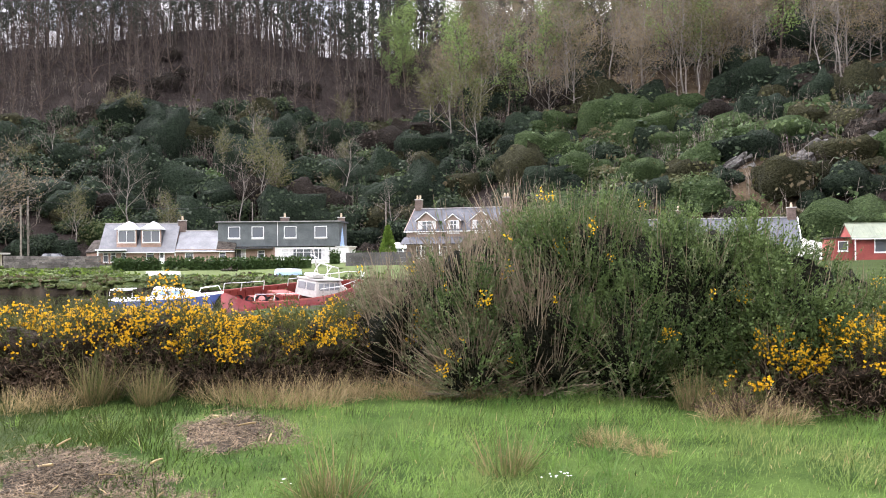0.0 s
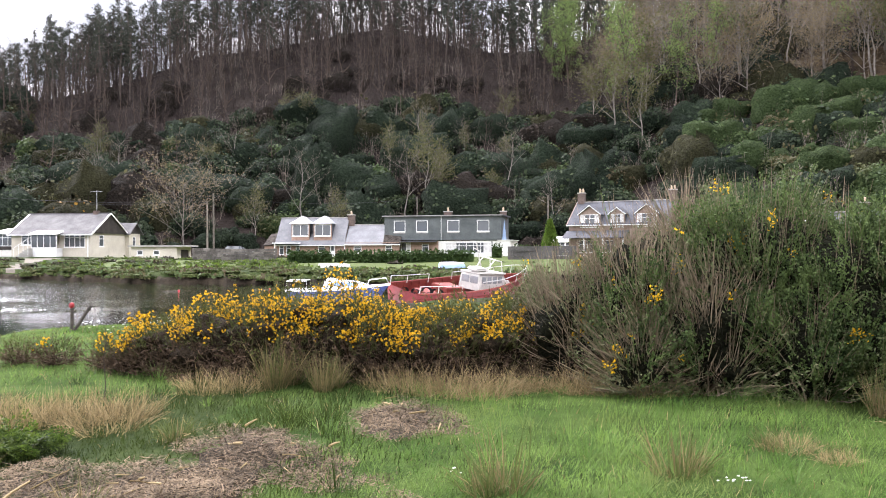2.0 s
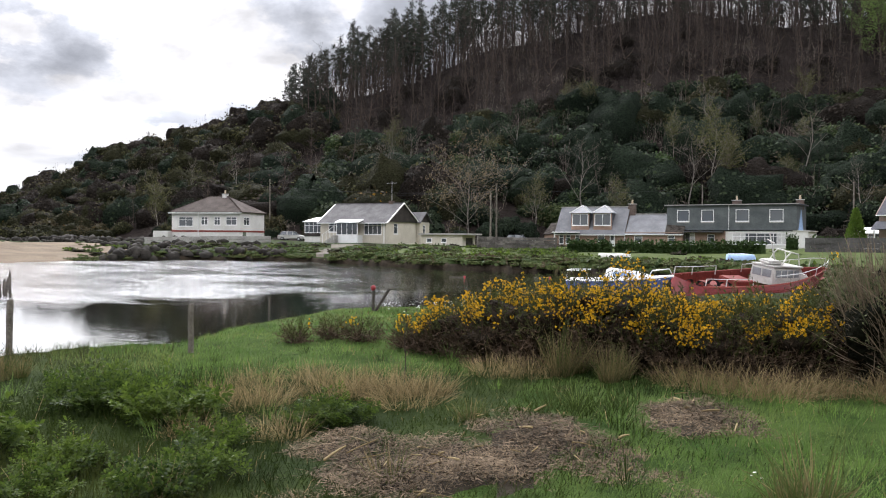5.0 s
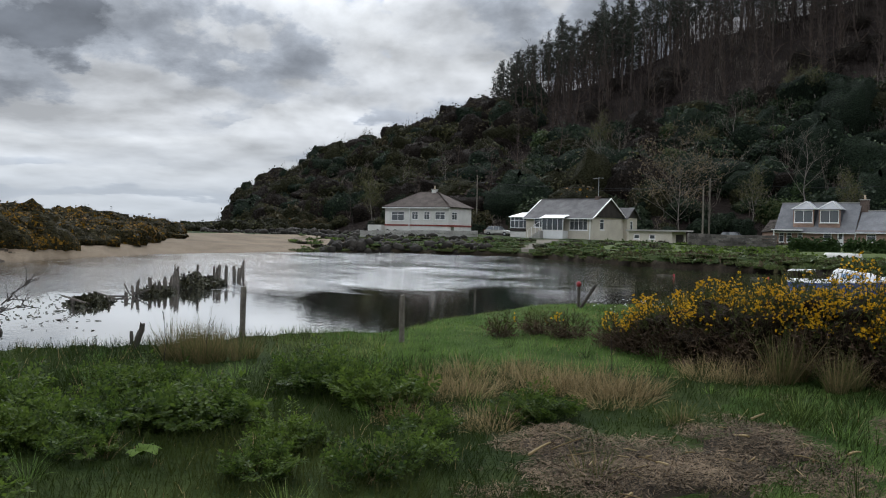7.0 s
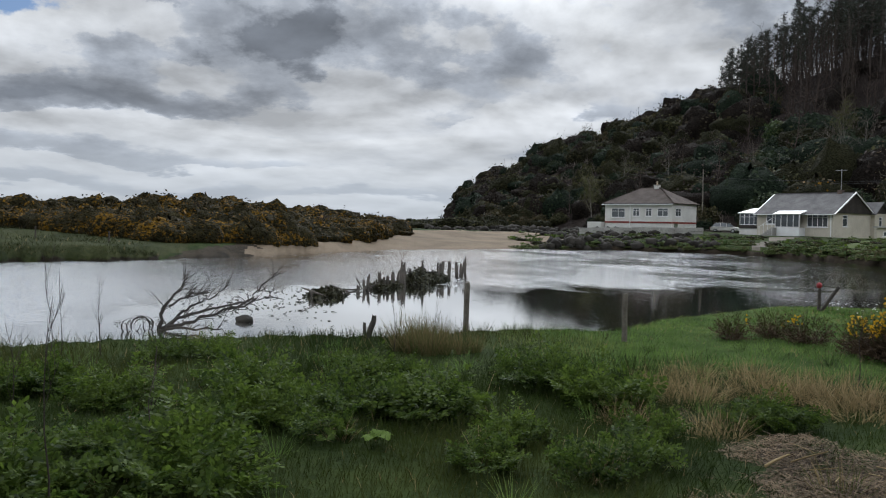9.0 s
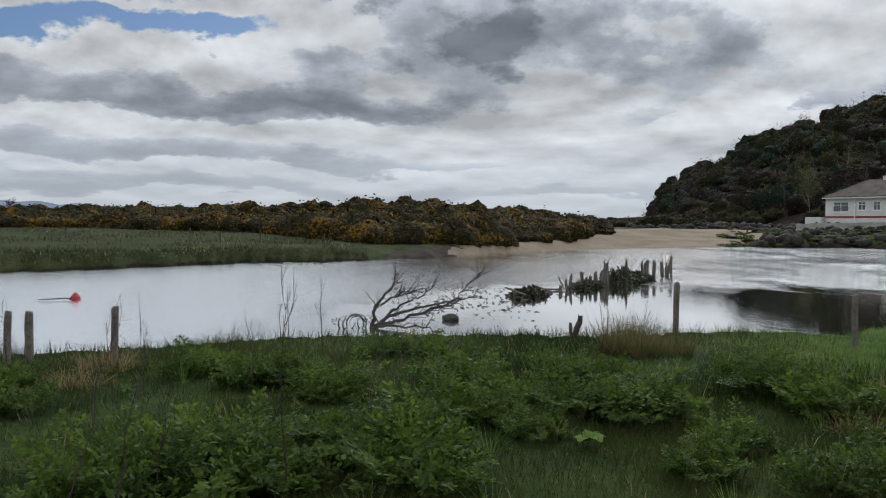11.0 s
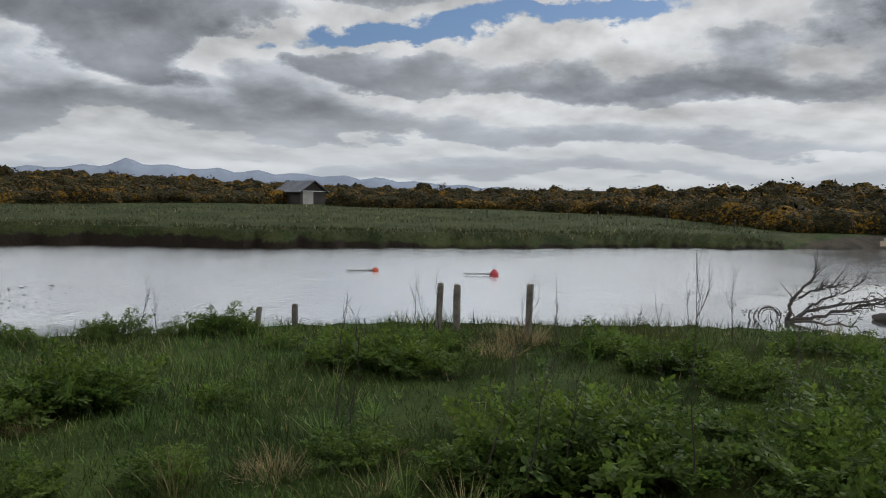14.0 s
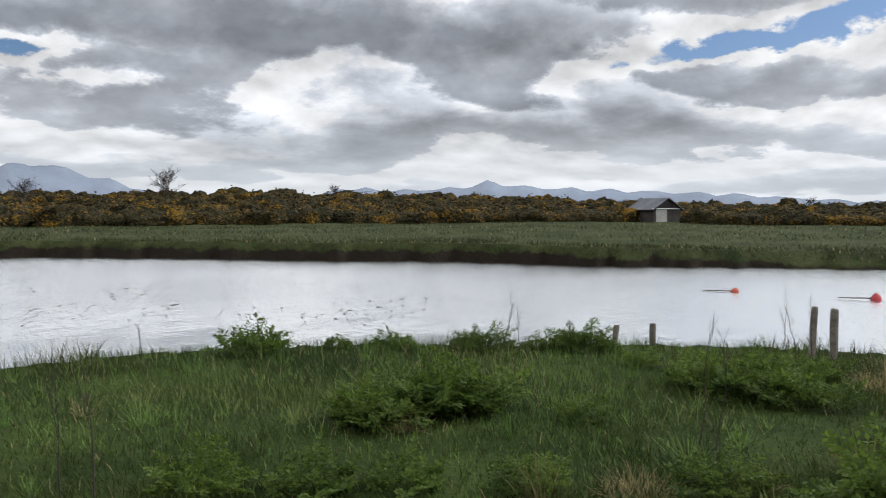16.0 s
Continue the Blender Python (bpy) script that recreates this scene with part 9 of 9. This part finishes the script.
for i, (az, d, h, lean, dirn) in enumerate(((107.7, 6.2, 0.85, 0.05, 1.0), (106.6, 6.0, 0.80, 0.15, 0.4), (98.4, 4.7, 0.95, 0.55, 2.6), (95.4, 4.6, 0.95, 0.30, 2.6), (84.0, 5.0, 1.25, 0.06, 2.0), (78.2, 5.6, 0.75, 0.60, 2.7), (92.3, 4.8, 0.7, 0.1, 1.0),
                                            (101.9, 11.2, 0.70, 0.05, 0.0), (101.2, 11.3, 0.6, 0.15, 0.0), (100.2, 11.2, 0.7, 0.10, 0.0), (94.1, 11.3, 0.75, 0.08, 1.0), (94.7, 11.1, 0.6, 0.2, 3.0), (92.3, 11.4, 0.42, 0.05, 0.0), (87.0, 11.6, 0.35, 0.1, 0.0), (83.8, 11.4, 0.65, 0.12, 3.0), (83.2, 11.6, 0.75, 0.05, 0.0),
                                            (81.0, 11.7, 0.45, 0.1, 0.0), (148.4, 4.9, 0.95, 0.03, 0.0), (147.0, 5.0, 0.95, 0.05, 1.0), (120.0, 10.2, 0.65, 0.25, 2.2), (119.0, 10.3, 0.5, 0.05, 0.0), (86.2, 6.4, 0.8, 0.1, 0.4), (80.9, 10.6, 0.85, 0.05, 0.0), (32.2, 9.3, 0.8, 0.05, 0.0), (143.5, 9.8, 0.4, 0.1, 0.0), (146.8, 9.2, 0.35, 0.1, 0.0), (62.0, 11.2, 0.6, 0.1, 0.0), (59.4, 11.0, 0.6, 0.1, 1.0))):
    place(dead_stalk(150 + i, 1.0 * h, lean, dirn, 4), az, d if d < 11 else d - 0.7)



def build_daisies():
    """Small white flowers in the turf: a drift by the water and a few in the lawn."""
    rng = np.random.default_rng(19)
    rows = [(30.6, 19.6, 2.6, 1.5, 80), (28.2, 20.2, 1.8, 1.2, 50), (33.6, 19.2, 0.7, 0.3, 12), (-9.9, 5.85, 0.5, 0.08, 7), (-9.2, 5.8, 0.4, 0.06, 5), (9.0, 5.8, 0.5, 0.08, 4)]
    P = []
    for az, d, wa, wd, n in rows:
        x, y = polar(az + wa * rng.normal(size=n), d + wd * rng.normal(size=n))
        P.append(np.stack([x, y, height(x, y) + np.where(d > 15, 0.12, 0.06) + 0.02 * rng.random(n)], -1))
    P = np.vstack(P)
    m = 6
    own = np.repeat(np.arange(len(P)), m)
    a = np.tile(np.arange(m) * 6.283 / m, len(P))
    way = np.stack([np.cos(a), np.sin(a), 0.25 + 0 * a], -1)
    far = np.hypot(P[:, 0], P[:, 1])[own] > 15
    stuff("daisies", [(*diamonds(P[own], way, np.where(far, 0.022, 0.010), np.where(far, 0.008, 0.004), rng), 0)], ["white_paint"], "small white daisies scattered in the grass", "flowers")


build_daisies()
# ---------------------------------------------------------------- posts, wreck, driftwood, buoys
def rough_post(rng, w, h, sides=4, lean=0.0, jag=0.0):
    """A worn timber: a slightly crooked prism with rounded arrises and a weathered top."""
    bm = bmesh.new()
    rings = []
    n = 8 if sides == 4 else sides
    for k, f in enumerate((0, 0.35, 0.7, 0.93, 1.0)):
        ring = []
        for i in range(n):
            a = 2 * math.pi * (i + 0.5) / n
            r = w * 0.5
            if sides == 4:
                c, s = math.cos(a), math.sin(a)
                q = 1 / max(abs(c), abs(s))
                r = w * 0.5 * min(q, 1.22)
            r *= (1 + 0.10 * (rng.random() - 0.5)) * (1.0 if f < 1 else 0.86)
            ring.append(bm.verts.new((r * math.cos(a) + lean * f * h + 0.03 * w * math.sin(7 * f), r * math.sin(a), f * h + (jag * rng.random() * h if f == 1.0 else 0))))
        rings.append(ring)
    for a, b in zip(rings, rings[1:]):
        for i in range(n):
            bm.faces.new((a[i], a[(i + 1) % n], b[(i + 1) % n], b[i]))
    bm.faces.new(rings[-1])
    return bm


def fence_posts():
    rng = random.Random(3)
    for az, d, w, h, sides, lean, lab in ((57.1, 12.7, 0.085, 0.73, 4, 0.02, "weathered square fence post"), (46.4, 12.0, 0.075, 0.66, 4, 0.0, "weathered square fence post"), (100.27, 10.95, 0.085, 0.61, 9, 0.04, "dark round fence post leaning slightly"),
                                           (99.0, 11.05, 0.095, 0.58, 4, 0.0, "pale grey square fence post"), (94.2, 10.6, 0.085, 0.67, 9, 0.03, "dark round fence post"), (109.9, 11.2, 0.08, 0.30, 4, 0.0, "short grey post stub"), (112.4, 11.2, 0.08, 0.26, 9, 0.10, "short leaning post stub")):
        t = thing("fence_post", lab + " at the water's edge", "post", "old posts on the shore")
        part("shaft", rough_post(rng, w, h + 0.1, sides, lean, 0.03), "post_wood", t)
        place(t, az, d, 1, az, 0.1)
    for az, d, h in ((89.1, 56, 0.85), (91.0, 60, 0.8), (87.2, 54, 0.75), (84.6, 58, 0.8), (96.5, 62, 0.7), (80.4, 52, 0.7)):
        t = thing("fence_post", "thin dark post standing on the far bank", "post", "posts on the far bank")
        part("shaft", rough_post(rng, 0.10, h, 9, 0.03, 0.02), "weathered_wood", t)
        place(t, az, d, 1, 0, 0.05)
    t = thing("wood_stub", "dark rotten stub of timber leaning at the waterline", "driftwood")
    part("shaft", rough_post(rng, 0.09, 0.30, 7, 0.35, 0.35), "weathered_wood", t)
    part("splinter", rough_post(rng, 0.05, 0.22, 5, -0.1, 0.5), "weathered_wood", t)
    place(t, 63.9, 11.55, 1, 64, 0.05)
    t = thing("mooring_stake", "leaning crossed stakes on the shore", "post")
    part("stake", rough_post(rng, 0.07, 0.52, 7, 0.02, 0.1), "weathered_wood", t)
    s = part("brace", rough_post(rng, 0.07, 0.62, 7, 0.0, 0.1), "weathered_wood", t)
    s.matrix_basis = pose(0.02, 0.05, 0.0, 0, 32, 0)
    bm = bmesh.new()
    bmesh.ops.create_uvsphere(bm, u_segments=16, v_segments=10, radius=0.055)
    for v in bm.verts:
        v.co.z = v.co.z * 1.15 + 0.555
    part("float", bm, "buoy_pink", t, "faded pink float stuck on the stake", smooth=True)
    place(t, 34.5, 18.3, 1, 34.5, 0.05)


fence_posts()


def wreck():
    rng = random.Random(12)
    a, b = at(67.3, 25.6), at(57.0, 37.0)
    along = (b - a)
    side = Vector((-along.y, along.x, 0)).normalized()
    t = thing("boat_wreck", "row of rotten black timbers of a sunken wreck draped in weed", "wreck")
    t.matrix_basis = Matrix.Translation((a.x, a.y, WATER))
    f = 0.0
    while f < 1.0:
        gap = 0.028 if f > 0.30 else 0.06
        if 0.84 < f < 0.88:
            f = 0.90
        h = rng.uniform(0.26, 0.74) if f > 0.27 else rng.uniform(0.05, 0.26)
        o = rough_post(rng, rng.uniform(0.07, 0.16), h + 0.5, 6, rng.uniform(-0.12, 0.16), 0.22)
        ob = part("timber", o, "weathered_wood", t)
        p = along * f + side * rng.uniform(-0.25, 0.25)
        ob.matrix_basis = pose(p.x, p.y, -0.5, rng.uniform(-6, 6), rng.uniform(-6, 6), rng.uniform(0, 180))
        f += gap * rng.uniform(0.5, 1.4)
    for f0, f1, w, h, seed in ((0.52, 0.66, 0.55, 0.58, 1), (0.64, 0.76, 0.40, 0.34, 4), (0.31, 0.42, 0.35, 0.20, 2), (0.0, 0.10, 0.40, 0.22, 3)):
        g = np.random.default_rng(seed)
        n = 900
        s = g.random(n)
        q = g.random(n) * 2 - 1
        e = np.sqrt(np.clip(1 - q ** 2, 0, 1)) * np.sqrt(np.clip(1 - (2 * s - 1) ** 4, 0, 1)) * (0.75 + 0.25 * np.sin(s * 23 + seed))
        p = np.array(along)[None] * (f0 + (f1 - f0) * s)[:, None] + np.array(side)[None] * (q * w)[:, None]
        p[:, 2] = e * h * (0.6 + 0.4 * g.random(n))
        part_mesh("weed_mound", [(*diamonds(p, g.normal(size=(n, 3)) - np.array([0, 0, 0.3]), 0.12 + 0.10 * g.random(n), 0.03 + 0.03 * g.random(n), g), 0)], ["weed"], t)
    for k in range(14):
        q = along * rng.uniform(-0.02, 0.30) + side * rng.uniform(-0.4, 0.4)
        ob = part("fallen_rib", rough_post(rng, rng.uniform(0.04, 0.07), rng.uniform(0.4, 1.0), 6, 0.1, 0.2), "weathered_wood", t)
        ob.matrix_basis = pose(q.x, q.y, 0.03, rng.uniform(70, 88), 0, rng.uniform(0, 360))


wreck()


def driftwood():
    """A bleached dead tree lying half in the water: a root end and limbs that rise and fork."""
    rng = np.random.default_rng(31)
    t = thing("driftwood_tree", "dead bare branched tree stranded in shallow water", "driftwood")
    p = at(77.4, 18.2)
    t.matrix_basis = pose(p.x, p.y, WATER, 0, 0, 77.4)
    limbs = (((0, 0, -0.2), (0.06, 0.0, 0.30), (0.18, 0.05, 0.62), (0.45, 0.1, 0.86), (0.56, 0.1, 1.22)), ((0.02, 0, 0.0), (0.40, 0.1, 0.26), (0.90, 0.2, 0.38), (1.50, 0.25, 0.48), (2.00, 0.3, 0.62)),
             ((0.05, 0, 0.02), (0.55, -0.1, 0.16), (1.15, -0.15, 0.34), (1.70, -0.2, 0.52), (2.30, -0.2, 0.70)), ((0, 0, 0.0), (0.3, -0.3, 0.10), (0.7, -0.5, 0.06), (1.1, -0.7, 0.10), (1.5, -0.8, -0.05)),
             ((0.2, 0.05, 0.5), (0.42, 0.1, 0.60), (0.62, 0.2, 0.72), (0.80, 0.2, 0.74), (0.98, 0.25, 0.80)), ((1.70, -0.2, 0.52), (1.92, -0.2, 0.72), (2.05, -0.2, 0.92), (2.25, -0.2, 1.08), (2.42, -0.2, 1.30)), ((0, 0, 0), (0.35, 0.2, 0.26), (0.75, 0.4, 0.50), (1.15, 0.5, 0.66), (1.45, 0.5, 0.90)))
    P = np.array(limbs, float)
    R = np.array([[0.075, 0.06, 0.045, 0.03, 0.012], [0.06, 0.05, 0.04, 0.028, 0.012], [0.065, 0.05, 0.042, 0.03, 0.01], [0.05, 0.04, 0.03, 0.02, 0.01], [0.035, 0.03, 0.022, 0.016, 0.008], [0.026, 0.022, 0.018, 0.012, 0.006], [0.05, 0.04, 0.03, 0.02, 0.008]])
    # crooked limbs: finer steps with kinks
    u = np.linspace(0, 4, 17)
    for i in range(len(P)):
        Q = np.stack([np.interp(u, np.arange(5), P[i, :, c]) for c in range(3)], -1)
        Q[1:-1] += rng.normal(size=(15, 3)) * np.array([0.030, 0.030, 0.026])
        part_mesh("limb", [(*tubes(Q[None], 0.74 * np.interp(u, np.arange(5), R[i])[None], 6), 0)], ["drift_wood"], t)
    n = 110
    i = rng.integers(0, len(P), n)
    f = 1.2 + 2.7 * rng.random(n)
    k = f.astype(int)
    w = (f - k)[:, None]
    B = P[i, k] * (1 - w) + P[i, k + 1] * w
    way = unit(P[i, k + 1] - P[i, k]) * 0.8 + rng.normal(size=(n, 3)) * 0.6 + np.array([0.2, 0, 0.35])
    T = arcs(B, way, 0.12 + 0.32 * rng.random(n), 4, np.zeros(n), rng, 0.15)
    T2 = arcs(T[:, 2], way + rng.normal(size=(n, 3)) * 0.8, 0.08 + 0.14 * rng.random(n), 3, np.zeros(n), rng, 0.1)
    part_mesh("twig_mass", [(*tubes(T, np.repeat([[0.012, 0.010, 0.007, 0.003]], n, 0), 4), 0), (*tubes(T2, np.repeat([[0.006, 0.005, 0.003]], n, 0), 3), 0)], ["drift_wood"], t)
    # the tangled root end
    m = 14
    a = np.linspace(0, 1, 9)[None, :]
    ph, rad = rng.random((m, 1)) * 6.28, 0.12 + 0.12 * rng.random((m, 1))
    L = np.stack([-0.32 + 0.22 * rng.normal(size=(m, 1)) * 0.6 + rad * np.cos(ph + 4 * a), 0.15 * rng.normal(size=(m, 1)) + 0 * a, 0.10 + rad * np.sin(ph + 4 * a)], -1)
    part_mesh("root_tangle", [(*tubes(L, (0.010 + 0.012 * rng.random((m, 1))) * np.ones((1, 9)), 5), 0)], ["drift_wood"], t)


driftwood()


def boulder(seed, r, squash, mat, name="boulder"):
    bm = bmesh.new()
    bmesh.ops.create_icosphere(bm, subdivisions=3, radius=1.0)
    off = Vector((seed * 3.1, seed * 1.7, 0))
    for v in bm.verts:
        k = 1 + 0.30 * noise.noise(v.co * 1.1 + off) + 0.10 * noise.noise(v.co * 3.2 + off)
        v.co = Vector((v.co.x * k * r, v.co.y * k * r * 0.8, v.co.z * k * r * squash))
    return bm


t = thing("boulder", "dark wet rounded rock in shallow water", "rock")
part("stone", boulder(7, 0.24, 0.45, "rock"), "rock", t, smooth=True)
t.matrix_basis = Matrix.Translation(at(72.0, 19.6, WATER + 0.03))


def build_weed_bits():
    rng = np.random.default_rng(41)
    def bits(n, az0, az1, d0, d1):
        az, d = az0 + (az1 - az0) * rng.random(n), d0 + (d1 - d0) * rng.random(n)
        x, y = polar(az, d)
        keep = wobble(x, y, 1.3, 2.0) + 0.4 * rng.normal(size=n) > 0.25
        return np.stack([x, y, np.full(n, WATER + 0.012)], -1)[keep]
    C = np.vstack([bits(900, 66, 76, 18.0, 29), bits(420, 122, 150, 18, 30), bits(240, 75, 80, 17.5, 20)])
    n = len(C)
    a = rng.random(n) * 6.28
    way = np.stack([np.cos(a), np.sin(a), 0.05 * rng.normal(size=n)], -1)
    P = arcs(C, way, 0.04 + 0.14 * rng.random(n) ** 2, 4, np.zeros(n), rng, 0.3)
    P[..., 2] = np.maximum(P[..., 2], WATER + 0.006)
    stuff("floating_weed", [(*tubes(P, 0.010 * np.repeat([[0.6, 1, 0.9, 0.4]], n, 0), 5), 0)], ["weed"], "scattered dark seaweed floating on the water", "seaweed")


build_weed_bits()


def buoy(az, d, r, mat, label, long=1.0):
    t = thing("mooring_buoy", label, "buoy")
    bm = bmesh.new()
    bmesh.ops.create_uvsphere(bm, u_segments=20, v_segments=14, radius=r)
    for v in bm.verts:
        v.co.x *= long
        if v.co.z > r * 0.75:
            v.co.z += 0.25 * r * (v.co.z / r - 0.75) * 4
    part("float", bm, mat, t, smooth=True)
    P = np.array([[(-r * long, 0, 0.0), (-r * long - 0.18, 0.03, -0.005 + r * 0.1), (-r * long - 0.5, 0.0, 0.0), (-r * long - 0.85, 0.04, 0.0)]])
    part_mesh("rope", [(*tubes(P, np.array([[0.025, 0.02, 0.02, 0.015]]), 6), 0)], ["rope"], t)
    bm = bmesh.new()
    bmesh.ops.create_cone(bm, segments=12, radius1=r * 0.35, radius2=r * 0.3, depth=r * 0.4, cap_ends=True)
    ob = part("collar", bm, "black_rubber", t)
    ob.matrix_basis = pose(-r * long * 0.92, 0, 0, 0, 90, 0)
    t.matrix_basis = pose(*at(az, d, WATER + r * 0.35), 0, 0, az)


buoy(96.1, 26.8, 0.14, "buoy_pink", "round pink-red mooring buoy floating with a rope")
buoy(104.2, 28.0, 0.09, "buoy_orange", "orange mooring buoy floating with a rope", 1.3)
buoy(28.4, 49.0, 0.06, "buoy_pink", "small red mooring buoy on the dark water")
buoy(22.6, 49.0, 0.06, "buoy_orange", "small orange mooring buoy on the dark water")
